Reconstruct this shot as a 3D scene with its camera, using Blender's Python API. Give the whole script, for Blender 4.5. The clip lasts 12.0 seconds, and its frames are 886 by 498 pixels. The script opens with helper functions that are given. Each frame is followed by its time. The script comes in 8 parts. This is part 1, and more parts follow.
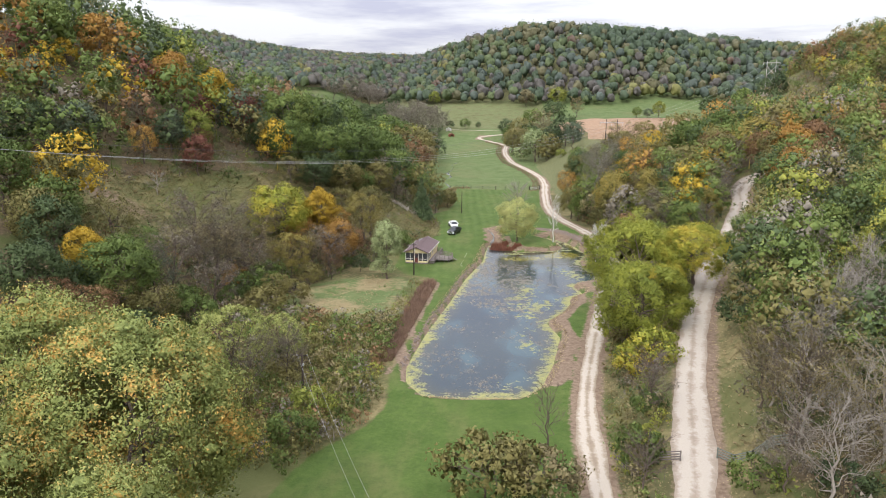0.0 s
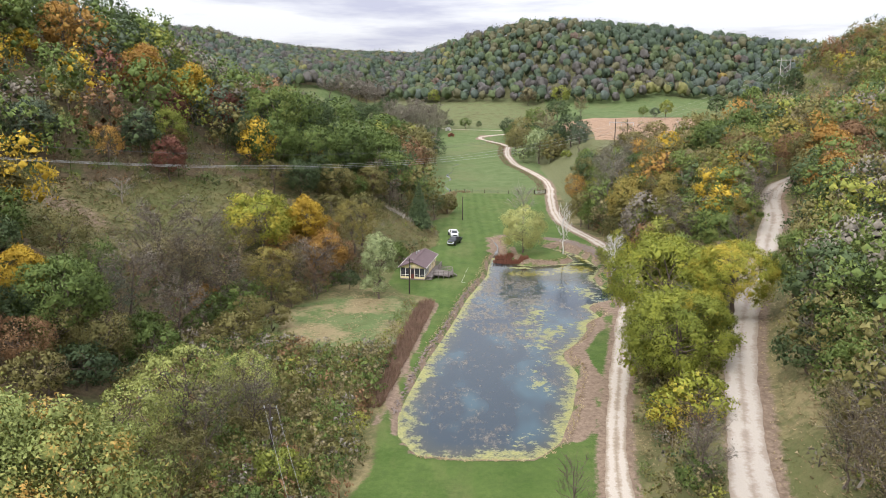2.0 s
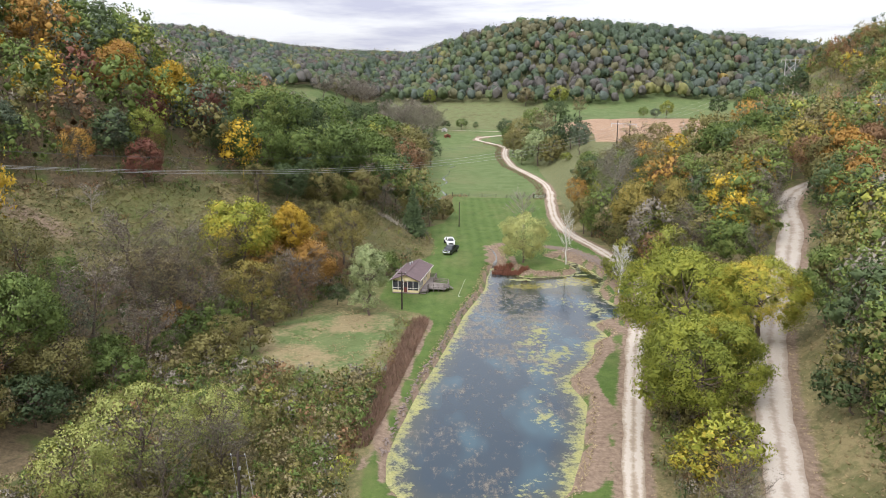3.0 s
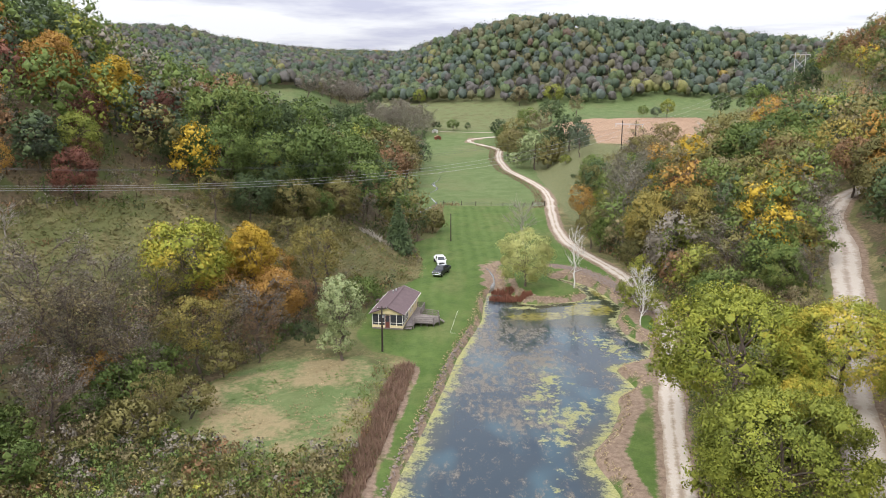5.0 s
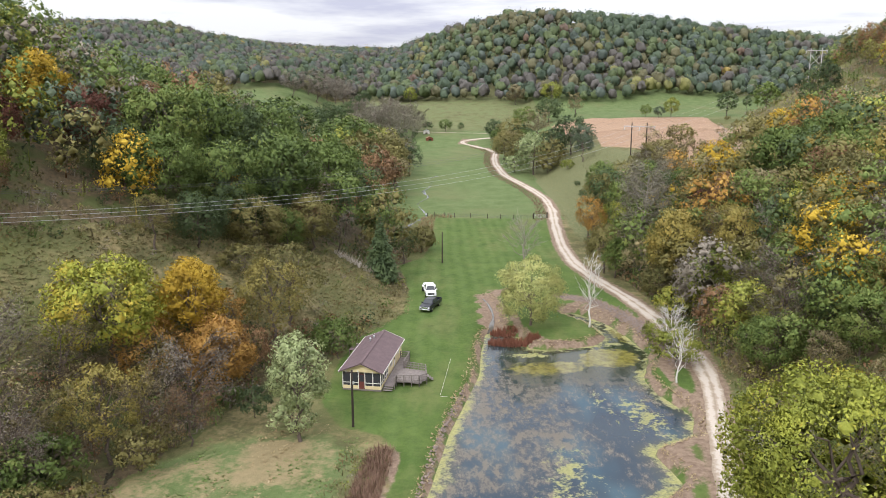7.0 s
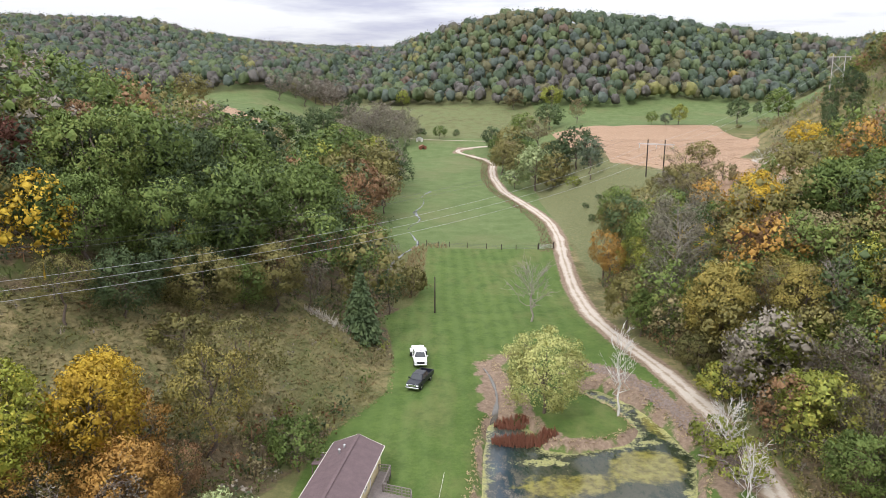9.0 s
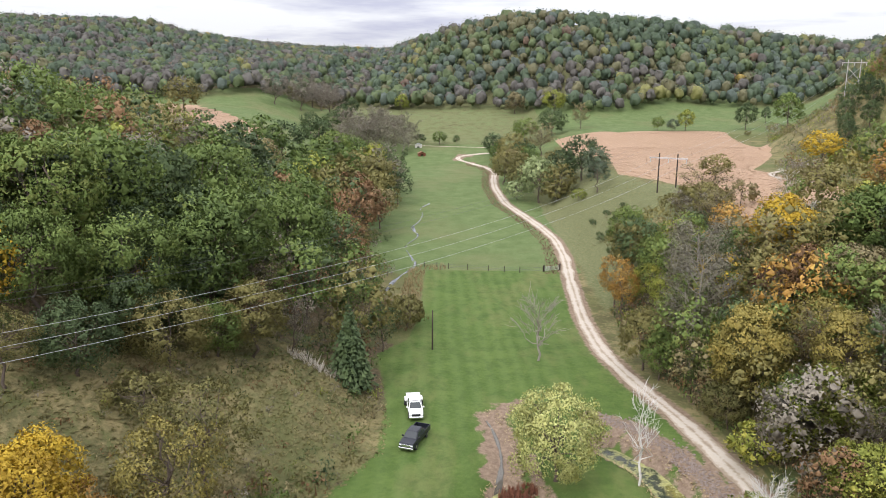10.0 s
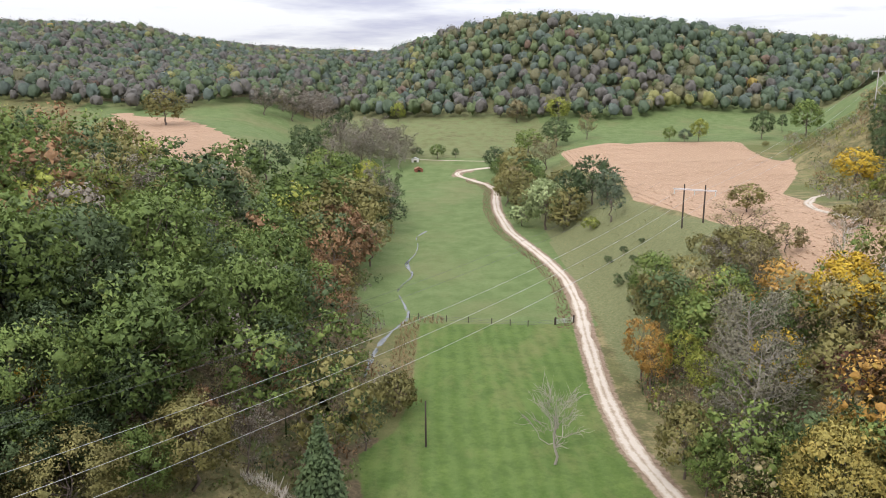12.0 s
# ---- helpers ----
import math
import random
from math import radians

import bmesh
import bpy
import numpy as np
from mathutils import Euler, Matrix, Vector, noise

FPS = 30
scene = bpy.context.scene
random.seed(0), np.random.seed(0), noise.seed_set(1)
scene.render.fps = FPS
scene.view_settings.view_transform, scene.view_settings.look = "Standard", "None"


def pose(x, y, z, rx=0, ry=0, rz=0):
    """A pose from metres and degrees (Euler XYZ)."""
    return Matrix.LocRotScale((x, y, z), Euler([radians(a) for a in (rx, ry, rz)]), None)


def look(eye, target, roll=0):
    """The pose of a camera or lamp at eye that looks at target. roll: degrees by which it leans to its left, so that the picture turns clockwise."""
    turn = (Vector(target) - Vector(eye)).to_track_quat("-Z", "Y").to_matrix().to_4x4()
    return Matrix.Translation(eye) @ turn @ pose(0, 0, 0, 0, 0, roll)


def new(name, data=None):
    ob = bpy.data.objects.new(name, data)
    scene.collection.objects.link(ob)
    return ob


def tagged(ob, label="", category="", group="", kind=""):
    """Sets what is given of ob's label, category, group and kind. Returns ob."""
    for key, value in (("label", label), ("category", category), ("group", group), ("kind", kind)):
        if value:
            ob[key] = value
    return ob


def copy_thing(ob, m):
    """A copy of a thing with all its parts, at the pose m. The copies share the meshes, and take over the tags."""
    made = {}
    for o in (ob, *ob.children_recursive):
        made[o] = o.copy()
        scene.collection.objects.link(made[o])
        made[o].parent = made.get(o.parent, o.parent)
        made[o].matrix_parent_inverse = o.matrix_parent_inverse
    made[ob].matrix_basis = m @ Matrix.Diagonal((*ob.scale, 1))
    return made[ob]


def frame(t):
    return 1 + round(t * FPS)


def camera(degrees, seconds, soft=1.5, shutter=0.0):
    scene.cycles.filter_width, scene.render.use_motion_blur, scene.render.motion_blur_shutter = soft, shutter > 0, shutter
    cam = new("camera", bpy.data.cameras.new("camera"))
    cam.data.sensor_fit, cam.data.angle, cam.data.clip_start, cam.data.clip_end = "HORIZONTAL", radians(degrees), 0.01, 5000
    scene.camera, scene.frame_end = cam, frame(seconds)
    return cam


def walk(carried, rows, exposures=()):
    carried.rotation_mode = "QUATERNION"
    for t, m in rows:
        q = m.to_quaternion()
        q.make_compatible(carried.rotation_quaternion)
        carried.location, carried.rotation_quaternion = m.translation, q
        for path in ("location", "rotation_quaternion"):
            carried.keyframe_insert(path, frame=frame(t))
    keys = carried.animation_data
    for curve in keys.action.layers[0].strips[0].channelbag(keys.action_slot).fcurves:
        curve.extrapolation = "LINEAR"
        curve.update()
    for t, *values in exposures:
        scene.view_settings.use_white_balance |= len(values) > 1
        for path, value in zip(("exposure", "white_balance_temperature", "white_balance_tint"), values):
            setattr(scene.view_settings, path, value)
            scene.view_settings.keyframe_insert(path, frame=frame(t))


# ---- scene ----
cam = camera(61.0, 12.0, soft=0.9)
PATH = [
    (0, (-0.062, -59.962, 40.108), (-0.087, -58.006, 39.691), 0.2),
    (0.5, (-0.133, -55.951, 39.831), (-0.158, -53.995, 39.414), 0.1),
    (1, (-0.232, -51.665, 39.706), (-0.257, -49.71, 39.289), 0.2),
    (1.5, (-0.259, -47.28, 39.729), (-0.284, -45.325, 39.31), 0.2),
    (2, (-0.276, -42.233, 39.65), (-0.299, -40.278, 39.23), 0.3),
    (2.5, (-0.19, -37.109, 39.683), (-0.21, -35.153, 39.263), 0.2),
    (3, (-0.224, -31.488, 39.586), (-0.237, -29.532, 39.166), 0.4),
    (5, (0.239, -8.242, 38.948), (0.246, -6.286, 38.529), -0.0),
    (5.5, (0.097, -1.873, 39.131), (0.113, 0.082, 38.707), 0.2),
    (6, (0.453, 4.153, 39.12), (0.472, 6.108, 38.696), 0.1),
    (6.5, (0.786, 10.381, 39.083), (0.807, 12.335, 38.659), -0.0),
    (8.5, (1.53, 36.1, 41.945), (1.568, 38.053, 41.514), 0.2),
    (9, (1.583, 42.746, 43.107), (1.623, 44.699, 42.675), 0.3),
    (9.5, (1.849, 48.928, 44.444), (1.888, 50.881, 44.01), 0.3),
    (10, (2.06, 55.365, 45.809), (2.1, 57.317, 45.375), 0.4),
    (10.5, (2.35, 61.362, 47.229), (2.389, 63.313, 46.793), 0.3),
    (11, (2.714, 67.447, 48.709), (2.752, 69.398, 48.271), 0.2),
    (11.5, (2.931, 73.727, 50.087), (2.97, 75.677, 49.648), 0.3),
    (12, (3.469, 79.731, 51.518), (3.506, 81.682, 51.079), -0.1),
]
walk(cam, [(t, look(eye, target, roll)) for t, eye, target, roll in PATH])

# ---- daylight: a bright, broken overcast ----
world = bpy.data.worlds.new("overcast_sky")
scene.world = world
world.use_nodes = True
wt = world.node_tree
wt.nodes.clear()
w_out = wt.nodes.new("ShaderNodeOutputWorld")
w_bg = wt.nodes.new("ShaderNodeBackground")
w_sky = wt.nodes.new("ShaderNodeTexSky")
w_sky.sky_type, w_sky.sun_disc = "NISHITA", False
w_sky.sun_elevation, w_sky.sun_rotation = radians(42), radians(215)
w_dim = wt.nodes.new("ShaderNodeMix")
w_dim.data_type, w_dim.blend_type = "RGBA", "MULTIPLY"
w_dim.inputs["Factor"].default_value = 1.0
w_dim.inputs[7].default_value = (0.085, 0.085, 0.085, 1)
w_co = wt.nodes.new("ShaderNodeTexCoord")
w_map = wt.nodes.new("ShaderNodeMapping")
w_map.inputs["Scale"].default_value = (1.0, 1.0, 7.0)
w_map.inputs["Location"].default_value = (0.35, 0.1, 0.0)
w_cl = wt.nodes.new("ShaderNodeTexNoise")
w_cl.inputs["Scale"].default_value, w_cl.inputs["Detail"].default_value, w_cl.inputs["Roughness"].default_value = 2.6, 6, 0.55
w_ramp = wt.nodes.new("ShaderNodeValToRGB")
w_ramp.color_ramp.elements[0].position, w_ramp.color_ramp.elements[0].color = 0.37, (0.66, 0.67, 0.84, 1)
w_ramp.color_ramp.elements[1].position, w_ramp.color_ramp.elements[1].color = 0.50, (1.06, 1.07, 1.12, 1)
w_mix = wt.nodes.new("ShaderNodeMix")
w_mix.data_type = "RGBA"
w_mix.inputs["Factor"].default_value = 0.9
wt.links.new(w_sky.outputs[0], w_dim.inputs[6])
wt.links.new(w_co.outputs["Generated"], w_map.inputs[0])
wt.links.new(w_map.outputs[0], w_cl.inputs["Vector"])
wt.links.new(w_cl.outputs["Fac"], w_ramp.inputs[0])
wt.links.new(w_dim.outputs[2], w_mix.inputs[6])
wt.links.new(w_ramp.outputs[0], w_mix.inputs[7])
# an overcast dome is brighter overhead than at the horizon
w_sep = wt.nodes.new("ShaderNodeSeparateXYZ")
w_up = wt.nodes.new("ShaderNodeMath")
w_up.operation, w_up.inputs[1].default_value, w_up.inputs[2].default_value = "MULTIPLY_ADD", 1.75, 0.86
w_up.use_clamp = False
wt.links.new(w_co.outputs["Generated"], w_sep.inputs[0])
wt.links.new(w_sep.outputs[2], w_up.inputs[0])
wt.links.new(w_mix.outputs[2], w_bg.inputs[0])
wt.links.new(w_up.outputs[0], w_bg.inputs[1])
wt.links.new(w_bg.outputs[0], w_out.inputs[0])

sun = new("sun", bpy.data.lights.new("sun", "SUN"))
sun.data.energy, sun.data.angle, sun.data.color = 2.0, radians(14), (1.0, 0.98, 0.965)
sun.matrix_world = look((0, 0, 200), (0.57 * 100, 0.82 * 100, 200 - 90))

# ---- materials ----
def link(nt, a, b):
    nt.links.new(a, b)


def surface(name, rough=0.85, metal=0.0, spec=0.3):
    """An empty material with its node tree and shader."""
    m = bpy.data.materials.new(name)
    m.use_nodes = True
    nt = m.node_tree
    b = nt.nodes["Principled BSDF"]
    b.inputs["Roughness"].default_value, b.inputs["Metallic"].default_value = rough, metal
    b.inputs["Specular IOR Level"].default_value = spec
    return m, nt, b


def coords(nt, stretch=(1, 1, 1)):
    g = nt.nodes.new("ShaderNodeNewGeometry")
    mp = nt.nodes.new("ShaderNodeMapping")
    mp.inputs["Scale"].default_value = stretch
    link(nt, g.outputs["Position"], mp.inputs[0])
    return mp.outputs[0]


def noisy(nt, vec, scale, detail=4, rough=0.55):
    n = nt.nodes.new("ShaderNodeTexNoise")
    n.inputs["Scale"].default_value, n.inputs["Detail"].default_value, n.inputs["Roughness"].default_value = scale, detail, rough
    if vec is not None:
        link(nt, vec, n.inputs["Vector"])
    return n.outputs["Fac"]


def ramped(nt, fac, *stops):
    r = nt.nodes.new("ShaderNodeValToRGB")
    els = r.color_ramp.elements
    while len(els) < len(stops):
        els.new(0.5)
    for e, (p, c) in zip(els, stops):
        e.position, e.color = p, ((*c, 1) if isinstance(c, tuple) else (c, c, c, 1))
    link(nt, fac, r.inputs[0])
    return r.outputs[0]


def mixed(nt, fac, a, b, mode="MIX"):
    m = nt.nodes.new("ShaderNodeMix")
    m.data_type, m.blend_type = "RGBA", mode
    for sock, v in ((m.inputs["Factor"], fac), (m.inputs[6], a), (m.inputs[7], b)):
        if isinstance(v, (int, float)):
            sock.default_value = v if sock.name == "Factor" else (v, v, v, 1)
        elif isinstance(v, tuple):
            sock.default_value = (*v, 1)
        else:
            link(nt, v, sock)
    return m.outputs[2]


def maths(nt, op, a, b=0.0, c=0.0):
    m = nt.nodes.new("ShaderNodeMath")
    m.operation = op
    for sock, v in zip(m.inputs, (a, b, c)):
        if isinstance(v, (int, float)):
            sock.default_value = v
        else:
            link(nt, v, sock)
    return m.outputs[0]


def zone(nt, name):
    a = nt.nodes.new("ShaderNodeAttribute")
    a.attribute_name = name
    return a.outputs["Fac"]


def bumped(nt, b, fac, strength, dist=0.1):
    n = nt.nodes.new("ShaderNodeBump")
    n.inputs["Strength"].default_value, n.inputs["Distance"].default_value = strength, dist
    link(nt, fac, n.inputs["Height"])
    link(nt, n.outputs[0], b.inputs["Normal"])


def edge(nt, z, n, lo=0.35, hi=0.65, amount=0.7):
    """A zone's mask with its border broken up by noise."""
    s = maths(nt, "ADD", z, maths(nt, "MULTIPLY", maths(nt, "SUBTRACT", n, 0.5), amount))
    m = nt.nodes.new("ShaderNodeMapRange")
    m.interpolation_type = "SMOOTHSTEP"
    m.inputs[1].default_value, m.inputs[2].default_value = lo, hi
    link(nt, s, m.inputs[0])
    return m.outputs[0]


def plain(name, colour, rough=0.8, metal=0.0, vary=0.25, scale=3.0, bump=0.0, stretch=(1, 1, 1), spec=0.3):
    """A painted or natural surface with two scales of mottling."""
    m, nt, b = surface(name, rough, metal, spec)
    v = coords(nt, stretch)
    n1, n2 = noisy(nt, v, scale), noisy(nt, v, scale * 9)
    lo, hi = tuple(c * (1 - vary) for c in colour), tuple(min(1, c * (1 + vary)) for c in colour)
    c1 = ramped(nt, n1, (0.3, lo), (0.7, hi))
    col = mixed(nt, 0.5, c1, ramped(nt, n2, (0.3, lo), (0.7, hi)))
    link(nt, col, b.inputs["Base Color"])
    if bump:
        bumped(nt, b, n2, bump)
    return m


def foliage(name, dark, light, tip=None, clump=0.55, glow=0.25, drift=0.22, speck=1.0, turned=0.0, relief=3.0):
    """Leaves: colour drifts from clump to clump, leaf to leaf and tree to tree; relief breaks the surface into sprays."""
    m, nt, b = surface(name, 0.65, 0, 0.2)
    g = nt.nodes.new("ShaderNodeNewGeometry")
    ob = nt.nodes.new("ShaderNodeObjectInfo")
    v = coords(nt)
    n, fine = noisy(nt, v, clump, 3), noisy(nt, v, relief, 3, 0.65)
    f = maths(nt, "ADD", maths(nt, "MULTIPLY", n, 0.62), maths(nt, "MULTIPLY", g.outputs["Random Per Island"], 0.12 * speck))
    f = maths(nt, "ADD", f, maths(nt, "ADD", maths(nt, "MULTIPLY", fine, 0.24 * speck), 0.18 * (1 - speck)))
    f = maths(nt, "ADD", f, maths(nt, "MULTIPLY", maths(nt, "SUBTRACT", ob.outputs["Random"], 0.5), drift))
    f = maths(nt, "ADD", f, turned)
    stops = [(0.30, dark), (0.57, light)]
    if tip:
        stops += [(0.59, light), (0.68, tip)]
    col = ramped(nt, f, *stops)
    link(nt, col, b.inputs["Base Color"])
    bumped(nt, b, fine, 0.5, 0.5 / relief)
    tr = nt.nodes.new("ShaderNodeBsdfTranslucent")
    link(nt, col, tr.inputs[0])
    mx = nt.nodes.new("ShaderNodeMixShader")
    mx.inputs[0].default_value = glow
    link(nt, b.outputs[0], mx.inputs[1])
    link(nt, tr.outputs[0], mx.inputs[2])
    link(nt, mx.outputs[0], nt.nodes["Material Output"].inputs[0])
    return m


LEAF_TONES = {
    "green": ((0.082, 0.122, 0.036), (0.176, 0.238, 0.064), (0.260, 0.292, 0.084)),
    "deep": ((0.052, 0.080, 0.038), (0.112, 0.154, 0.064)),
    "blue": ((0.085, 0.112, 0.073), (0.152, 0.192, 0.12)),
    "lime": ((0.171, 0.209, 0.044), (0.341, 0.363, 0.077), (0.484, 0.440, 0.088)),
    "olive": ((0.125, 0.125, 0.048), (0.257, 0.228, 0.082)),
    "gold": ((0.35, 0.225, 0.03), (0.61, 0.42, 0.05), (0.72, 0.51, 0.07)),
    "orange": ((0.274, 0.154, 0.046), (0.490, 0.279, 0.074), (0.593, 0.388, 0.091)),
    "rust": ((0.182, 0.108, 0.057), (0.319, 0.188, 0.097)),
    "red": ((0.148, 0.068, 0.051), (0.285, 0.125, 0.085)),
    "tan": ((0.19, 0.158, 0.085), (0.32, 0.268, 0.14), (0.40, 0.33, 0.15)),
    "ochre": ((0.19, 0.165, 0.05), (0.36, 0.30, 0.085), (0.47, 0.36, 0.10)),
    "grey": ((0.185, 0.160, 0.128), (0.30, 0.262, 0.208)),
    "pale": ((0.155, 0.142, 0.098), (0.25, 0.23, 0.158)),
    "silver": ((0.228, 0.285, 0.125), (0.456, 0.513, 0.251), (0.616, 0.650, 0.365)),
    "poplar": ((0.25, 0.285, 0.09), (0.45, 0.475, 0.15), (0.57, 0.55, 0.19)),
    "willow": ((0.388, 0.399, 0.137), (0.638, 0.627, 0.251), (0.750, 0.730, 0.365)),
    "maple": ((0.135, 0.185, 0.058), (0.33, 0.37, 0.115), (0.70, 0.42, 0.12)),
    "oak": ((0.16, 0.20, 0.040), (0.38, 0.40, 0.066), (0.62, 0.49, 0.08)),
}
# leaf tones with the haze of distance painted in: muted, shifted towards blue-grey
HAZED_HILL_TONES = {
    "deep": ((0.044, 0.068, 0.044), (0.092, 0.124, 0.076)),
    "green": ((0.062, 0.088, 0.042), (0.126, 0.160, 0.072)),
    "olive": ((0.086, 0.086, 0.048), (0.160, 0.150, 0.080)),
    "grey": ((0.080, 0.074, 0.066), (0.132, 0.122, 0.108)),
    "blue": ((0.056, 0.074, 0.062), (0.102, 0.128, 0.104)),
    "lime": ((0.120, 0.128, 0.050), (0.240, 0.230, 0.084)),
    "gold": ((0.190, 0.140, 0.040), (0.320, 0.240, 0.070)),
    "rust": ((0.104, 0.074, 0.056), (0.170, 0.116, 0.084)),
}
LEAF, HAZED_FAR_LEAF = {}, {}
for leaf_name, tones in LEAF_TONES.items():
    LEAF[leaf_name] = foliage("leaf_" + leaf_name, *tones, clump=0.3 if leaf_name in ("maple", "oak") else 0.55,
                              glow=0.12 if leaf_name in ("grey", "pale") else 0.22, drift=0.06 if leaf_name in ("maple", "willow", "poplar") else 0.2,
                              turned=0.075 if leaf_name == "maple" else (0.04 if leaf_name == "oak" else 0.0), relief=4.0 if leaf_name == "maple" else 3.0)
for leaf_name, tones in HAZED_HILL_TONES.items():
    HAZED_FAR_LEAF[leaf_name] = foliage("hazed_far_leaf_" + leaf_name, *tones, clump=0.09, speck=0.7, drift=0.0, glow=0.1, relief=0.8)
BARK = plain("bark_grey_brown", (0.13, 0.10, 0.08), 0.9, scale=2, bump=0.6, stretch=(1, 1, 0.25))
BARK_PALE = plain("bark_pale", (0.31, 0.275, 0.235), 0.85, scale=2, bump=0.4, stretch=(1, 1, 0.3))
BARK_WHITE = plain("bark_white", (0.62, 0.59, 0.55), 0.8, scale=2.5, vary=0.3)
POLE_WOOD = plain("creosoted_wood", (0.055, 0.042, 0.034), 0.85, scale=3, stretch=(4, 4, 0.4), bump=0.3)
GREY_WOOD = plain("weathered_boards", (0.21, 0.18, 0.165), 0.85, vary=0.3, scale=2.5, bump=0.3)
STRAW = foliage("dry_grass", (0.22, 0.16, 0.085), (0.40, 0.31, 0.17), (0.5, 0.42, 0.27), clump=0.4)
PLUME = foliage("pale_reed_plumes", (0.42, 0.36, 0.29), (0.66, 0.6, 0.52), clump=0.8)
WEED = foliage("rust_brown_weeds", (0.19, 0.12, 0.085), (0.31, 0.205, 0.145), clump=0.5)
REED = foliage("russet_reeds", (0.15, 0.062, 0.042), (0.26, 0.115, 0.075), clump=0.5)
ROUGH_GRASS = foliage("rough_meadow_grass", (0.135, 0.125, 0.052), (0.225, 0.195, 0.085), (0.28, 0.235, 0.12), clump=0.22)
GREEN_GRASS = foliage("rough_green_grass", (0.10, 0.15, 0.04), (0.17, 0.235, 0.07), clump=0.3)
CORN_LEAF = foliage("dry_corn", (0.36, 0.235, 0.15), (0.46, 0.315, 0.21), clump=0.1)


def ground_material():
    m, nt, b = surface("valley_ground", 0.95, 0, 0.15)
    v = coords(nt)
    n_big, n_mid, n_fine, n_grain = noisy(nt, v, 0.035, 4), noisy(nt, v, 0.22, 5), noisy(nt, v, 1.6, 5, 0.65), noisy(nt, v, 9.0, 3)
    patch = maths(nt, "ADD", maths(nt, "MULTIPLY", n_mid, 0.6), maths(nt, "MULTIPLY", n_fine, 0.4))
    scrub = mixed(nt, ramped(nt, patch, (0.42, 0.0), (0.58, 1.0)), (0.105, 0.10, 0.045), (0.27, 0.22, 0.11))
    scrub = mixed(nt, ramped(nt, noisy(nt, v, 0.7, 5, 0.7), (0.5, 0.0), (0.62, 0.8)), scrub, (0.115, 0.125, 0.048))
    scrub = mixed(nt, ramped(nt, n_big, (0.45, 0.0), (0.62, 1.0)), scrub, (0.12, 0.13, 0.048))
    litter = mixed(nt, ramped(nt, n_fine, (0.35, 0.0), (0.65, 1.0)), (0.085, 0.068, 0.04), (0.18, 0.135, 0.08))
    litter = mixed(nt, ramped(nt, n_mid, (0.48, 0.0), (0.6, 1.0)), litter, (0.10, 0.115, 0.042))
    # mown grass, with mowing stripes that run up the valley
    sep = nt.nodes.new("ShaderNodeSeparateXYZ")
    link(nt, v, sep.inputs[0])
    swath = maths(nt, "ADD", maths(nt, "MULTIPLY", sep.outputs[0], 2.5), maths(nt, "MULTIPLY", noisy(nt, coords(nt, (1, 0.25, 1)), 0.06, 3), 9.0))
    swath = maths(nt, "ADD", maths(nt, "MULTIPLY", maths(nt, "SINE", swath), 0.5), 0.5)
    stripe = maths(nt, "MULTIPLY", swath, zone(nt, "mown"))
    lawn = mixed(nt, ramped(nt, patch, (0.38, 0.0), (0.66, 1.0)), (0.066, 0.112, 0.024), (0.118, 0.168, 0.044))
    lawn = mixed(nt, maths(nt, "MULTIPLY", stripe, 0.34), lawn, (0.140, 0.195, 0.066))
    lawn = mixed(nt, ramped(nt, noisy(nt, coords(nt, (1, 0.45, 1)), 0.13, 5, 0.65), (0.50, 0.0), (0.68, 0.6)), lawn, (0.185, 0.18, 0.075))
    lawn = mixed(nt, ramped(nt, noisy(nt, v, 0.45, 5, 0.7), (0.48, 0.0), (0.66, 0.55)), lawn, (0.062, 0.10, 0.026))
    past = mixed(nt, ramped(nt, patch, (0.36, 0.0), (0.66, 1.0)), (0.094, 0.136, 0.045), (0.156, 0.197, 0.08))
    past = mixed(nt, ramped(nt, n_big, (0.5, 0.0), (0.7, 0.55)), past, (0.19, 0.17, 0.085))
    matted = ramped(nt, maths(nt, "MULTIPLY", maths(nt, "ADD", maths(nt, "MULTIPLY", noisy(nt, v, 0.09, 4), 0.75), maths(nt, "MULTIPLY", n_fine, 0.25)), zone(nt, "flat")), (0.46, 0.0), (0.54, 1.0))
    past = mixed(nt, matted, past, mixed(nt, n_fine, (0.20, 0.165, 0.085), (0.34, 0.27, 0.15)))
    bank = mixed(nt, ramped(nt, n_fine, (0.35, 0.0), (0.65, 1.0)), (0.125, 0.138, 0.06), (0.195, 0.195, 0.095))
    bare = mixed(nt, ramped(nt, n_fine, (0.35, 0.0), (0.65, 1.0)), (0.18, 0.125, 0.09), (0.31, 0.23, 0.165))
    corn = mixed(nt, ramped(nt, n_fine, (0.35, 0.0), (0.65, 1.0)), (0.35, 0.23, 0.15), (0.43, 0.295, 0.20))
    col = mixed(nt, edge(nt, zone(nt, "litter"), n_mid), scrub, litter)
    col = mixed(nt, edge(nt, zone(nt, "bank"), n_mid), col, bank)
    col = mixed(nt, edge(nt, zone(nt, "pasture"), n_mid, 0.3, 0.7), col, past)
    col = mixed(nt, edge(nt, zone(nt, "lawn"), n_fine, 0.42, 0.58, 0.5), col, lawn)
    col = mixed(nt, edge(nt, zone(nt, "corn"), n_fine, 0.45, 0.55, 0.25), col, corn)
    col = mixed(nt, edge(nt, zone(nt, "bare"), n_fine, 0.4, 0.65, 0.6), col, bare)
    col = mixed(nt, 0.35, col, ramped(nt, n_grain, (0.25, 0.35), (0.75, 1.0)), "MULTIPLY")
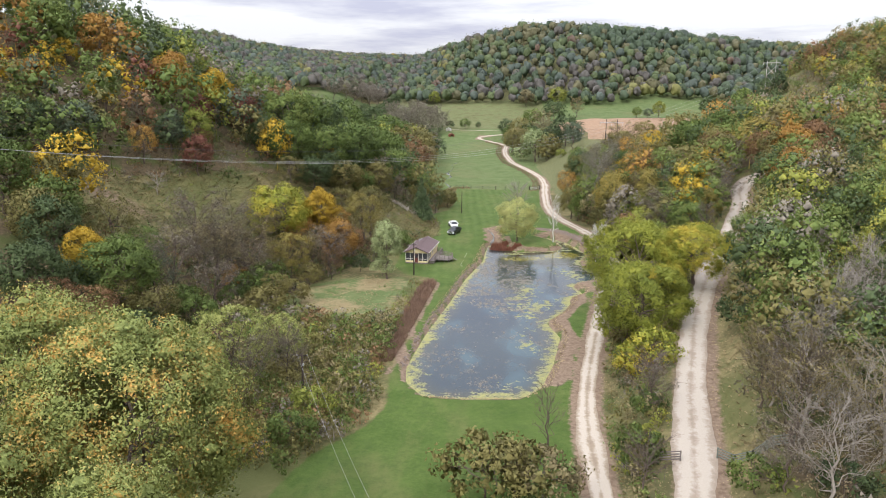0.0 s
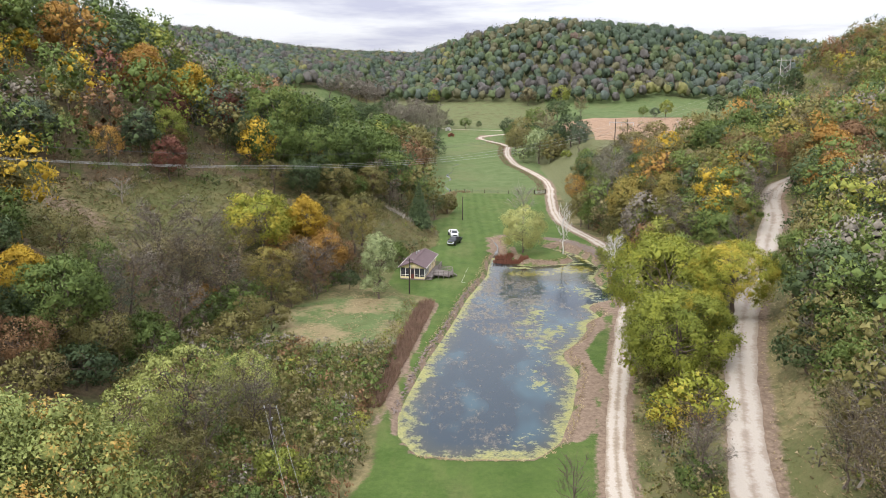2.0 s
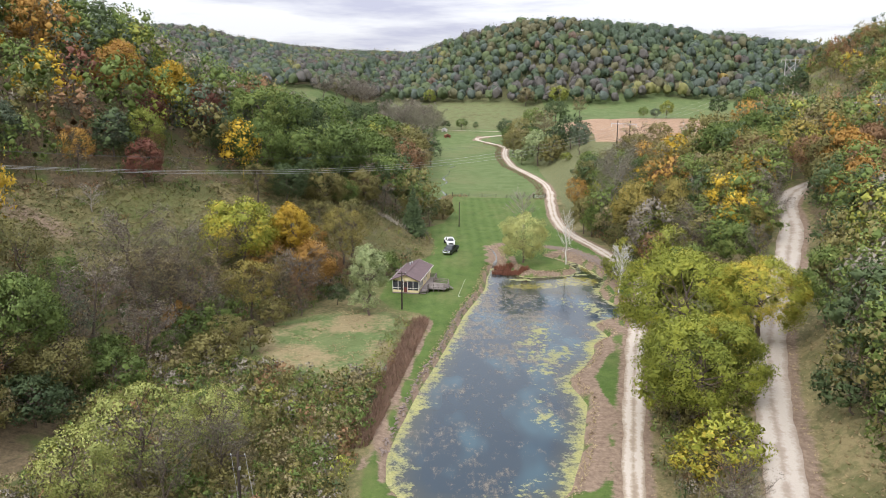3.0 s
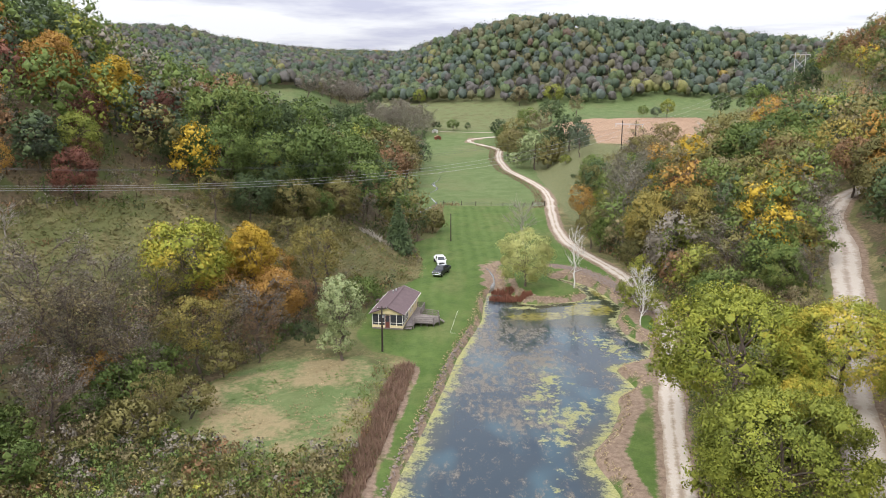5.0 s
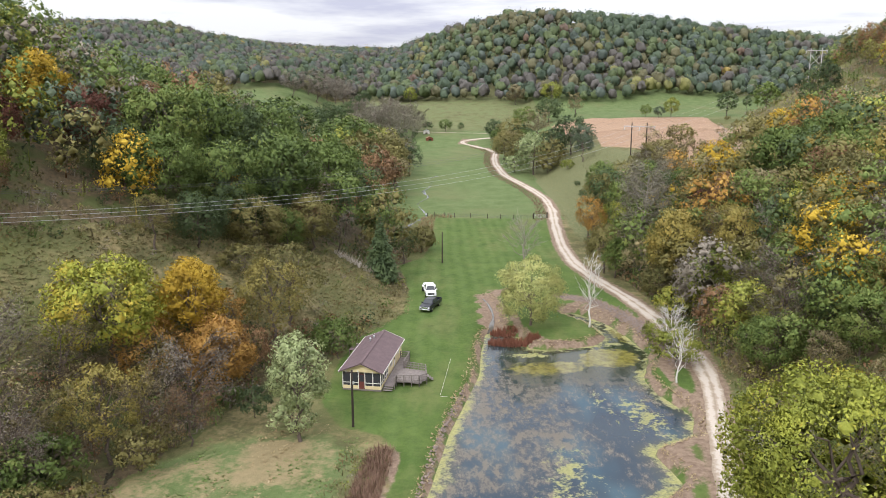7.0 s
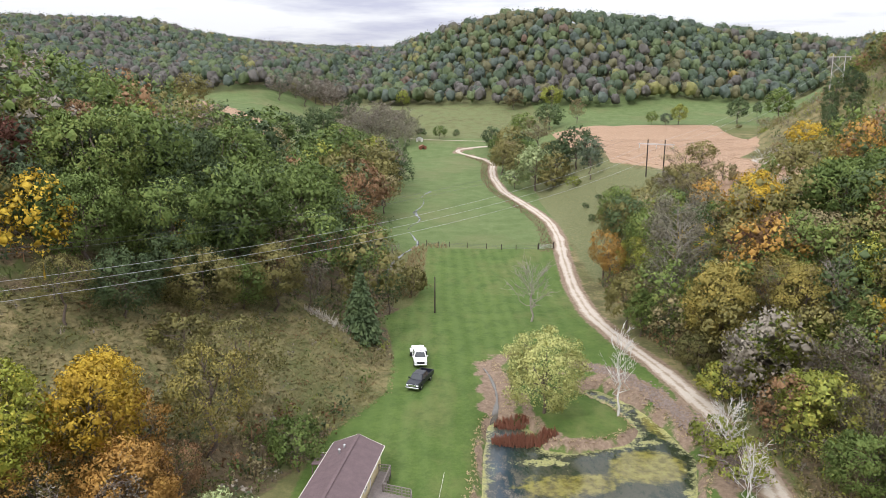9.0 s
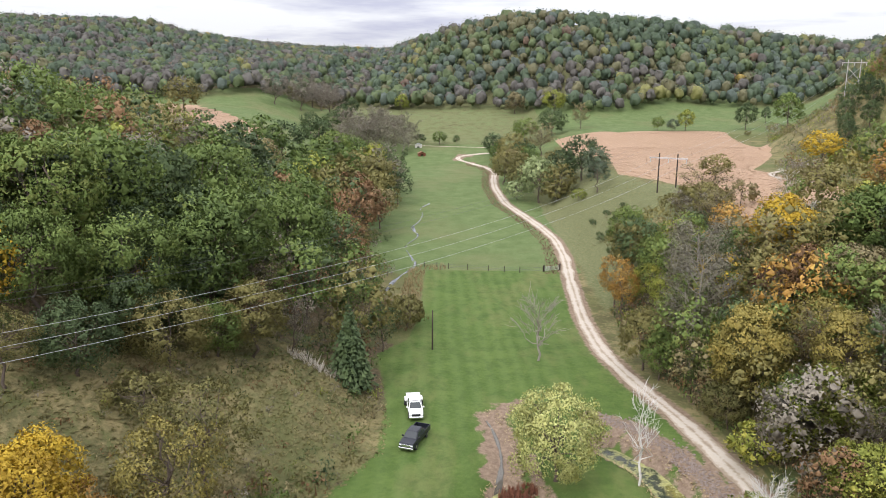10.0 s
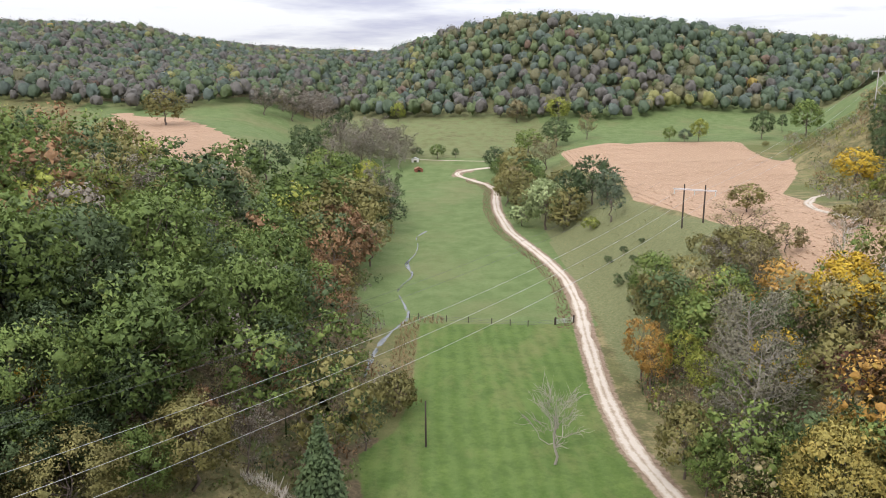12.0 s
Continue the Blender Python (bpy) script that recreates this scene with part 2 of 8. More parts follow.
    link(nt, col, b.inputs["Base Color"])
    bumped(nt, b, maths(nt, "ADD", n_fine, maths(nt, "MULTIPLY", n_grain, 0.4)), 0.5, 0.25)
    return m


def road_material(name, pale, mid):
    """Crushed limestone: two pale wheel tracks and a duller crown and verge, by the distance across."""
    m, nt, b = surface(name, 0.95, 0, 0.15)
    v = coords(nt)
    n_mid, n_fine, n_grain = noisy(nt, v, 0.35, 4), noisy(nt, v, 2.2, 5, 0.65), noisy(nt, v, 14, 3)
    a = zone(nt, "across")
    tracks = maths(nt, "ABSOLUTE", maths(nt, "SUBTRACT", maths(nt, "ABSOLUTE", a), 0.45))
    wear = maths(nt, "ADD", tracks, maths(nt, "MULTIPLY", maths(nt, "SUBTRACT", n_fine, 0.5), 0.8))
    wear = maths(nt, "ADD", wear, maths(nt, "MULTIPLY", maths(nt, "SUBTRACT", n_mid, 0.5), 0.9))
    col = ramped(nt, wear, (0.18, pale), (0.45, mid), (0.8, tuple(c * 0.8 for c in mid)))
    col = mixed(nt, 0.3, col, ramped(nt, n_grain, (0.25, 0.45), (0.7, 1.0)), "MULTIPLY")
    link(nt, col, b.inputs["Base Color"])
    bumped(nt, b, n_grain, 0.5, 0.08)
    return m


def water_material():
    """Still pond water with mats of algae and brown weed on it."""
    m, nt, b = surface("pond_water", 0.06, 0, 0.5)
    b.inputs["IOR"].default_value = 1.33
    v = coords(nt)
    n_mid, n_fine, n_lace = noisy(nt, v, 0.16, 5, 0.6), noisy(nt, v, 0.9, 6, 0.65), noisy(nt, v, 3.5, 4)
    s = zone(nt, "shore")
    near = maths(nt, "SUBTRACT", 1.0, s)
    broken = maths(nt, "ADD", maths(nt, "MULTIPLY", n_mid, 0.42), maths(nt, "ADD", maths(nt, "MULTIPLY", n_fine, 0.42), maths(nt, "MULTIPLY", n_lace, 0.16)))
    green = ramped(nt, maths(nt, "ADD", broken, maths(nt, "MULTIPLY", near, 0.22)), (0.62, 0.0), (0.72, 0.9))
    patches = ramped(nt, maths(nt, "ADD", broken, maths(nt, "MULTIPLY", zone(nt, "mats"), 0.15)), (0.63, 0.0), (0.68, 0.9))
    flecks = noisy(nt, coords(nt, (1, 0.5, 1)), 0.9, 9, 0.8)
    lie = noisy(nt, v, 0.075, 3)
    brown = ramped(nt, maths(nt, "ADD", maths(nt, "ADD", maths(nt, "MULTIPLY", flecks, 0.85), maths(nt, "MULTIPLY", lie, 0.4)), maths(nt, "MULTIPLY", zone(nt, "weedy"), 0.09)), (0.655, 0.0), (0.75, 0.75))
    brown = maths(nt, "MULTIPLY", brown, maths(nt, "SUBTRACT", 1.0, maths(nt, "MULTIPLY", zone(nt, "shallow"), 0.75)))
    deep = mixed(nt, s, (0.05, 0.052, 0.036), (0.013, 0.03, 0.048))
    deep = mixed(nt, maths(nt, "MULTIPLY", ramped(nt, noisy(nt, coords(nt, (1, 0.45, 1)), 0.13, 2), (0.5, 0.0), (0.62, 1.0)), s), deep, (0.03, 0.07, 0.095))
    deep = mixed(nt, zone(nt, "shallow"), deep, (0.020, 0.030, 0.016))
    sunk = ramped(nt, maths(nt, "ADD", maths(nt, "MULTIPLY", n_fine, 0.5), maths(nt, "MULTIPLY", zone(nt, "sunken"), 0.55)), (0.48, 0.0), (0.62, 0.95))
    deep = mixed(nt, sunk, deep, mixed(nt, ramped(nt, n_fine, (0.4, 0.0), (0.6, 1.0)), (0.10, 0.085, 0.016), (0.21, 0.19, 0.045)))
    algae = mixed(nt, ramped(nt, n_lace, (0.35, 0.0), (0.65, 1.0)), (0.25, 0.25, 0.095), (0.39, 0.375, 0.17))
    col = mixed(nt, brown, deep, mixed(nt, n_lace, (0.12, 0.10, 0.075), (0.22, 0.18, 0.125)))
    lid = maths(nt, "MAXIMUM", green, maths(nt, "MULTIPLY", patches, 0.9))
    col = mixed(nt, lid, col, algae)
    link(nt, col, b.inputs["Base Color"])
    film = maths(nt, "MAXIMUM", lid, maths(nt, "MULTIPLY", brown, 0.55))
    link(nt, maths(nt, "ADD", 0.05, maths(nt, "MULTIPLY", film, 0.75)), b.inputs["Roughness"])
    link(nt, maths(nt, "SUBTRACT", 0.5, maths(nt, "MULTIPLY", film, 0.4)), b.inputs["Specular IOR Level"])
    bumped(nt, b, maths(nt, "ADD", maths(nt, "MULTIPLY", noisy(nt, v, 1.2, 2), 0.12), maths(nt, "MULTIPLY", lid, n_lace)), 0.12, 0.1)
    return m


# ---- mesh helpers ----
def mesh_of(name, verts, faces, mats, index=None, smooth=False, normals=None):
    """A mesh from arrays: faces all with per corners."""
    me = bpy.data.meshes.new(name)
    verts, faces = np.asarray(verts, np.float32).reshape(-1, 3), np.asarray(faces, np.int32)
    per = faces.shape[1]
    me.vertices.add(len(verts))
    me.vertices.foreach_set("co", verts.ravel())
    me.loops.add(faces.size)
    me.loops.foreach_set("vertex_index", faces.ravel())
    me.polygons.add(len(faces))
    me.polygons.foreach_set("loop_start", np.arange(0, faces.size, per, dtype=np.int32))
    me.polygons.foreach_set("loop_total", np.full(len(faces), per, np.int32))
    for m in mats:
        me.materials.append(m)
    if index is not None:
        me.polygons.foreach_set("material_index", np.asarray(index, np.int32))
    me.polygons.foreach_set("use_smooth", np.full(len(faces), smooth or normals is not None, bool))
    me.update(calc_edges=True)
    if normals is not None:
        me.normals_split_custom_set_from_vertices(np.asarray(normals, np.float32))
    return me


def point_zone(me, name, values):
    a = me.attributes.new(name, "FLOAT", "POINT")
    a.data.foreach_set("value", np.asarray(values, np.float32).ravel())


def part(name, bm, material, parent, label=""):
    """Links a bmesh as one mesh object under a thing or a part."""
    me = bpy.data.meshes.new(name)
    bm.to_mesh(me)
    bm.free()
    if material:
        me.materials.append(material)
    ob = new(name, me)
    ob.parent = parent
    if label:
        ob["label"] = label
    return ob


def mesh_part(name, me, parent, label=""):
    ob = new(name, me)
    ob.parent = parent
    if label:
        ob["label"] = label
    return ob


def box(bm, size, at=(0, 0, 0), turn=(0, 0, 0), bevel=0.0):
    m = pose(*at, *turn) @ Matrix.Diagonal((*size, 1))
    vs = bmesh.ops.create_cube(bm, size=1, matrix=m)["verts"]
    if bevel:
        es = list({e for v in vs for e in v.link_edges})
        bmesh.ops.bevel(bm, geom=es, offset=bevel, segments=1, affect="EDGES")
    return vs


def boxed(*specs):
    bm = bmesh.new()
    for s in specs:
        box(bm, *s)
    return bm


def prism(bm, outline, y0, y1):
    """Extrudes an outline of (x, z) from y0 to y1."""
    a = [bm.verts.new((x, y0, z)) for x, z in outline]
    b = [bm.verts.new((x, y1, z)) for x, z in outline]
    bm.faces.new(a)
    bm.faces.new(b[::-1])
    for i in range(len(a)):
        j = (i + 1) % len(a)
        bm.faces.new((a[j], a[i], b[i], b[j]))
    bmesh.ops.recalc_face_normals(bm, faces=bm.faces)


def slab(bm, outline, z0, z1):
    """Extrudes a plan outline of (x, y) from z0 to z1."""
    a = [bm.verts.new((x, y, z0)) for x, y in outline]
    b = [bm.verts.new((x, y, z1)) for x, y in outline]
    bm.faces.new(a[::-1])
    bm.faces.new(b)
    for i in range(len(a)):
        j = (i + 1) % len(a)
        bm.faces.new((a[i], a[j], b[j], b[i]))
    bmesh.ops.recalc_face_normals(bm, faces=bm.faces)


def tubes(lines, sides=6):
    """Vertices and quads of tapered tubes along lines of (point, radius)."""
    vs, fs = [], []
    for line in lines:
        p = np.array([q[0] for q in line], float)
        r = np.array([q[1] for q in line], float)
        d = np.gradient(p, axis=0)
        d /= np.linalg.norm(d, axis=1)[:, None] + 1e-9
        ref = np.where(np.abs(d[:, 2:3]) > 0.9, np.array([[1.0, 0, 0]]), np.array([[0, 0, 1.0]]))
        u = np.cross(d, ref)
        u /= np.linalg.norm(u, axis=1)[:, None] + 1e-9
        w = np.cross(d, u)
        a = np.linspace(0, 2 * math.pi, sides, endpoint=False)
        ring = p[:, None] + r[:, None, None] * (np.cos(a)[None, :, None] * u[:, None] + np.sin(a)[None, :, None] * w[:, None])
        o = sum(len(x) for x in vs)
        vs.append(ring.reshape(-1, 3))
        k = np.arange(len(p) - 1)[:, None] * sides
        i = np.arange(sides)[None]
        j = (i + 1) % sides
        fs.append(np.stack([k + i, k + j, k + sides + j, k + sides + i], -1).reshape(-1, 4) + o)
    return np.concatenate(vs), np.concatenate(fs)


def rng(seed):
    return np.random.default_rng(seed)


def leaves(r, centres, radii, per, size, squash=0.8, spread=0.7, slim=0.62):
    """Small leaf-spray quads over the shells of clumps, shaded with the clump's roundness."""
    n = len(centres) * per
    c, rad = np.repeat(centres, per, 0), np.repeat(radii, per)
    d = r.normal(size=(n, 3))
    away = c - centres.mean(0)
    away /= np.linalg.norm(away, axis=1)[:, None] + 1e-9
    d /= np.linalg.norm(d, axis=1)[:, None]
    d = d + away * 0.45 + (0, 0, 0.25)
    d /= np.linalg.norm(d, axis=1)[:, None] + 1e-9
    p = c + d * (rad * r.uniform(0.62, 1.25, n))[:, None] * np.array([1, 1, squash])
    nrm = d + r.normal(size=(n, 3)) * spread
    nrm /= np.linalg.norm(nrm, axis=1)[:, None]
    t = np.cross(nrm, r.normal(size=(n, 3)))
    t /= np.linalg.norm(t, axis=1)[:, None] + 1e-9
    bt = np.cross(nrm, t)
    s = (size * r.uniform(0.55, 1.3, n))[:, None]
    q = np.stack([p - t * s, p - bt * s * slim, p + t * s, p + bt * s * slim], 1)
    out = p - centres.mean(0)
    out /= np.linalg.norm(out, axis=1)[:, None] + 1e-9
    soft_n = d * 0.5 + out * 0.8 + r.normal(size=(n, 3)) * 0.33
    soft_n /= np.linalg.norm(soft_n, axis=1)[:, None]
    return q.reshape(-1, 3), np.arange(n * 4).reshape(n, 4), np.repeat(soft_n, 4, 0)


def cores(r, centres, radii, squash=0.8, k=0.5):
    """A rough dark heart of foliage inside each clump, as triangles that share the clump's shading."""
    v0 = np.array([(1, 0, 0), (-1, 0, 0), (0, 1, 0), (0, -1, 0), (0, 0, 1), (0, 0, -1)], float)
    f0 = np.array([(0, 2, 4), (2, 1, 4), (1, 3, 4), (3, 0, 4), (2, 0, 5), (1, 2, 5), (3, 1, 5), (0, 3, 5)])
    n, m = len(centres), len(v0)
    jit = r.uniform(0.6, 1.1, (n, m, 1))
    v = centres[:, None] + v0[None] * jit * (radii * k)[:, None, None] * np.array([1, 1, squash])
    out = v - centres.mean(0)
    out /= np.linalg.norm(out, axis=2)[..., None] + 1e-9
    nrm = v0[None] * 0.5 + out * 0.8 + r.normal(size=v.shape) * 0.3
    nrm /= np.linalg.norm(nrm, axis=2)[..., None]
    f = f0[None] + (np.arange(n) * m)[:, None, None]
    return v.reshape(-1, 3), f.reshape(-1, 3), nrm.reshape(-1, 3)


def bent(r, a, b, r0, r1, n=5, wob=0.06):
    a, b = np.array(a, float), np.array(b, float)
    k = np.linalg.norm(b - a) * wob
    return [(a + (b - a) * t + (r.normal(size=3) * k if 0 < t < 1 else 0), r0 + (r1 - r0) * t) for t in np.linspace(0, 1, n)]
# ---- the lie of the land ----
def smooth01(t):
    t = np.clip(t, 0, 1)
    return t * t * (3 - 2 * t)


def ip(v, ks, vs):
    """Smooth interpolation through a few knots."""
    v = np.asarray(v, float)
    ks, vs = np.asarray(ks, float), np.asarray(vs, float)
    i = np.clip(np.searchsorted(ks, v) - 1, 0, len(ks) - 2)
    u = np.clip((v - ks[i]) / (ks[i + 1] - ks[i]), 0, 1)
    lin = vs[i] + (vs[i + 1] - vs[i]) * u
    return 0.5 * lin + 0.5 * (vs[i] + (vs[i + 1] - vs[i]) * smooth01(u))


def softmin(a, b, k):
    h = np.clip(0.5 + 0.5 * (b - a) / k, 0, 1)
    return b + (a - b) * h - k * h * (1 - h)


def ramp(d, slope, soft):
    """Zero before the foot of a slope, a straight rise after it, eased over soft metres."""
    d = np.maximum(d, 0)
    return slope * np.where(d < soft, d * d / (2 * soft), d - soft / 2)


def line_info(line, x, y):
    """Distance to a polyline, the signed side distance and the length along it."""
    best = np.full(np.shape(x), 1e9)
    side, along, run = np.zeros(np.shape(x)), np.zeros(np.shape(x)), 0.0
    for (ax, ay), (bx, by) in zip(line[:-1], line[1:]):
        ux, uy = bx - ax, by - ay
        n = math.hypot(ux, uy)
        t = np.clip(((x - ax) * ux + (y - ay) * uy) / (n * n), 0, 1)
        dx, dy = x - ax - t * ux, y - ay - t * uy
        d = np.hypot(dx, dy)
        m = d < best
        best = np.where(m, d, best)
        side = np.where(m, np.sign(ux * dy - uy * dx) * -d, side)
        along = np.where(m, run + t * n, along)
        run += n
    return best, side, along


def poly_depth(poly, x, y):
    """Metres inside a polygon (negative outside)."""
    x, y = np.asarray(x, float), np.asarray(y, float)
    d, _, _ = line_info(list(poly) + [poly[0]], x, y)
    inside = np.zeros(np.shape(x), bool)
    for (ax, ay), (bx, by) in zip(poly, list(poly[1:]) + [poly[0]]):
        if ay != by:
            inside ^= ((ay > y) != (by > y)) & (x < (bx - ax) * (y - ay) / (by - ay) + ax)
    return np.where(inside, d, -d)


POND = [(-3.7, 33.8), (-6.3, 38.6), (-6.7, 44), (-5.6, 52), (-3.9, 62.5), (-1.5, 74), (0.6, 85), (2.7, 97), (5.5, 108), (7.2, 115),
        (7.9, 124), (9.4, 132), (11.5, 134), (15, 131), (15.5, 126), (19, 124.5), (26, 127), (28.2, 130), (27.2, 136), (23.5, 141.5), (23, 144), (26, 143.8), (30, 138), (32, 130.5), (33.2, 123), (31.5, 117.5),
        (29.8, 113), (30.2, 108), (32.6, 101), (30.6, 95.6), (25, 92.4), (26.2, 85.3), (23, 82), (22.4, 78), (20, 72.2), (16.5, 66.5),
        (17.8, 58.5), (15, 46), (12.2, 37.2), (9, 33.4), (2, 33.1)]
LOWER_ROAD = [(12, -25), (15.3, 12), (16, 22), (17.3, 31), (19.5, 41.5), (23.3, 57), (27.5, 74), (30.3, 84), (33.2, 95), (37.3, 108), (39.2, 120),
              (38.6, 134), (36.5, 149), (33.6, 161), (31.4, 175), (31.7, 193), (34.4, 221), (36.8, 240), (37.6, 260), (35.5, 278), (29.2, 315),
              (28, 345), (29, 365), (31.2, 385), (29, 400), (22, 411), (15.5, 420), (17, 426), (28, 432), (42, 436)]
UPPER_ROAD = [(17, -30), (21.5, 0), (24.6, 10), (28.5, 25), (31.6, 34.5), (36.4, 49), (43, 65), (50.5, 81), (56.7, 91.5), (60.8, 101),
              (65, 109), (68, 117), (71, 127), (77, 136), (86, 142), (98, 146), (114, 150)]
INLET = [(9.6, 130), (10.4, 135), (11.6, 139), (10.8, 144), (11.2, 147), (9.6, 151)]
EAST_BANK = [(21, 147), (27, 145.5), (31.6, 139.5), (34.2, 130), (35.2, 121), (33.2, 114), (32.3, 108), (34.6, 101), (32.6, 94.8), (27, 92), (28, 86), (25, 82.5),
             (24.2, 78), (21.6, 71.5), (18.4, 66.5), (19.6, 58), (17, 46), (14, 37)]
MUD = [(8.0, 134), (8.4, 142), (8.8, 149), (10.6, 154.6), (15.5, 156.4), (16, 154), (12.8, 150), (12.6, 144), (12.8, 137), (10.6, 133)]
RIPRAP = [(24.5, 150.5), (29.7, 147), (32.8, 140), (35, 131.4), (36.2, 122), (35.6, 116)]
SPIT = [(15, 148), (19, 152), (24, 147.5), (27, 141), (29.6, 136), (29.4, 131), (25, 126.6), (19.2, 125.8), (15.8, 128.4), (14.6, 136)]
CREEK = [(-33, 90), (-31.7, 86), (-30.2, 81), (-29.8, 77.3), (-29.3, 73.8), (-28.4, 70), (-29.5, 64)]
STREAM = [(3, 318), (-1, 308), (0.4, 299), (-0.4, 286), (-3.3, 277), (-0.1, 266), (-4.6, 254), (-1.5, 239), (-0.5, 233), (-4, 226), (-7, 214), (-8, 200)]


def valley_floor(y):
    return ip(y, (-300, 0, 60, 130, 180, 230, 300, 400, 470, 540, 640), (-1, 0.3, 0.8, 1.1, 1.5, 2.3, 4, 7.5, 15, 27, 30))


def left_edge(y):
    return ip(y, (-100, 40, 80, 100, 118, 135, 160, 200, 250, 300, 400, 520), (-48, -42, -35, -27, -17, -9, -4, -9, -15, -20, -30, -70))


def right_edge(y):
    return ip(y, (-60, 27, 50, 80, 110, 130, 160, 200, 240, 300, 400, 480), (14, 18.5, 24, 33, 40, 41, 38, 37, 38.5, 40, 46, 60))


def hill_base(x):
    return ip(x, (-600, -300, -200, -130, -85, -55, -20, 20, 60, 120, 200, 320, 500), (490, 500, 500, 508, 540, 600, 560, 535, 535, 520, 540, 580, 640))


def raw_height(x, y):
    z = valley_floor(y)
    dl, dr = left_edge(y) - x, x - right_edge(y)
    cap_l = ip(y, (-300, 100, 170, 230, 290, 350, 520), (80, 72, 50, 32, 22, 21, 12)) + 0.03 * np.maximum(dl, 0)
    zl = softmin(ramp(dl, ip(y, (60, 90, 130, 160, 240), (0.5, 0.48, 0.55, 0.55, 0.45)), ip(y, (90, 140), (10, 3))), cap_l, 10)
    cap_r = ip(y, (-300, 27, 60, 90, 120, 160, 200, 260, 340, 430, 520), (6, 7.5, 10, 12, 14, 17, 18, 16.5, 13, 9, 4))
    cap_r = cap_r + 0.1 * np.maximum(dr - 20, 0) * smooth01((300 - y) / 80)
    slope_r = ip(y, (-300, 130, 190, 240, 300, 400), (0.7, 0.6, 0.6, 0.8, 0.7, 0.3))
    z = z + zl + softmin(ramp(dr, slope_r, 6), cap_r, 5)
    # the pylon's hill beside the corn
    hill = ramp(x - ip(y, (-300, 200, 300, 360, 450, 700), (190, 170, 136, 130, 190, 330)), 0.62, 12)
    z = z + softmin(hill, 46 + 0 * x, 16)
    # the wooded hills that close the valley
    base = hill_base(x)
    top = ip(x, (-600, -250, -150, -60, 20, 90, 300, 500), (900, 900, 1050, 960, 740, 690, 720, 790))
    crest = ip(x, (-700, -484, -298, -250, -196, -90, -44, 0, 30, 76, 170, 244, 300, 377, 442, 700),
               (103, 103, 99, 86, 81, 75, 72, 78, 86, 94, 90, 84, 79, 74, 76, 82))
    f = np.clip((y - base) / (top - base), 0, 1)
    f = smooth01(f) * 0.6 + f * 0.4
    return z + np.maximum(crest - z, 0) * f - np.maximum(y - top - 60, 0) * 0.1


UPPER_Z = [float(raw_height(np.array(a), np.array(b))) for a, b in UPPER_ROAD]


def height(x, y):
    """The ground's height."""
    x, y = np.asarray(x, float), np.asarray(y, float)
    z = raw_height(x, y)
    d, _, along = line_info(UPPER_ROAD, x, y)
    run = np.cumsum([0] + [math.dist(a, b) for a, b in zip(UPPER_ROAD[:-1], UPPER_ROAD[1:])])
    z = z + (np.interp(along, run, UPPER_Z) - z) * smooth01((7 - d) / 4)
    z = z - (z + 0.8) * smooth01((poly_depth(POND, x, y) + 1.4) / 2.8)
    d = np.minimum.reduce([line_info(STREAM, x, y)[0], line_info(INLET, x, y)[0], line_info(CREEK, x, y)[0] + 0.5])
    return z - 0.5 * smooth01((1.8 - d) / 1.6)

# ---- zones of the valley ----
LAWN = [(-22, -6), (-19, 5), (-17.4, 11.3), (-15.4, 17), (-10.4, 23.4), (-8.4, 29.4), (-8.8, 40), (-2.6, 90), (-5, 94.8), (-10, 97), (-13, 104), (-12.4, 118),
        (-10.3, 128.5), (-4.2, 140.4), (-3.8, 155), (-6.4, 174), (-1.6, 181), (0.4, 193), (1.6, 228), (34, 227), (30.5, 195), (29.5, 178), (32, 163),
        (36, 146), (37.5, 134), (37.5, 120), (35, 108), (31, 96), (27, 80), (22.5, 62), (18.5, 45), (15.5, 30), (14.2, 20), (13, 8), (11.5, -8)]
MEADOW = [(-84, 80), (-80, 94), (-63, 111), (-52, 123), (-43, 132), (-33, 146), (-29, 156), (-24, 158), (-17, 160), (-9, 163), (-4, 152), (-4.5, 140),
          (-10, 130), (-15, 128), (-28, 118), (-42, 104), (-55, 86), (-66, 76)]
CREEK_FLAT = [(-29, 70), (-33, 84), (-29, 90), (-20, 95), (-11, 96), (-6, 92), (-7, 80), (-8, 66), (-16, 62)]
CORN = [(68, 455), (100, 446), (156, 454), (150, 385), (135, 345), (106, 294), (98, 255), (94, 205), (72, 188), (67, 208), (72, 228), (68, 246), (63, 295), (73, 353), (68, 410)]
CORN_LEFT = [(-167, 493), (-126, 481), (-72, 400), (-62, 345), (-80, 318), (-105, 360), (-150, 440)]
BANK = [(37, 196), (48, 211), (57, 226), (68, 224), (70, 242), (64, 262), (63, 295), (66, 325), (60, 420), (33, 420), (31, 380), (32, 330), (38, 280), (39, 240)]


def soft(d, w=1.5):
    return np.clip(0.5 + d / (2 * w), 0, 1)


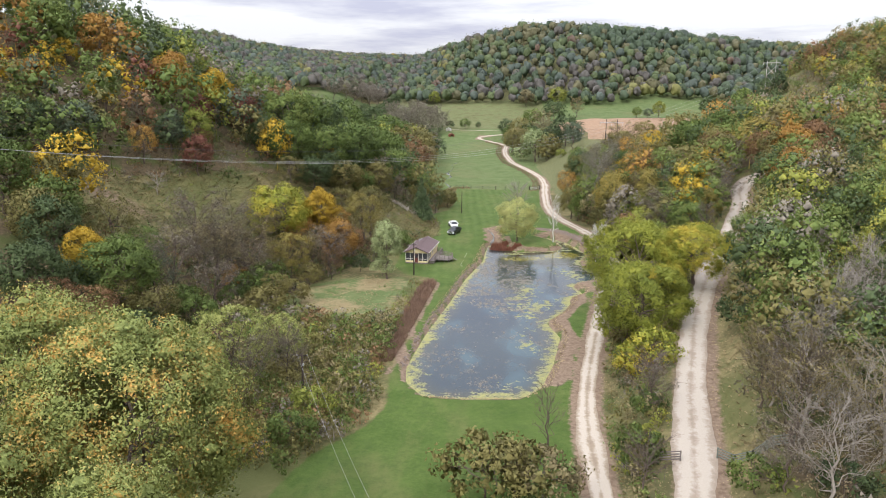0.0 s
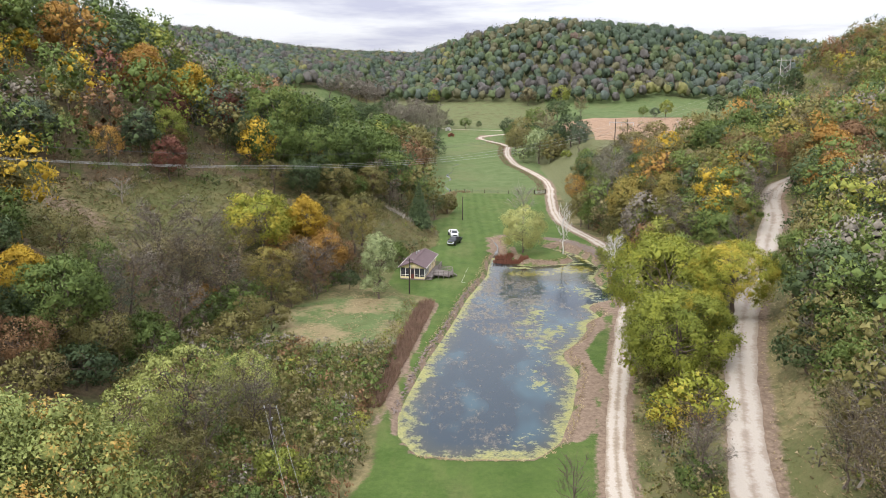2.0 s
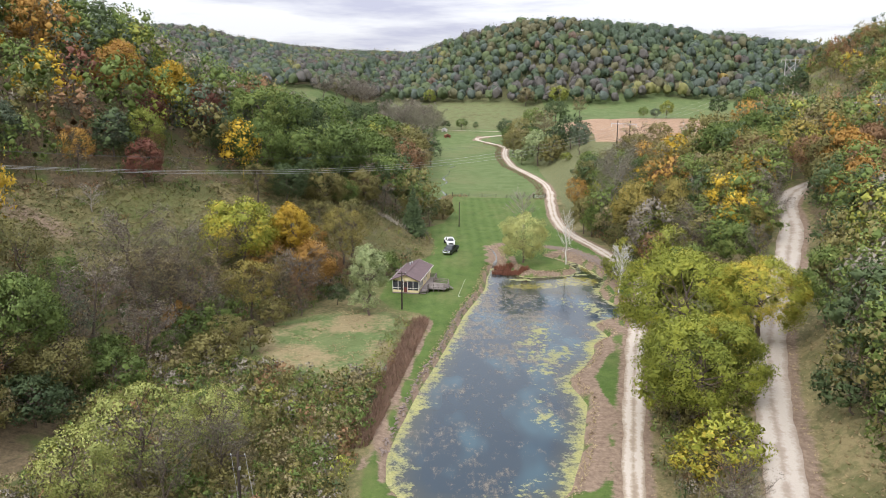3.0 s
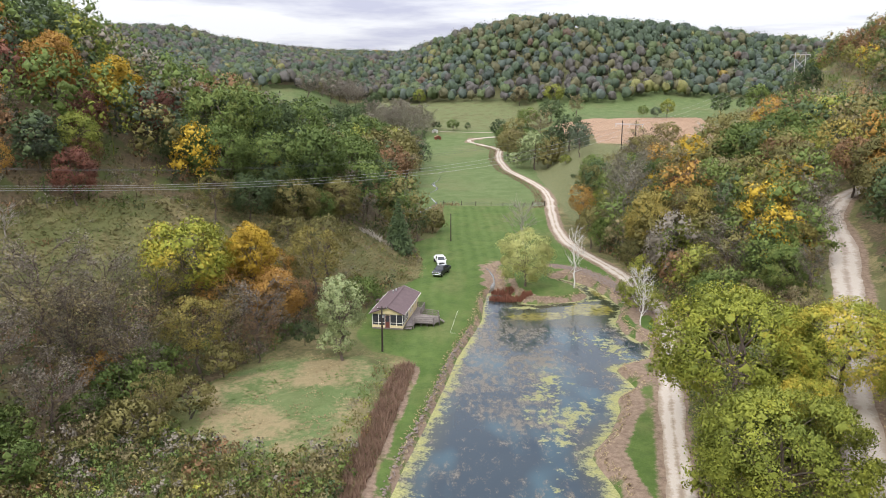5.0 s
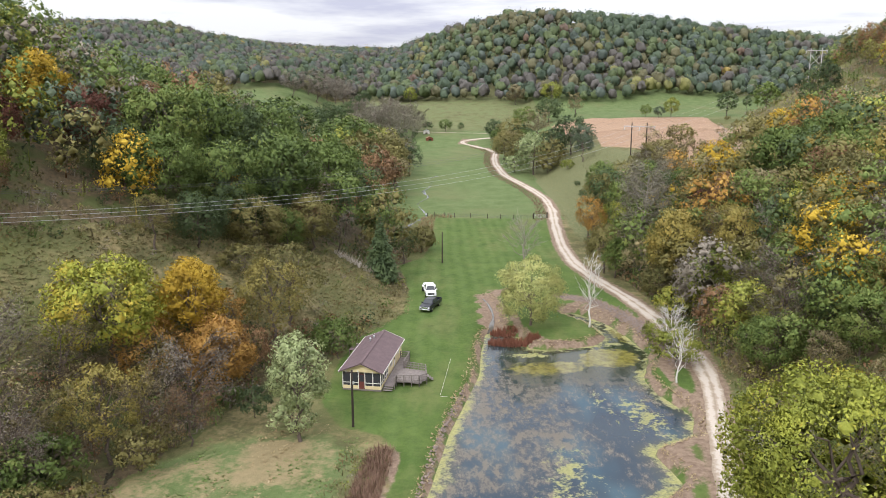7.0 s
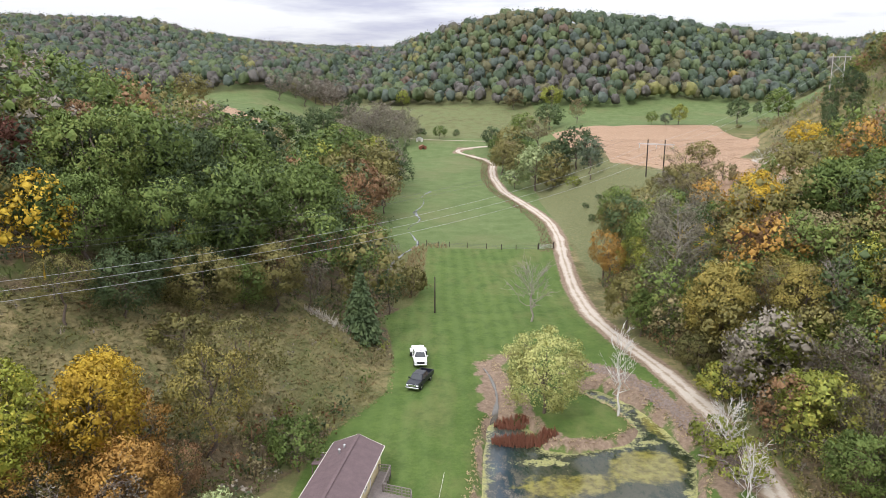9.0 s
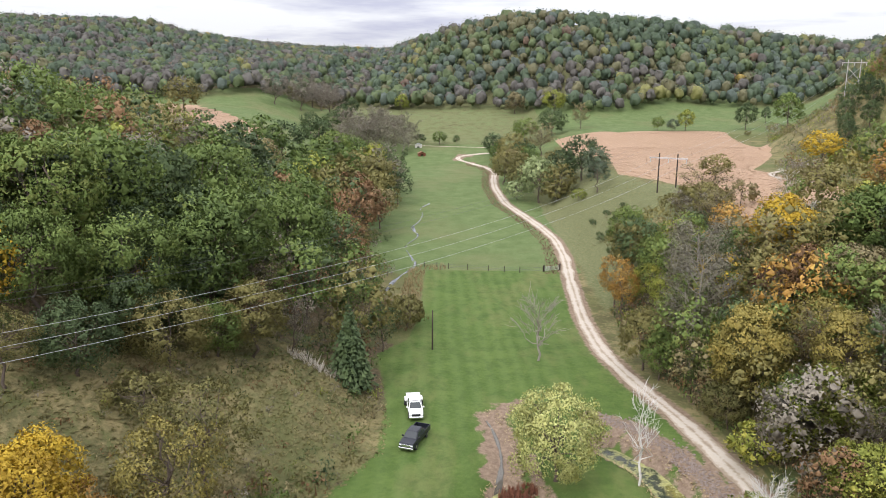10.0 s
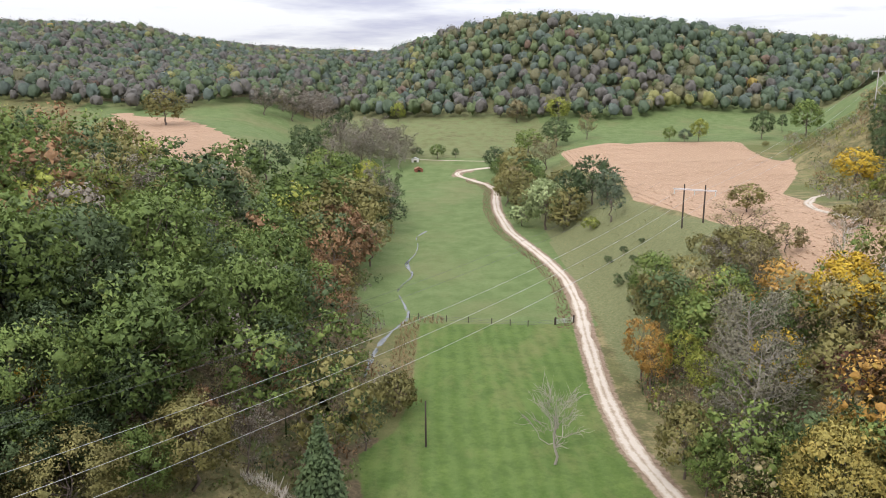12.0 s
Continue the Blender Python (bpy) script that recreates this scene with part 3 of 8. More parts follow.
def woods_mask(x, y):
    """Where the woods of the valley's sides stand (1) and where it is open (0)."""
    x, y = np.asarray(x, float), np.asarray(y, float)
    left = (x < left_edge(y) + 2) & (y < ip(x, (-300, -85, -50, -20), (300, 268, 285, 318))) & (poly_depth(MEADOW, x, y) < 0)
    belt = (x < left_edge(y) + 3) & (x > left_edge(y) - 24) & (y < 128) & (poly_depth(MEADOW, x, y) < 0)
    d_up = line_info(UPPER_ROAD, x, y)[0]
    right = (x > right_edge(y) + 1.5) & (y > 100) & (d_up > 4.5) & (poly_depth(CORN, x, y) < -1) & (poly_depth(BANK, x, y) < -1)
    right &= ((y < 232) | (x > 160 + 0.2 * (y - 232))) & ~((y > 192) & (x > 55) & (x < 104))
    right &= y < ip(x, (100, 150, 200, 400), (300, 350, 420, 560))
    upper = (x > right_edge(y) + 9) & (y <= 100) & (line_info(UPPER_ROAD, x, y)[1] > 8)
    far = y > hill_base(x) + 26 + 12 * np.sin(x * 0.05)
    return left | belt | right | upper | far


def build_ground():
    def axis(lo, hi, a, b, step, grow):
        mid = np.arange(a, b + step / 2, step)
        left, s = [a], step
        while left[-1] > lo:
            s *= grow
            left.append(left[-1] - s)
        right, s = [b], step
        while right[-1] < hi:
            s *= grow
            right.append(right[-1] + s)
        return np.concatenate([left[:0:-1], mid, right[1:]])
    xs = axis(-2400, 2400, -62, 80, 1.2, 1.07)
    ys = axis(-900, 2800, 0, 260, 1.5, 1.045)
    gx, gy = np.meshgrid(xs, ys)
    gz = height(gx, gy)
    near = np.exp(-np.maximum(np.hypot(gx, gy - 130) - 160, 0) / 60)
    gz = gz + near * 0.12 * np.sin(gx * 0.9 + 2 * np.sin(gy * 0.31)) * np.sin(gy * 0.7 + 1.7 * np.sin(gx * 0.23)) * (poly_depth(LAWN, gx, gy) < -2) * smooth01((np.minimum(line_info(UPPER_ROAD, gx, gy)[0], line_info(LOWER_ROAD, gx, gy)[0]) - 4) / 3)
    nx, ny = len(xs), len(ys)
    i = (np.arange(ny - 1)[:, None] * nx + np.arange(nx - 1)[None]).ravel()
    me = mesh_of("ground", np.stack([gx, gy, gz], -1).reshape(-1, 3), np.stack([i, i + 1, i + nx + 1, i + nx], 1), [ground_material()], smooth=True)
    pond = poly_depth(POND, gx, gy)
    lawn = soft(poly_depth(LAWN, gx, gy))
    tilted = soft(poly_depth([(-6, 60), (-6, 200), (1, 230), (34, 228), (29, 170), (10, 150), (2, 120)], gx, gy), 4)
    open_ = 1 - woods_mask(gx, gy)
    floor_ = ((gy > 226) & (gy < 560) & (gx > left_edge(gy) - 60 - 60 * smooth01((gy - 330) / 80)) & (gx < right_edge(gy) + 300 * smooth01((gy - 420) / 60))).astype(float)
    floor_ = floor_ * (1 - 0.55 * smooth01((gy - 446) / 8) * (gx > -60) * (gx < 70))
    pasture = np.maximum(floor_, soft(poly_depth(CREEK_FLAT, gx, gy), 3) * 0.7) * open_
    d_lo, s_lo, _ = line_info(LOWER_ROAD, gx, gy)
    d_up, s_up, _ = line_info(UPPER_ROAD, gx, gy)
    d_track, _, _ = line_info([(-8.9, 40), (-8, 50), (-2.9, 91)], gx, gy)
    shore = soft(0.55 - np.abs(pond + 0.35), 0.6)
    east = soft(1.3 - 0.4 * smooth01((gy - 60) / 30) + 0.4 * np.sin(gy * 0.5) - line_info(EAST_BANK, gx, gy)[0], 0.8)
    verge = np.maximum(soft(2.4 - d_lo, 0.9) * 0.8, soft(2.9 - np.abs(s_up - 0.6), 1.2) * 0.85)
    mud = soft(poly_depth(MUD, gx, gy) + 1.1 * np.sin(gx * 1.3) * np.sin(gy * 1.1) - 0.3, 1.2)
    riprap = soft(1.7 - line_info(RIPRAP, gx, gy)[0], 0.7)
    rim = soft(0.9 - np.abs(poly_depth(SPIT, gx, gy)), 0.7) * (gy < 140)
    bare = np.maximum.reduce([mud * 0.9, riprap, rim * 0.85, shore * 0.95, east * 0.95, verge, soft(0.55 - d_track, 0.45), soft(1.7 + 0.5 * np.sin(gy * 0.8) - line_info(INLET, gx - 0.8, gy)[0], 1.0) * 0.85,
                              soft(1.5 - np.hypot((gx + 70) / 9, (gy - 92) / 3), 1) * 0.6, soft(0.9 - line_info(STREAM, gx, gy)[0], 0.6) * 0.4])
    point_zone(me, "lawn", lawn)
    point_zone(me, "mown", tilted)
    point_zone(me, "pasture", pasture)
    point_zone(me, "flat", soft(poly_depth(CREEK_FLAT, gx, gy), 2))
    point_zone(me, "bank", np.maximum(soft(poly_depth(BANK, gx, gy), 3), 0.55 * smooth01((gy - 446) / 8) * (gx > -60)))
    point_zone(me, "litter", woods_mask(gx, gy))
    point_zone(me, "corn", np.maximum(soft(poly_depth(CORN, gx, gy), 2), soft(poly_depth(CORN_LEFT, gx, gy), 2)))
    point_zone(me, "bare", bare)
    return tagged(new("ground", me), "grassy valley floor with a mown lawn and wooded slopes", "ground", kind="structure")


build_ground()


def build_pond():
    xs, ys = np.arange(-9, 37, 0.5), np.arange(31, 148, 0.5)
    gx, gy = np.meshgrid(xs, ys)
    d = poly_depth(POND, gx, gy)
    nx, ny = len(xs), len(ys)
    i = (np.arange(ny - 1)[:, None] * nx + np.arange(nx - 1)[None]).ravel()
    f = np.stack([i, i + 1, i + nx + 1, i + nx], 1)
    f = f[(d.ravel()[f] > -1.5).any(1)]
    used = np.unique(f)
    back = np.full(nx * ny, -1)
    back[used] = np.arange(len(used))
    me = mesh_of("pond_water", np.stack([gx, gy, np.zeros_like(gx)], -1).reshape(-1, 3)[used], back[f], [water_material()], smooth=True)
    point_zone(me, "shore", np.clip(d / ip(gy, (60, 105), (3.8, 2.4)), 0, 1).ravel()[used])
    mats = np.exp(-(((gx - 15) / 6) ** 2 + ((gy - 80) / 14) ** 2)) + 0.9 * np.exp(-(((gx - 26) / 6) ** 2 + ((gy - 102) / 9) ** 2)) + 1.1 * np.exp(-(((gx - 8.5) / 3.5) ** 2 + ((gy - 38) / 3.5) ** 2)) + 0.9 * np.exp(-(((gx - 29) / 3) ** 2 + ((gy - 136) / 8) ** 2)) + 1.3 * np.exp(-(((gx - 7.2) / 1.6) ** 2 + ((gy - 122.5) / 3) ** 2)) + 1.2 * np.exp(-(((gx - 16) / 4.5) ** 2 + ((gy - 122.6) / 1.0) ** 2)) + 1.2 * np.exp(-(((gx - 26.5) / 3.5) ** 2 + ((gy - 127.2) / 0.9) ** 2)) + 0.8 * np.exp(-(((gx - 12) / 2.5) ** 2 + ((gy - 55) / 14) ** 2))
    point_zone(me, "mats", np.clip(mats, 0, 1).ravel()[used])
    sunken = np.exp(-(((gx - 27) / 4.6) ** 2 + ((gy - 121.5) / 4.2) ** 2) ** 2) + 0.75 * np.exp(-(((gx - 15) / 5) ** 2 + ((gy - 117) / 3.5) ** 2)) + np.exp(-(((gx - 31.5) / 2.5) ** 2 + ((gy - 134) / 7) ** 2)) + 0.6 * np.exp(-(((gx - 20.5) / 3) ** 2 + ((gy - 118) / 2.5) ** 2))
    point_zone(me, "sunken", np.clip(sunken, 0, 1).ravel()[used])
    point_zone(me, "shallow", (smooth01((gy - 106) / 12) * smooth01((gx - 9) / 5)).ravel()[used])
    point_zone(me, "weedy", (smooth01((gy - 66) / 30) * np.exp(-((gx - 12 - (gy - 90) * 0.22) / 12) ** 2)).ravel()[used])
    tagged(new("water", me), "still farm pond with yellow-green algae round its edge", "pond", kind="structure")


build_pond()


def build_road(name, line, half, lift, mat, label):
    run = np.cumsum([0] + [math.dist(a, b) for a, b in zip(line[:-1], line[1:])])
    s = np.arange(0, run[-1], 0.8)
    # ease the corners of the line
    k = np.exp(-0.5 * (np.arange(-10, 11) / 4.0) ** 2)
    k /= k.sum()
    p = np.stack([np.convolve(np.pad(np.interp(s, run, [q[c] for q in line]), 10, mode="edge"), k, "valid") for c in (0, 1)], -1)
    d = np.gradient(p, axis=0)
    d /= np.linalg.norm(d, axis=1)[:, None]
    nrm = np.stack([d[:, 1], -d[:, 0]], -1)
    r = rng(5)
    wob = np.convolve(r.normal(size=len(s) + 8), np.ones(9) / 9, "valid")[:len(s)] * 0.45
    u = np.linspace(-1, 1, 9)
    q = p[:, None] + nrm[:, None] * ((u[None] * (half + wob[:, None] * np.abs(u)[None]))[..., None])
    z = height(q[..., 0], q[..., 1]) + lift - 0.05 * np.abs(u)[None] ** 6
    n, w = len(s), len(u)
    i = (np.arange(n - 1)[:, None] * w + np.arange(w - 1)[None]).ravel()
    me = mesh_of(name, np.concatenate([q, z[..., None]], -1).reshape(-1, 3), np.stack([i, i + 1, i + w + 1, i + w], 1), [mat], smooth=True)
    point_zone(me, "across", np.tile(u, n))
    tagged(new(name, me), label, "road", kind="structure")


build_road("road_lower", LOWER_ROAD, 1.35, 0.08, road_material("pale_gravel", (0.52, 0.455, 0.38), (0.34, 0.27, 0.20)), "narrow two-track lane of pale crushed limestone")
build_road("road_upper", UPPER_ROAD, 2.05, 0.09, road_material("pale_gravel_wide", (0.50, 0.44, 0.375), (0.36, 0.295, 0.235)), "wider pale gravel road along the hillside")
build_road("field_track", [(-10, 453), (2, 449.5), (16, 447.5), (34, 446)], 0.7, 0.1, road_material("field_track_gravel", (0.46, 0.40, 0.32), (0.33, 0.27, 0.19)), "pale track crossing the head of the pasture")
build_road("farm_track", [(129.7, 302.4), (120.2, 294.2), (108.1, 280.3), (97.1, 262.1), (93.5, 250.3), (93.7, 242.2), (93.4, 230.7)], 1.0, 0.12, road_material("track_gravel", (0.48, 0.42, 0.35), (0.33, 0.27, 0.20)), "pale curving farm track beside the corn")
STREAM_WATER = plain("stream_water", (0.10, 0.11, 0.11), 0.05, vary=0.3, spec=0.6)
build_road("stream_inlet", INLET, 0.35, 0.16, plain("muddy_water", (0.10, 0.088, 0.07), 0.2, vary=0.4, spec=0.5), "muddy trickle feeding the pond")
build_road("stream_creek", CREEK, 0.3, 0.1, plain("dark_creek_water", (0.045, 0.042, 0.03), 0.15, vary=0.4, spec=0.5), "narrow dark creek winding through green grass")
build_road("stream", STREAM, 0.32, 0.12, STREAM_WATER, "narrow shallow creek winding through the pasture")

# ---- trees ----
def crown_shape(r, radius, tall, low, n, form="round"):
    """Centres of the lobes that make a crown's outside, from height low to tall."""
    mid, half = (low + tall) / 2, (tall - low) / 2
    lump = r.normal(size=(6, 3))
    lump[:, 2] = np.abs(lump[:, 2]) * 0.7
    lump /= np.linalg.norm(lump, axis=1)[:, None]
    i = np.arange(n) + 0.5
    z = 1 - 1.62 * i / n
    a = i * 2.39996 + r.normal(size=n) * 0.35
    w = np.sqrt(np.maximum(1 - z * z, 0.02))
    d = np.stack([np.cos(a) * w, np.sin(a) * w, z], -1) + r.normal(size=(n, 3)) * 0.1
    d /= np.linalg.norm(d, axis=1)[:, None]
    k = r.uniform(0.66, 0.88, n) * (0.82 + 0.32 * np.clip(d @ lump.T, 0, 1).max(1))
    wide = np.ones(n) if form == "round" else (1.0 - 0.3 * np.maximum(d[:, 2], 0) if form == "egg" else 0.75 + 0.35 * d[:, 2])
    return np.stack([d[:, 0] * k * radius * wide, d[:, 1] * k * radius * wide, mid + d[:, 2] * k * half], -1)


def sprays(q, nn):
    """Leaf sprays as single triangles, from leaves()' four corners each."""
    q, nn = q.reshape(-1, 4, 3)[:, [0, 1, 2]], nn.reshape(-1, 4, 3)[:, [0, 1, 2]]
    q[:, 1] += (q[:, 1] - (q[:, 0] + q[:, 2]) / 2) * 0.8
    return q.reshape(-1, 3), np.arange(len(q) * 3).reshape(-1, 3), nn.reshape(-1, 3)


def tree_meshes(seed, radius, tall, low, clumps, per, size, form="round", trunk_r=0.22, rad_k=0.27, core=0.45):
    r = rng(seed)
    c = crown_shape(r, radius, tall, low, clumps, form)
    rad = radius * rad_k * r.uniform(0.6, 1.35, len(c))
    lv = leaves(r, c, rad, per, size)
    lv = sprays(lv[0], lv[2])
    if core:
        cv, cf, cn = cores(r, c, rad, k=core)
        lv = (np.concatenate([lv[0], cv]), np.concatenate([lv[1], cf + len(lv[0])]), np.concatenate([lv[2], cn]))
    fork = np.array([r.normal() * 0.2, r.normal() * 0.2, low + (tall - low) * 0.18])
    lines = [bent(r, (0, 0, -0.4), fork, trunk_r * 1.25, trunk_r * 0.8)]
    lines.append(bent(r, fork, (fork[0] * 1.5, fork[1] * 1.5, tall * 0.86), trunk_r * 0.75, 0.04, 6))
    for i in r.permutation(len(c))[:min(9, len(c))]:
        a = fork + (np.array([0, 0, tall * 0.8]) - fork) * r.uniform(0, 0.5)
        lines.append(bent(r, a, c[i], trunk_r * 0.4, 0.03, 4, 0.1))
    return lv, tubes(lines, 5)


def bare_meshes(seed, radius, tall, trunk_r=0.16, limbs=14, twigs=10, fuzz=0, form=0.5, lift=1.0, wide_k=1.0):
    """A leafless tree: trunk, limbs, branches and fine twigs."""
    r = rng(seed)
    lines, fine = [], []
    lean = r.normal(size=2) * tall * 0.03
    top = np.array([lean[0], lean[1], tall * 0.95])
    trunk = bent(r, (0, 0, -0.4), top, trunk_r, 0.025, 8, 0.02)
    lines.append(trunk)
    tips = []
    for i in range(limbs):
        t = 0.22 + 0.7 * i / limbs
        a = np.array([0, 0, -0.4]) * (1 - t) + top * t
        ang = i * 2.4 + r.normal() * 0.4
        reach = radius * (1.1 - t * form) * r.uniform(0.6, 1.1)
        b = a + np.array([math.cos(ang) * reach, math.sin(ang) * reach, lift * reach * r.uniform(0.5, 1.1)])
        b[2] = min(b[2], tall)
        lines.append(bent(r, a, b, trunk_r * 0.42 * (1.15 - t), 0.02, 6, 0.07))
        for k in range(twigs):
            u = r.uniform(0.3, 1)
            c = a + (b - a) * u
            e = c + (r.normal(size=3) * 0.5 + (b - a) / (np.linalg.norm(b - a) + 1e-6)) * radius * 0.3 * r.uniform(0.4, 1.1)
            fine.append(bent(r, c, e, 0.028, 0.01, 3, 0.1))
            tips.append(e)
    v1, f1 = tubes(lines, 5)
    v2, f2 = tubes(fine, 3)
    wood = (np.concatenate([v1, v2]), np.concatenate([f1, f2 + len(v1)]))
    lv = None
    if fuzz:
        tips = np.array(tips)
        lv = leaves(r, tips, np.full(len(tips), radius * 0.14), fuzz, 0.13 * wide_k, 0.9, 1.2, 0.4)
        lv = sprays(lv[0], lv[2])
    return lv, wood


def spruce_meshes(seed, radius, tall, rows=26):
    r = rng(seed)
    qs = []
    for i in range(rows):
        t = i / rows
        n = int(22 * (1 - t) + 6)
        for k in range(n):
            a = k * 2 * math.pi / n + r.uniform(0, 0.4) + i
            reach = radius * (1 - t) ** 0.85 * r.uniform(0.75, 1.1)
            z = tall * (0.06 + 0.92 * t)
            d = np.array([math.cos(a), math.sin(a), 0])
            s = np.array([-math.sin(a), math.cos(a), 0])
            for m in range(3):
                u0, u1 = reach * (0.25 + 0.25 * m), reach * (0.5 + 0.27 * m)
                w = 0.34 * (1.2 - 0.2 * m)
                p = np.array([0, 0, z])
                qs.append([p + d * u0 - (0, 0, u0 * 0.25), p + d * (u0 + u1) / 2 + s * w - (0, 0, u1 * 0.33 + r.uniform(0, 0.25)),
                           p + d * u1 - (0, 0, u1 * 0.36 - r.uniform(-0.1, 0.2)), p + d * (u0 + u1) / 2 - s * w - (0, 0, u1 * 0.33 + r.uniform(0, 0.25))])
    q = np.array(qs).reshape(-1, 3)
    return (q, np.arange(len(q)).reshape(-1, 4), None), tubes([bent(r, (0, 0, -0.3), (0, 0, tall * 0.97), 0.2, 0.03, 5, 0.01)], 6)


SHAPES = {
    "round_a": lambda k: tree_meshes(11, 5.0, 11.0, 1.2, int(36 + 14 * k), int(96 * k), 0.225 / k ** 0.5),
    "round_b": lambda k: tree_meshes(12, 4.6, 12.5, 1.3, int(36 + 14 * k), int(96 * k), 0.225 / k ** 0.5, "egg"),
    "round_c": lambda k: tree_meshes(13, 5.4, 10.5, 0.7, int(36 + 14 * k), int(96 * k), 0.225 / k ** 0.5),
    "tall_a": lambda k: tree_meshes(14, 3.4, 13.0, 2.5, int(34 + 10 * k), int(76 * k), 0.21 / k ** 0.5, "egg", 0.22, 0.3),
    "open_a": lambda k: tree_meshes(15, 4.4, 11.0, 2.0, 58, int(52 * k), 0.165 / k ** 0.5, "round", 0.2, 0.22, 0),
    "open_b": lambda k: tree_meshes(16, 3.8, 9.0, 1.2, 54, int(52 * k), 0.155 / k ** 0.5, "vase", 0.16, 0.22, 0),
    "bush": lambda k: tree_meshes(17, 2.6, 4.2, 0.3, 26, int(38 * k), 0.2 / k ** 0.5, "round", 0.08, 0.28, 0.45),
    "oak_big": lambda k: tree_meshes(18, 7.6, 14.0, 1.8, 160, int(130 * k), 0.165 / k ** 0.5, "round", 0.42, 0.17, 0.42),
    "maple_big": lambda k: tree_meshes(19, 8.6, 19.0, 2.0, 230, int(190 * k), 0.15 / k ** 0.5, "egg", 0.42, 0.16, 0.4),
    "fuzzy": lambda k: bare_meshes(21, 3.6, 9.0, 0.16, 20, int(5 + 4 * k), 14, wide_k=k ** -0.5),
    "feathery": lambda k: bare_meshes(27, 4.6, 16.5, 0.3, 34, 15, 16, 0.35, 0.9, 1.3),
    "bare": lambda k: bare_meshes(22, 3.4, 9.5, 0.2, 18, int(6 + 9 * k), 0, 0.5, 1.5),
    "bare_wide": lambda k: bare_meshes(23, 4.2, 8.0, 0.2, 18, int(6 + 9 * k)),
    "snag": lambda k: bare_meshes(24, 2.5, 10.5, 0.17, 16, 10, 0, 0.6, 2.2),
    "willow": lambda k: tree_meshes(26, 4.0, 7.4, -0.4, 80, int(110 * k), 0.13 / k ** 0.5, "round", 0.18, 0.24, 0),
    "spruce": lambda k: spruce_meshes(25, 3.0, 9.0),
}
MADE, PROTO, PLANTED = {}, {}, []
REACH = {"bush": 1.5, "oak_big": 7, "maple_big": 8, "fuzzy": 3.6, "bare": 2.5, "snag": 2}


def plant(shape, leaf, x, y, label, size=1.0, turn=None, bark=BARK, name="tree", category="tree", wide=1.0, group=""):
    """A tree of its own, on the ground at (x, y): trunk and crown."""
    detail = 0.35 if y > 235 else (1.6 if abs(x) < 62 and y < 152 else 0.9)
    key = (shape, leaf, bark.name, detail)
    if (shape, detail) not in MADE:
        MADE[shape, detail] = SHAPES[shape](detail)
    z = float(height(x, y))
    if turn is None:
        turn = (x * 37 + y * 91) % 360
    m = pose(x, y, z, 0, 0, turn) @ Matrix.Diagonal((size * wide, size * wide, size, 1))
    if key in PROTO:
        ob = copy_thing(PROTO[key], m)
        ob.scale = (size * wide, size * wide, size)
        ob.matrix_basis = m
    else:
        (crown, wood) = MADE[shape, detail]
        ob = new(name)
        mesh_part("trunk", mesh_of("trunk", *wood, [bark], smooth=True), ob)
        if crown is not None:
            mesh_part("crown", mesh_of("crown", crown[0], crown[1], [LEAF[leaf]], normals=crown[2]), ob)
        ob.matrix_basis = m
        PROTO[key] = ob
    ob.name = name
    PLANTED.append((x, y, REACH[shape] * size if shape in REACH else 4.4 * size))
    return tagged(ob, label, category, group)


def clear_of_planted(x, y, k=0.75, pad=1.5):
    """True where no single tree stands."""
    free = np.ones(np.shape(x), bool)
    for px, py, reach in PLANTED:
        free &= np.hypot(x - px, y - py) > reach * k + pad
    return free


def woods(name, label, spots, leaf_names, templates, category="woods", tones=None):
    """Many trees as one mesh. spots: rows of x, y, size, species, turn."""
    vs, ns, ids = [], [], []
    spots = np.asarray(spots, float)
    z = height(spots[:, 0], spots[:, 1])
    for (x, y, s, sp, turn), zz in zip(spots, z):
        tv, tn = templates[int(turn * 1000) % len(templates)]
        c, sn = math.cos(turn), math.sin(turn)
        rot = np.array([[c, sn, 0], [-sn, c, 0], [0, 0, 1.0]])
        vs.append((tv @ rot) * s + (x, y, zz))
        ns.append(tn @ rot)
        ids.append(np.full(len(tv) // 3, int(sp)))
    v = np.concatenate(vs)
    me = mesh_of(name, v, np.arange(len(v)).reshape(-1, 3), [(tones or LEAF)[n] for n in leaf_names], np.concatenate(ids), normals=np.concatenate(ns))
    return tagged(new(name, me), label, category, kind="stuff")


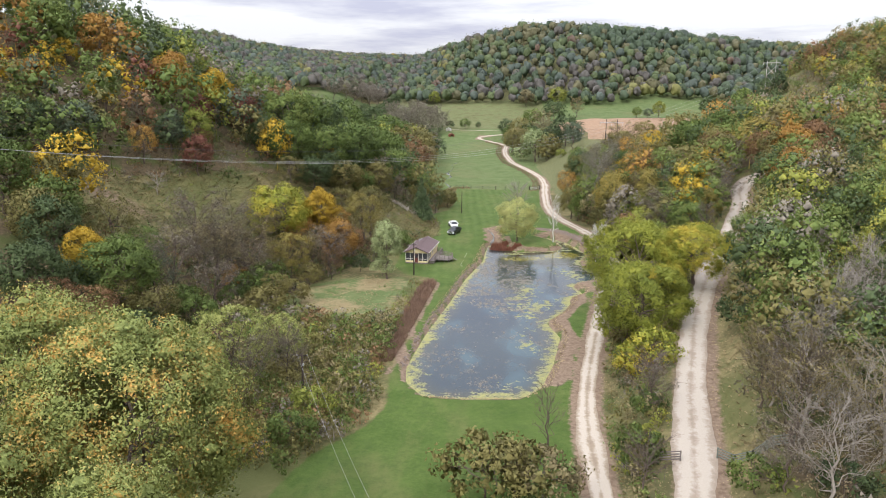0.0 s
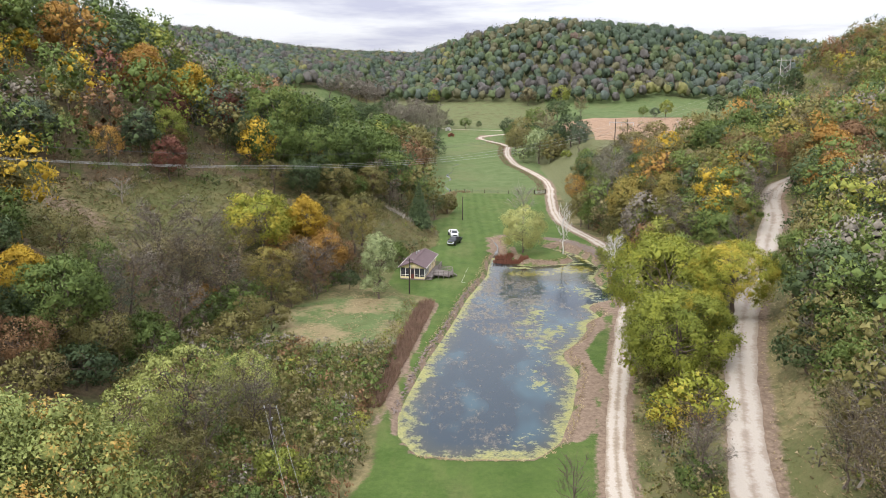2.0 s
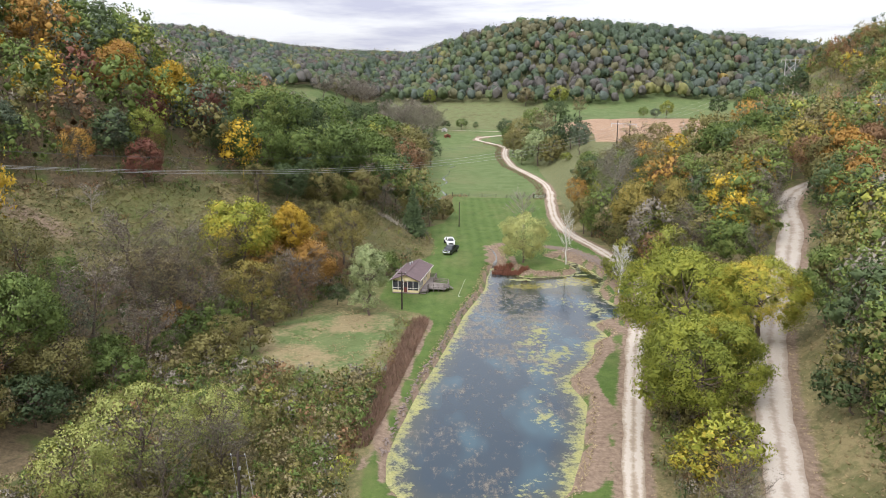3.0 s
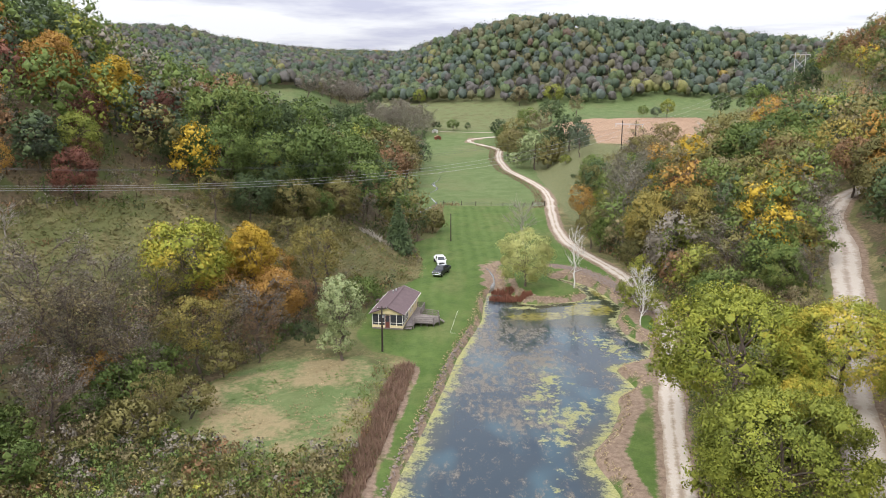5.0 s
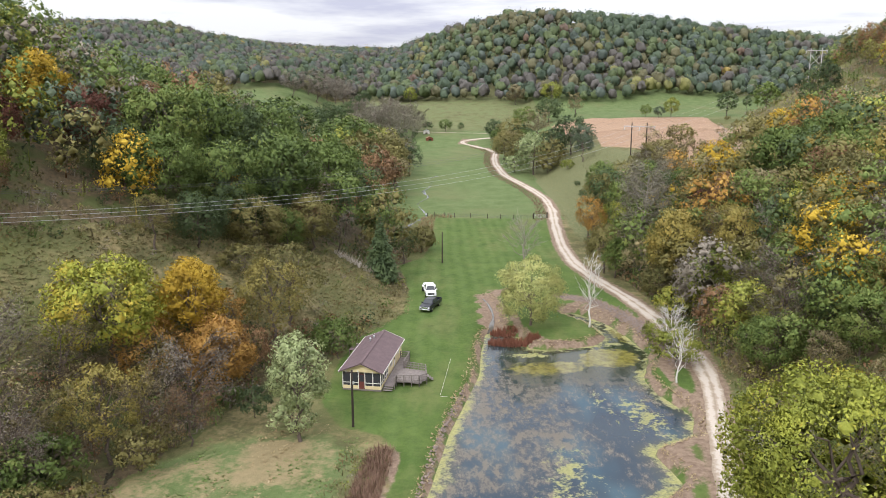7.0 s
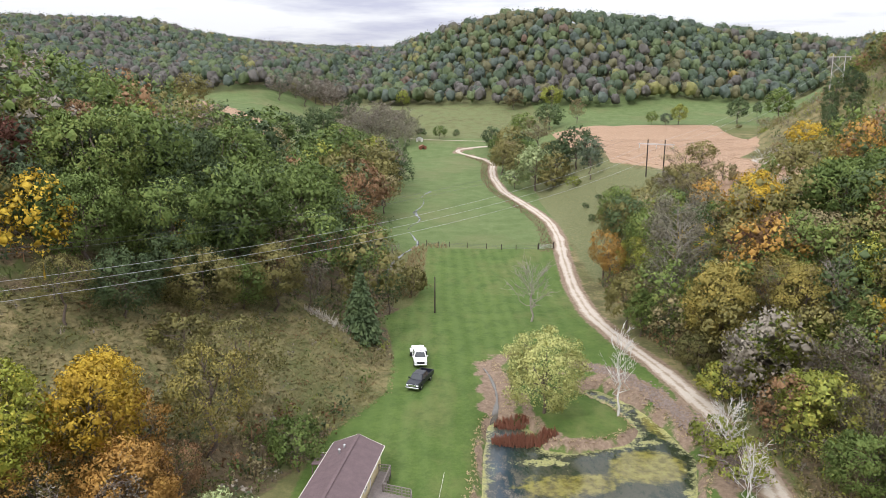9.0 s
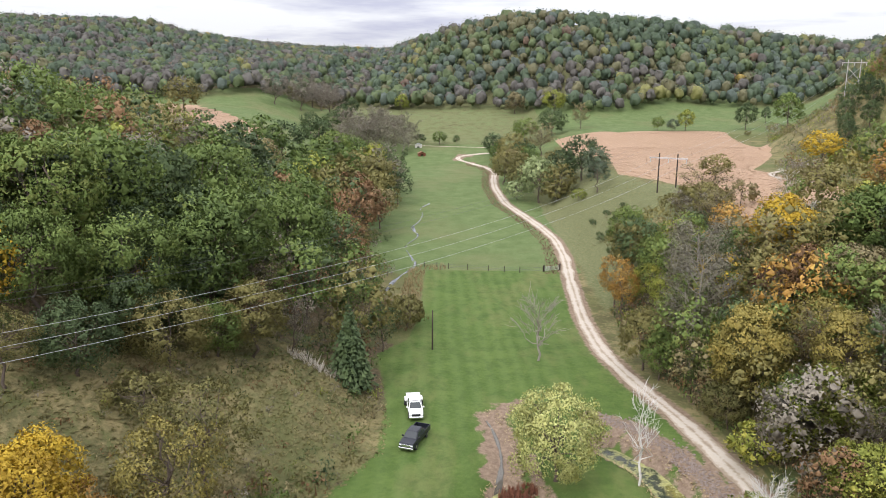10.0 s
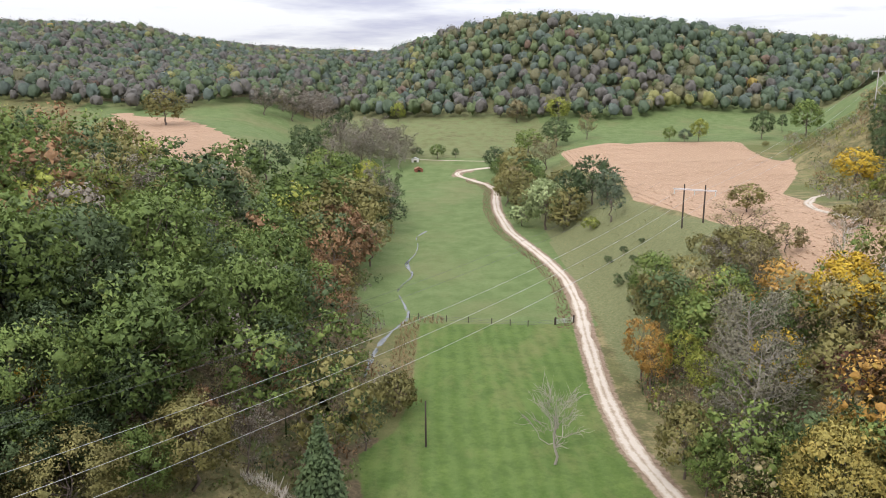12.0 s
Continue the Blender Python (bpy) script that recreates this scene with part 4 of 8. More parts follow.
def tri_crown(seed, radius, tall, low, clumps, per, size, rad_k=0.33, form="round", core=0.0):
    """A crown of single leaf triangles and a thin stem, for trees that stand in a mass."""
    r = rng(seed)
    c = crown_shape(r, radius, tall, low, clumps, form)
    rad = radius * rad_k * r.uniform(0.7, 1.2, len(c))
    q, _, nn = leaves(r, c, rad, per, size, 0.85, 0.55)
    q, nn = q.reshape(-1, 4, 3)[:, [0, 1, 2]], nn.reshape(-1, 4, 3)[:, [0, 1, 2]]
    q[:, 1] = q[:, 1] * 1.0 + (q[:, 1] - (q[:, 0] + q[:, 2]) / 2) * 0.9
    st = np.array([[(-0.15, 0, -0.5), (0.15, 0, -0.5), (0, 0, low + 1.5)], [(0, -0.15, -0.5), (0, 0.15, -0.5), (0, 0, low + 1.5)]])
    up = np.tile((0.5, -0.7, 0.5), (6, 1))
    q, nn = q.reshape(-1, 3), nn.reshape(-1, 3)
    if core:
        cv, cf, cn = cores(r, c, rad, 0.85, core)
        q, nn = np.concatenate([q, cv[cf].reshape(-1, 3)]), np.concatenate([nn, cn[cf].reshape(-1, 3)])
    return np.concatenate([q, st.reshape(-1, 3)]), np.concatenate([nn, up])


def dome_crown(seed, radius, tall, sprigs):
    """One lumpy dome with a ragged outline, for trees that stand far off in a mass."""
    r = rng(seed)
    bm = bmesh.new()
    bmesh.ops.create_icosphere(bm, subdivisions=2, radius=1)
    v0 = np.array([v.co[:] for v in bm.verts])
    f0 = np.array([[v.index for v in f.verts] for f in bm.faces])
    bm.free()
    v0 = v0 @ np.array(Matrix.Rotation(1.1 + seed, 3, "X") @ Matrix.Rotation(2.3 * seed, 3, "Y"))
    f0 = f0[v0[f0].mean(1)[:, 2] > -0.75]
    swell = r.uniform(0.5, 0.8, (len(v0), 1))
    v = v0 * swell * (radius, radius, tall * 0.5) + (0, 0, tall * 0.5)
    n = v0 + r.normal(size=v0.shape) * 0.35
    n /= np.linalg.norm(n, axis=1)[:, None]
    q, _, nn = leaves(r, np.array([[0, 0, tall * 0.54], [0, 0, tall * 0.58]]), np.full(2, radius * 0.9), sprigs // 2, 0.75, tall * 0.36 / radius, 0.8)
    q, nn = q.reshape(-1, 4, 3)[:, :3], nn.reshape(-1, 4, 3)[:, :3]
    return np.concatenate([v[f0].reshape(-1, 3), q.reshape(-1, 3)]), np.concatenate([n[f0].reshape(-1, 3), nn.reshape(-1, 3)])


def scatter(x0, x1, y0, y1, step, seed, keep):
    """Jittered grid of places for which keep(x, y) holds."""
    r = rng(seed)
    gx, gy = np.meshgrid(np.arange(x0, x1, step), np.arange(y0, y1, step))
    gx = (gx + r.uniform(-0.42, 0.42, gx.shape) * step).ravel()
    gy = (gy + r.uniform(-0.42, 0.42, gy.shape) * step).ravel()
    k = np.asarray(keep(gx, gy), bool)
    return gx[k], gy[k]


def species(r, n, weights):
    w = np.array(weights, float)
    return r.choice(len(w), n, p=w / w.sum())

# single trees and shrubs
plant("round_a", "oak", -38.1, 103.5, "broad yellow-green autumn tree at the foot of the west slope", 1.28, wide=1.02)
plant("tall_a", "gold", -30.0, 108.9, "tall narrow golden yellow tree at the foot of the west slope", 1.13, wide=1.04)
plant("round_b", "orange", -25.6, 104.7, "broad orange autumn tree at the foot of the west slope", 0.85, wide=1.07)
plant("open_a", "olive", -20.7, 125.5, "thin-crowned olive tree on the rough meadow slope", 1.2, wide=1.02)
plant("tall_a", "silver", -13.7, 93.5, "tall narrow silvery green tree beside the cabin", 0.94, wide=0.93)
plant("fuzzy", "grey", -45.2, 90.0, "nearly bare grey-brown tree at the foot of the west slope", 1.34, wide=1.06)
plant("fuzzy", "grey", -46.0, 82.4, "nearly bare grey-brown tree at the foot of the west slope", 1.04, wide=0.89)
plant("open_a", "olive", -36.2, 88.9, "thin-crowned olive tree at the foot of the west slope", 0.76, wide=0.98)
plant("fuzzy", "tan", -29.9, 90.9, "nearly bare tan tree at the foot of the west slope", 1.03, wide=0.99)
plant("bush", "green", -23.6, 101.9, "low green shrub at the foot of the west slope", 0.71, wide=0.75, name="shrub", category="shrub")
plant("bush", "orange", -42.5, 79.4, "low orange shrub at the foot of the west slope", 0.8, wide=0.91, name="shrub", category="shrub")
plant("fuzzy", "grey", -38.3, 81.1, "nearly bare grey-brown tree at the foot of the west slope", 1.07, wide=0.99)
plant("open_b", "olive", -32.3, 72.4, "thin-crowned olive tree at the foot of the west slope", 0.72, wide=1.08)
plant("bush", "olive", -28.9, 87.2, "low olive shrub at the foot of the west slope", 1.15, wide=0.89, name="shrub", category="shrub")
plant("bush", "green", -13.9, 121.9, "low green shrub beside the cabin", 1.21, wide=0.91, name="shrub", category="shrub")
plant("open_b", "rust", -23.0, 110.6, "thin-crowned rust-brown tree at the foot of the west slope", 0.84, wide=0.93)
plant("fuzzy", "rust", -25.5, 92.3, "nearly bare rust-brown tree at the foot of the west slope", 0.79, wide=0.99)
plant("bush", "silver", -14.9, 95.4, "low silvery green shrub beside the cabin", 0.94, wide=1.07, name="shrub", category="shrub")
plant("bush", "green", -40.1, 71.3, "low green shrub at the foot of the west slope", 0.95, wide=0.89, name="shrub", category="shrub")
plant("bush", "olive", -35.1, 69.8, "low olive shrub at the foot of the west slope", 0.96, wide=1.06, name="shrub", category="shrub")
plant("bush", "deep", -20.1, 99.5, "low dark green shrub at the foot of the west slope", 0.92, wide=0.84, name="shrub", category="shrub")
plant("round_c", "green", -56.0, 59.5, "broad green autumn tree at the foot of the west slope", 0.84, wide=0.96)
plant("round_b", "gold", -59.4, 58.3, "broad golden yellow autumn tree at the foot of the west slope", 0.62, wide=0.82)
plant("fuzzy", "blue", -49.4, 59.5, "nearly bare grey-green tree at the foot of the west slope", 1.09, wide=1.04)
plant("bush", "orange", -42.2, 81.4, "low orange shrub at the foot of the west slope", 1.04, wide=0.92, name="shrub", category="shrub")
plant("bush", "green", -46.7, 56.2, "low green shrub at the foot of the west slope", 0.74, wide=1.03, name="shrub", category="shrub")
plant("bush", "green", -45.0, 64.5, "low green shrub at the foot of the west slope", 1.04, wide=1.07, name="shrub", category="shrub")
plant("open_b", "olive", -51.8, 51.1, "thin-crowned olive tree at the foot of the west slope", 0.85, wide=1.26)
plant("fuzzy", "grey", -48.9, 67.5, "nearly bare grey-brown tree at the foot of the west slope", 1.31, wide=1.16)
plant("fuzzy", "tan", -45.6, 80.6, "nearly bare tan tree at the foot of the west slope", 1.3, wide=1.13)
plant("fuzzy", "grey", -42.3, 68.6, "nearly bare grey-brown tree at the foot of the west slope", 0.95, wide=1.3)
plant("bush", "olive", -33.0, 67.4, "low olive shrub at the foot of the west slope", 1.24, wide=1.03, name="shrub", category="shrub")
plant("bush", "deep", -46.7, 47.3, "low dark green shrub at the foot of the west slope", 1.41, wide=1.07, name="shrub", category="shrub")
plant("open_b", "tan", -49.6, 43.9, "thin-crowned tan tree at the foot of the west slope", 0.6, wide=1.27)
plant("open_b", "orange", -27.3, 111.8, "thin-crowned orange tree at the foot of the west slope", 1.16, wide=0.93)
plant("round_b", "gold", -58.9, 56.9, "broad golden yellow autumn tree at the foot of the west slope", 0.82, wide=0.93)
plant("round_c", "olive", -68.9, 61.8, "broad olive autumn tree at the foot of the west slope", 0.97, wide=0.93)
plant("open_a", "green", -52.1, 58.2, "thin-crowned green tree at the foot of the west slope", 1.05, wide=0.94)
plant("round_b", "deep", -62.2, 48.8, "broad dark green autumn tree at the foot of the west slope", 0.73, wide=0.97)
plant("open_b", "rust", -57.9, 43.4, "thin-crowned rust-brown tree at the foot of the west slope", 0.82, wide=1.24)
plant("fuzzy", "grey", -50.2, 82.7, "nearly bare grey-brown tree at the foot of the west slope", 1.59, wide=1.08)
plant("bush", "green", -45.6, 62.4, "low green shrub at the foot of the west slope", 1.23, wide=0.91, name="shrub", category="shrub")
plant("fuzzy", "tan", -40.8, 82.4, "nearly bare tan tree at the foot of the west slope", 1.39, wide=1.15)
plant("bush", "olive", -49.1, 53.1, "low olive shrub at the foot of the west slope", 1.36, wide=1.09, name="shrub", category="shrub")
plant("bush", "rust", -59.0, 39.6, "low rust-brown shrub at the foot of the west slope", 1.15, wide=0.9, name="shrub", category="shrub")
plant("open_a", "olive", -37.4, 106.1, "thin-crowned olive tree at the foot of the west slope", 0.92, wide=0.92)
plant("round_b", "gold", -31.6, 114.8, "broad golden yellow autumn tree at the foot of the west slope", 0.81, wide=1.04)
plant("open_a", "ochre", -21.9, 118.8, "thin-crowned yellow-ochre tree on the rough meadow slope", 1.25, wide=0.96)
plant("open_b", "orange", -25.0, 107.5, "thin-crowned orange tree at the foot of the west slope", 0.86, wide=1.03)
plant("bush", "green", -12.7, 118.8, "low green shrub beside the cabin", 1.15, wide=0.89, name="shrub", category="shrub")
plant("open_b", "olive", -32.9, 103.5, "thin-crowned olive tree at the foot of the west slope", 0.75, wide=1.03)
plant("bush", "olive", -28.9, 131.7, "low olive shrub on the rough meadow slope", 1.17, wide=1.09, name="shrub", category="shrub")
plant("round_a", "blue", -45.9, 159.3, "broad grey-green autumn tree on the wooded hill spur", 1.27, wide=1.03)
plant("round_a", "green", -37.4, 190.0, "broad green autumn tree on the wooded hill spur", 1.7, wide=1.03)
plant("round_b", "green", -24.2, 208.2, "broad green autumn tree on the wooded hill spur", 1.46, wide=1.03)
plant("round_b", "rust", -19.7, 274.2, "broad rust-brown autumn tree on the wooded hill spur", 1.37, wide=1.01)
plant("fuzzy", "grey", -14.2, 343.2, "nearly bare grey-brown tree on the wooded hill spur", 1.7)
plant("open_a", "deep", -11.5, 185.4, "thin-crowned dark green tree on the wooded hill spur", 0.95, wide=0.98)
plant("bush", "olive", -1.8, 187.3, "low olive shrub at the edge of the lawn", 1.31, wide=0.92, name="shrub", category="shrub")
plant("round_c", "deep", -49.4, 139.5, "broad dark green autumn tree on the wooded hill spur", 0.9, wide=0.93)
plant("round_c", "olive", -122.0, 445.1, "broad olive autumn tree on the wooded hill spur", 1.5, wide=1.16)
plant("round_b", "green", -73.2, 200.4, "broad green autumn tree on the wooded hill spur", 1.12, wide=1.24)
plant("open_a", "grey", -61.8, 157.9, "thin-crowned grey-brown tree on the wooded hill spur", 0.77, wide=0.93)
plant("round_c", "deep", -34.8, 147.8, "broad dark green autumn tree on the wooded hill spur", 0.87, wide=0.97)
plant("round_c", "green", -51.3, 292.1, "broad green autumn tree on the wooded hill spur", 1.59, wide=1.09)
plant("round_a", "deep", -40.3, 168.9, "broad dark green autumn tree on the wooded hill spur", 1.49, wide=1.03)
plant("round_c", "green", -24.3, 191.0, "broad green autumn tree on the wooded hill spur", 1.55, wide=0.93)
plant("open_a", "rust", -17.8, 243.0, "thin-crowned rust-brown tree on the wooded hill spur", 1.49, wide=0.94)
plant("round_c", "olive", -19.8, 308.6, "broad olive autumn tree on the wooded hill spur", 1.7, wide=1.18)
plant("round_b", "green", -51.6, 239.3, "broad green autumn tree on the wooded hill spur", 1.39, wide=1.25)
plant("round_b", "lime", -57.8, 222.9, "broad yellow-green autumn tree on the wooded hill spur", 0.97, wide=1.19)
plant("fuzzy", "tan", -16.1, 191.9, "nearly bare tan tree on the wooded hill spur", 0.99, wide=0.89)
plant("open_a", "olive", -28.3, 165.2, "thin-crowned olive tree on the wooded hill spur", 0.89, wide=0.84)
plant("open_a", "gold", -35.3, 149.2, "thin-crowned golden yellow tree on the wooded hill spur", 0.77, wide=0.88)
plant("bush", "olive", -1.8, 188.5, "low olive shrub at the edge of the lawn", 1.42, wide=0.84, name="shrub", category="shrub")
plant("open_a", "deep", -5.5, 175.3, "thin-crowned dark green tree at the edge of the lawn", 0.76, wide=0.93)
plant("spruce", "deep", -9.2, 158.6, "dark green cone-shaped spruce at the edge of the lawn", 1.33, wide=0.98)
plant("round_c", "deep", -52.3, 338.4, "broad dark green autumn tree on the wooded hill spur", 1.27, wide=1.13)
plant("round_c", "green", -35.8, 297.2, "broad green autumn tree on the wooded hill spur", 1.38, wide=1.09)
plant("round_c", "olive", -99.3, 329.1, "broad olive autumn tree on the wooded hill spur", 0.99, wide=1.24)
plant("fuzzy", "deep", -10.0, 338.8, "nearly bare dark green tree on the creek bank", 1.59, wide=0.92)
plant("round_c", "green", -31.9, 396.9, "broad green autumn tree on the wooded hill spur", 1.26, wide=1.1)
plant("fuzzy", "grey", -15.4, 451.3, "nearly bare grey-brown tree beside the creek", 1.7, wide=1.35)
plant("fuzzy", "grey", -28.2, 438.6, "nearly bare grey-brown tree beside the creek", 1.7, wide=1.35)
plant("fuzzy", "grey", -42.6, 471.4, "nearly bare grey-brown tree beside the creek", 1.63, wide=1.11)
plant("fuzzy", "grey", -25.5, 476.9, "nearly bare grey-brown tree beside the creek", 1.7, wide=1.29)
plant("fuzzy", "grey", -41.2, 415.3, "nearly bare grey-brown tree beside the creek", 1.4, wide=1.11)
plant("fuzzy", "grey", -81.0, 585.3, "nearly bare grey-brown tree at the foot of the far hill", 1.7, wide=1.35)
plant("fuzzy", "grey", -61.9, 565.4, "nearly bare grey-brown tree at the foot of the far hill", 1.7, wide=1.3)
plant("fuzzy", "grey", -51.8, 624.8, "nearly bare grey-brown tree at the foot of the far hill", 1.7, wide=1.35)
plant("open_a", "tan", -46.9, 277.4, "thin-crowned tan tree on the wooded hill spur", 1.28, wide=1.18)
plant("fuzzy", "grey", -68.7, 218.3, "nearly bare grey-brown tree on the wooded hill spur", 1.13, wide=1.24)
plant("round_b", "lime", -38.0, 211.7, "broad yellow-green autumn tree on the wooded hill spur", 0.78, wide=1.14)
plant("round_b", "deep", -37.2, 153.6, "broad dark green autumn tree on the wooded hill spur", 0.92, wide=1.04)
plant("round_b", "deep", -28.5, 153.9, "broad dark green autumn tree on the wooded hill spur", 0.86, wide=1.01)
plant("round_c", "green", -30.6, 181.1, "broad green autumn tree on the wooded hill spur", 1.06, wide=0.93)
plant("round_c", "deep", -35.1, 164.5, "broad dark green autumn tree on the wooded hill spur", 0.8, wide=0.89)
plant("fuzzy", "tan", -20.8, 164.0, "nearly bare tan tree on the wooded hill spur", 1.13, wide=0.89)
plant("open_a", "rust", -17.8, 174.9, "thin-crowned rust-brown tree on the wooded hill spur", 0.93, wide=0.9)
plant("round_b", "deep", -33.3, 141.7, "broad dark green autumn tree on the wooded hill spur", 0.73, wide=1.01)
plant("round_c", "green", -25.1, 148.3, "broad green autumn tree on the wooded hill spur", 0.67, wide=0.96)
plant("fuzzy", "grey", -16.9, 157.6, "nearly bare grey-brown tree on the wooded hill spur", 0.91, wide=0.95)
plant("round_c", "deep", -31.0, 147.2, "broad dark green autumn tree on the wooded hill spur", 0.68, wide=0.86)
plant("open_b", "rust", -22.8, 157.1, "thin-crowned rust-brown tree on the wooded hill spur", 0.89, wide=0.99)
plant("round_a", "green", -42.5, 137.7, "broad green autumn tree on the wooded hill spur", 1.19, wide=0.96)
plant("round_c", "green", -35.1, 146.0, "broad green autumn tree on the wooded hill spur", 1.26, wide=0.93)
plant("round_b", "green", -27.5, 156.2, "broad green autumn tree on the wooded hill spur", 1.33, wide=1.07)
plant("round_c", "deep", -35.8, 132.8, "broad dark green autumn tree on the wooded hill spur", 0.78, wide=1.04)
plant("round_c", "olive", -29.0, 141.5, "broad olive autumn tree on the wooded hill spur", 0.82, wide=1.08)
plant("round_b", "olive", -21.2, 151.9, "broad olive autumn tree on the wooded hill spur", 0.87, wide=1.07)
plant("open_a", "olive", -40.7, 127.5, "thin-crowned olive tree on the wooded hill spur", 0.78, wide=1.02)
plant("round_a", "green", -23.1, 186.4, "broad green autumn tree on the wooded hill spur", 1.5, wide=0.93)
plant("round_b", "olive", -57.0, 158.4, "broad olive autumn tree on the wooded hill spur", 0.91, wide=1.03)
plant("round_a", "green", -46.1, 164.0, "broad green autumn tree on the wooded hill spur", 1.27, wide=1.03)
plant("fuzzy", "grey", -55.9, 226.8, "nearly bare grey-brown tree on the wooded hill spur", 1.7, wide=1.25)
plant("round_c", "tan", -72.2, 200.0, "broad tan autumn tree on the wooded hill spur", 0.98, wide=1.02)
plant("open_a", "ochre", -32.8, 89.1, "thin-crowned yellow-ochre tree at the foot of the west slope", 1.04, wide=0.98)
plant("fuzzy", "grey", -26.7, 96.9, "nearly bare grey-brown tree at the foot of the west slope", 1.17, wide=1.16)
plant("bush", "green", -36.5, 82.1, "low green shrub at the foot of the west slope", 1.51, name="shrub", category="shrub")
plant("bush", "olive", -29.9, 76.1, "low olive shrub at the foot of the west slope", 1.09, wide=1.1, name="shrub", category="shrub")
plant("bush", "green", -38.6, 77.4, "low green shrub at the foot of the west slope", 1.25, wide=0.97, name="shrub", category="shrub")
plant("open_a", "orange", -32.8, 102.8, "thin-crowned orange tree at the foot of the west slope", 0.91, wide=1.03)
plant("fuzzy", "pale", -43.4, 82.0, "nearly bare pale grey-tan tree at the foot of the west slope", 1.19, wide=1.03)
plant("fuzzy", "tan", -40.5, 95.9, "nearly bare tan tree at the foot of the west slope", 1.12, wide=1.03)
plant("tall_a", "gold", -62.8, 145.1, "tall narrow golden yellow tree on the wooded west slope", 0.88, wide=1.1)
plant("round_b", "gold", -74.1, 140.4, "broad golden yellow autumn tree on the wooded west slope", 1.01, wide=1.04)
plant("round_b", "silver", -82.0, 119.5, "broad silvery green autumn tree on the wooded west slope", 0.88)
plant("tall_a", "orange", -88.4, 131.1, "tall narrow orange tree on the wooded west slope", 1.18, wide=1.07)
plant("round_b", "gold", -94.1, 126.9, "broad golden yellow autumn tree on the wooded west slope", 0.61, wide=1.07)
plant("open_a", "red", -67.9, 140.2, "thin-crowned dark red tree on the wooded west slope", 0.73, wide=0.8)
plant("round_a", "green", -43.7, 159.8, "broad green autumn tree on the wooded west slope", 1.48, wide=1.06)
plant("round_c", "green", -32.3, 299.1, "broad green autumn tree on the wooded west slope", 1.7, wide=1.16)
plant("fuzzy", "grey", -72.9, 118.5, "nearly bare grey-brown tree on the wooded west slope", 1.19, wide=0.81)
plant("round_a", "deep", -87.3, 93.2, "broad dark green autumn tree on the wooded west slope", 1.03, wide=0.96)
plant("round_b", "blue", -80.8, 102.5, "broad grey-green autumn tree on the wooded west slope", 0.91, wide=1.14)
plant("round_b", "blue", -66.2, 117.0, "broad grey-green autumn tree on the wooded west slope", 0.76, wide=0.99)
plant("open_a", "rust", -60.2, 119.8, "thin-crowned rust-brown tree on the wooded west slope", 0.74, wide=0.9)
plant("round_c", "orange", -95.2, 113.3, "broad orange autumn tree on the wooded west slope", 0.72)
plant("round_a", "green", -99.7, 128.5, "broad green autumn tree on the wooded west slope", 1.14, wide=1.26)
plant("round_b", "deep", -84.6, 157.5, "broad dark green autumn tree on the wooded west slope", 0.98, wide=0.93)
plant("round_c", "olive", -57.4, 158.6, "broad olive autumn tree on the wooded west slope", 0.99, wide=0.93)
plant("open_a", "orange", -69.4, 108.6, "thin-crowned orange tree on the wooded west slope", 0.82, wide=0.91)
plant("round_c", "deep", -47.2, 243.1, "broad dark green autumn tree on the wooded west slope", 1.7, wide=1.08)
plant("round_b", "green", 47.1, 219.5, "broad green autumn tree beside the gravel lane", 1.01, wide=1.01)
plant("open_b", "orange", 39.0, 197.7, "thin-crowned orange tree beside the gravel lane", 1.24, wide=0.82)
plant("feathery", "pale", 42.6, 164.4, "tall feathery grey-tan tree, half bare, beside the lane", 1.15, bark=BARK_PALE)
plant("feathery", "pale", 47.5, 176.0, "tall feathery grey-tan tree, half bare, on the east slope", 1.1, bark=BARK_PALE)
plant("round_b", "ochre", 44.6, 147.9, "broad yellow-ochre autumn tree beside the gravel lane", 1.21, wide=0.91)
plant("round_b", "gold", 64.6, 178.2, "broad golden yellow autumn tree on the east slope", 0.78, wide=1.22)
plant("open_b", "rust", 59.8, 165.0, "thin-crowned rust-brown tree on the east slope", 0.96, wide=1.33)
plant("round_b", "ochre", 52.9, 140.7, "broad yellow-ochre autumn tree on the east slope", 0.98, wide=0.89)
plant("round_b", "green", 71.0, 164.4, "broad green autumn tree on the east slope", 1.06, wide=1.07)
plant("round_c", "oak", 65.6, 143.9, "broad yellow-green autumn tree on the east slope", 0.78, wide=0.8)
plant("bare", "grey", 56.6, 139.4, "leafless pale-barked tree on the east slope", 1.17, bark=BARK_PALE, wide=0.82)
plant("round_c", "lime", 46.9, 124.0, "broad yellow-green autumn tree beside the gravel lane", 0.72, wide=1.06)
plant("fuzzy", "pale", 46.8, 111.4, "nearly bare pale grey-tan tree on the east slope", 1.22, wide=0.93)
plant("bush", "lime", 35.1, 116.4, "low yellow-green shrub beside the gravel lane", 1.13, wide=1.19, name="shrub", category="shrub")
plant("bare_wide", "grey", 35.9, 121.9, "leafless white-barked tree beside the gravel lane", 0.81, bark=BARK_WHITE, wide=0.75)
plant("snag", "grey", 26.2, 132.8, "leafless white-barked tree on the pond spit", 1.1, bark=BARK_WHITE, wide=0.94)
plant("willow", "willow", 16.7, 133.7, "broad pale yellow-green autumn tree on the pond spit", 1.48, wide=0.91)
plant("bare_wide", "grey", 20.0, 171.0, "leafless pale-barked tree standing on the lawn", 1.33, bark=BARK_PALE, wide=0.8)
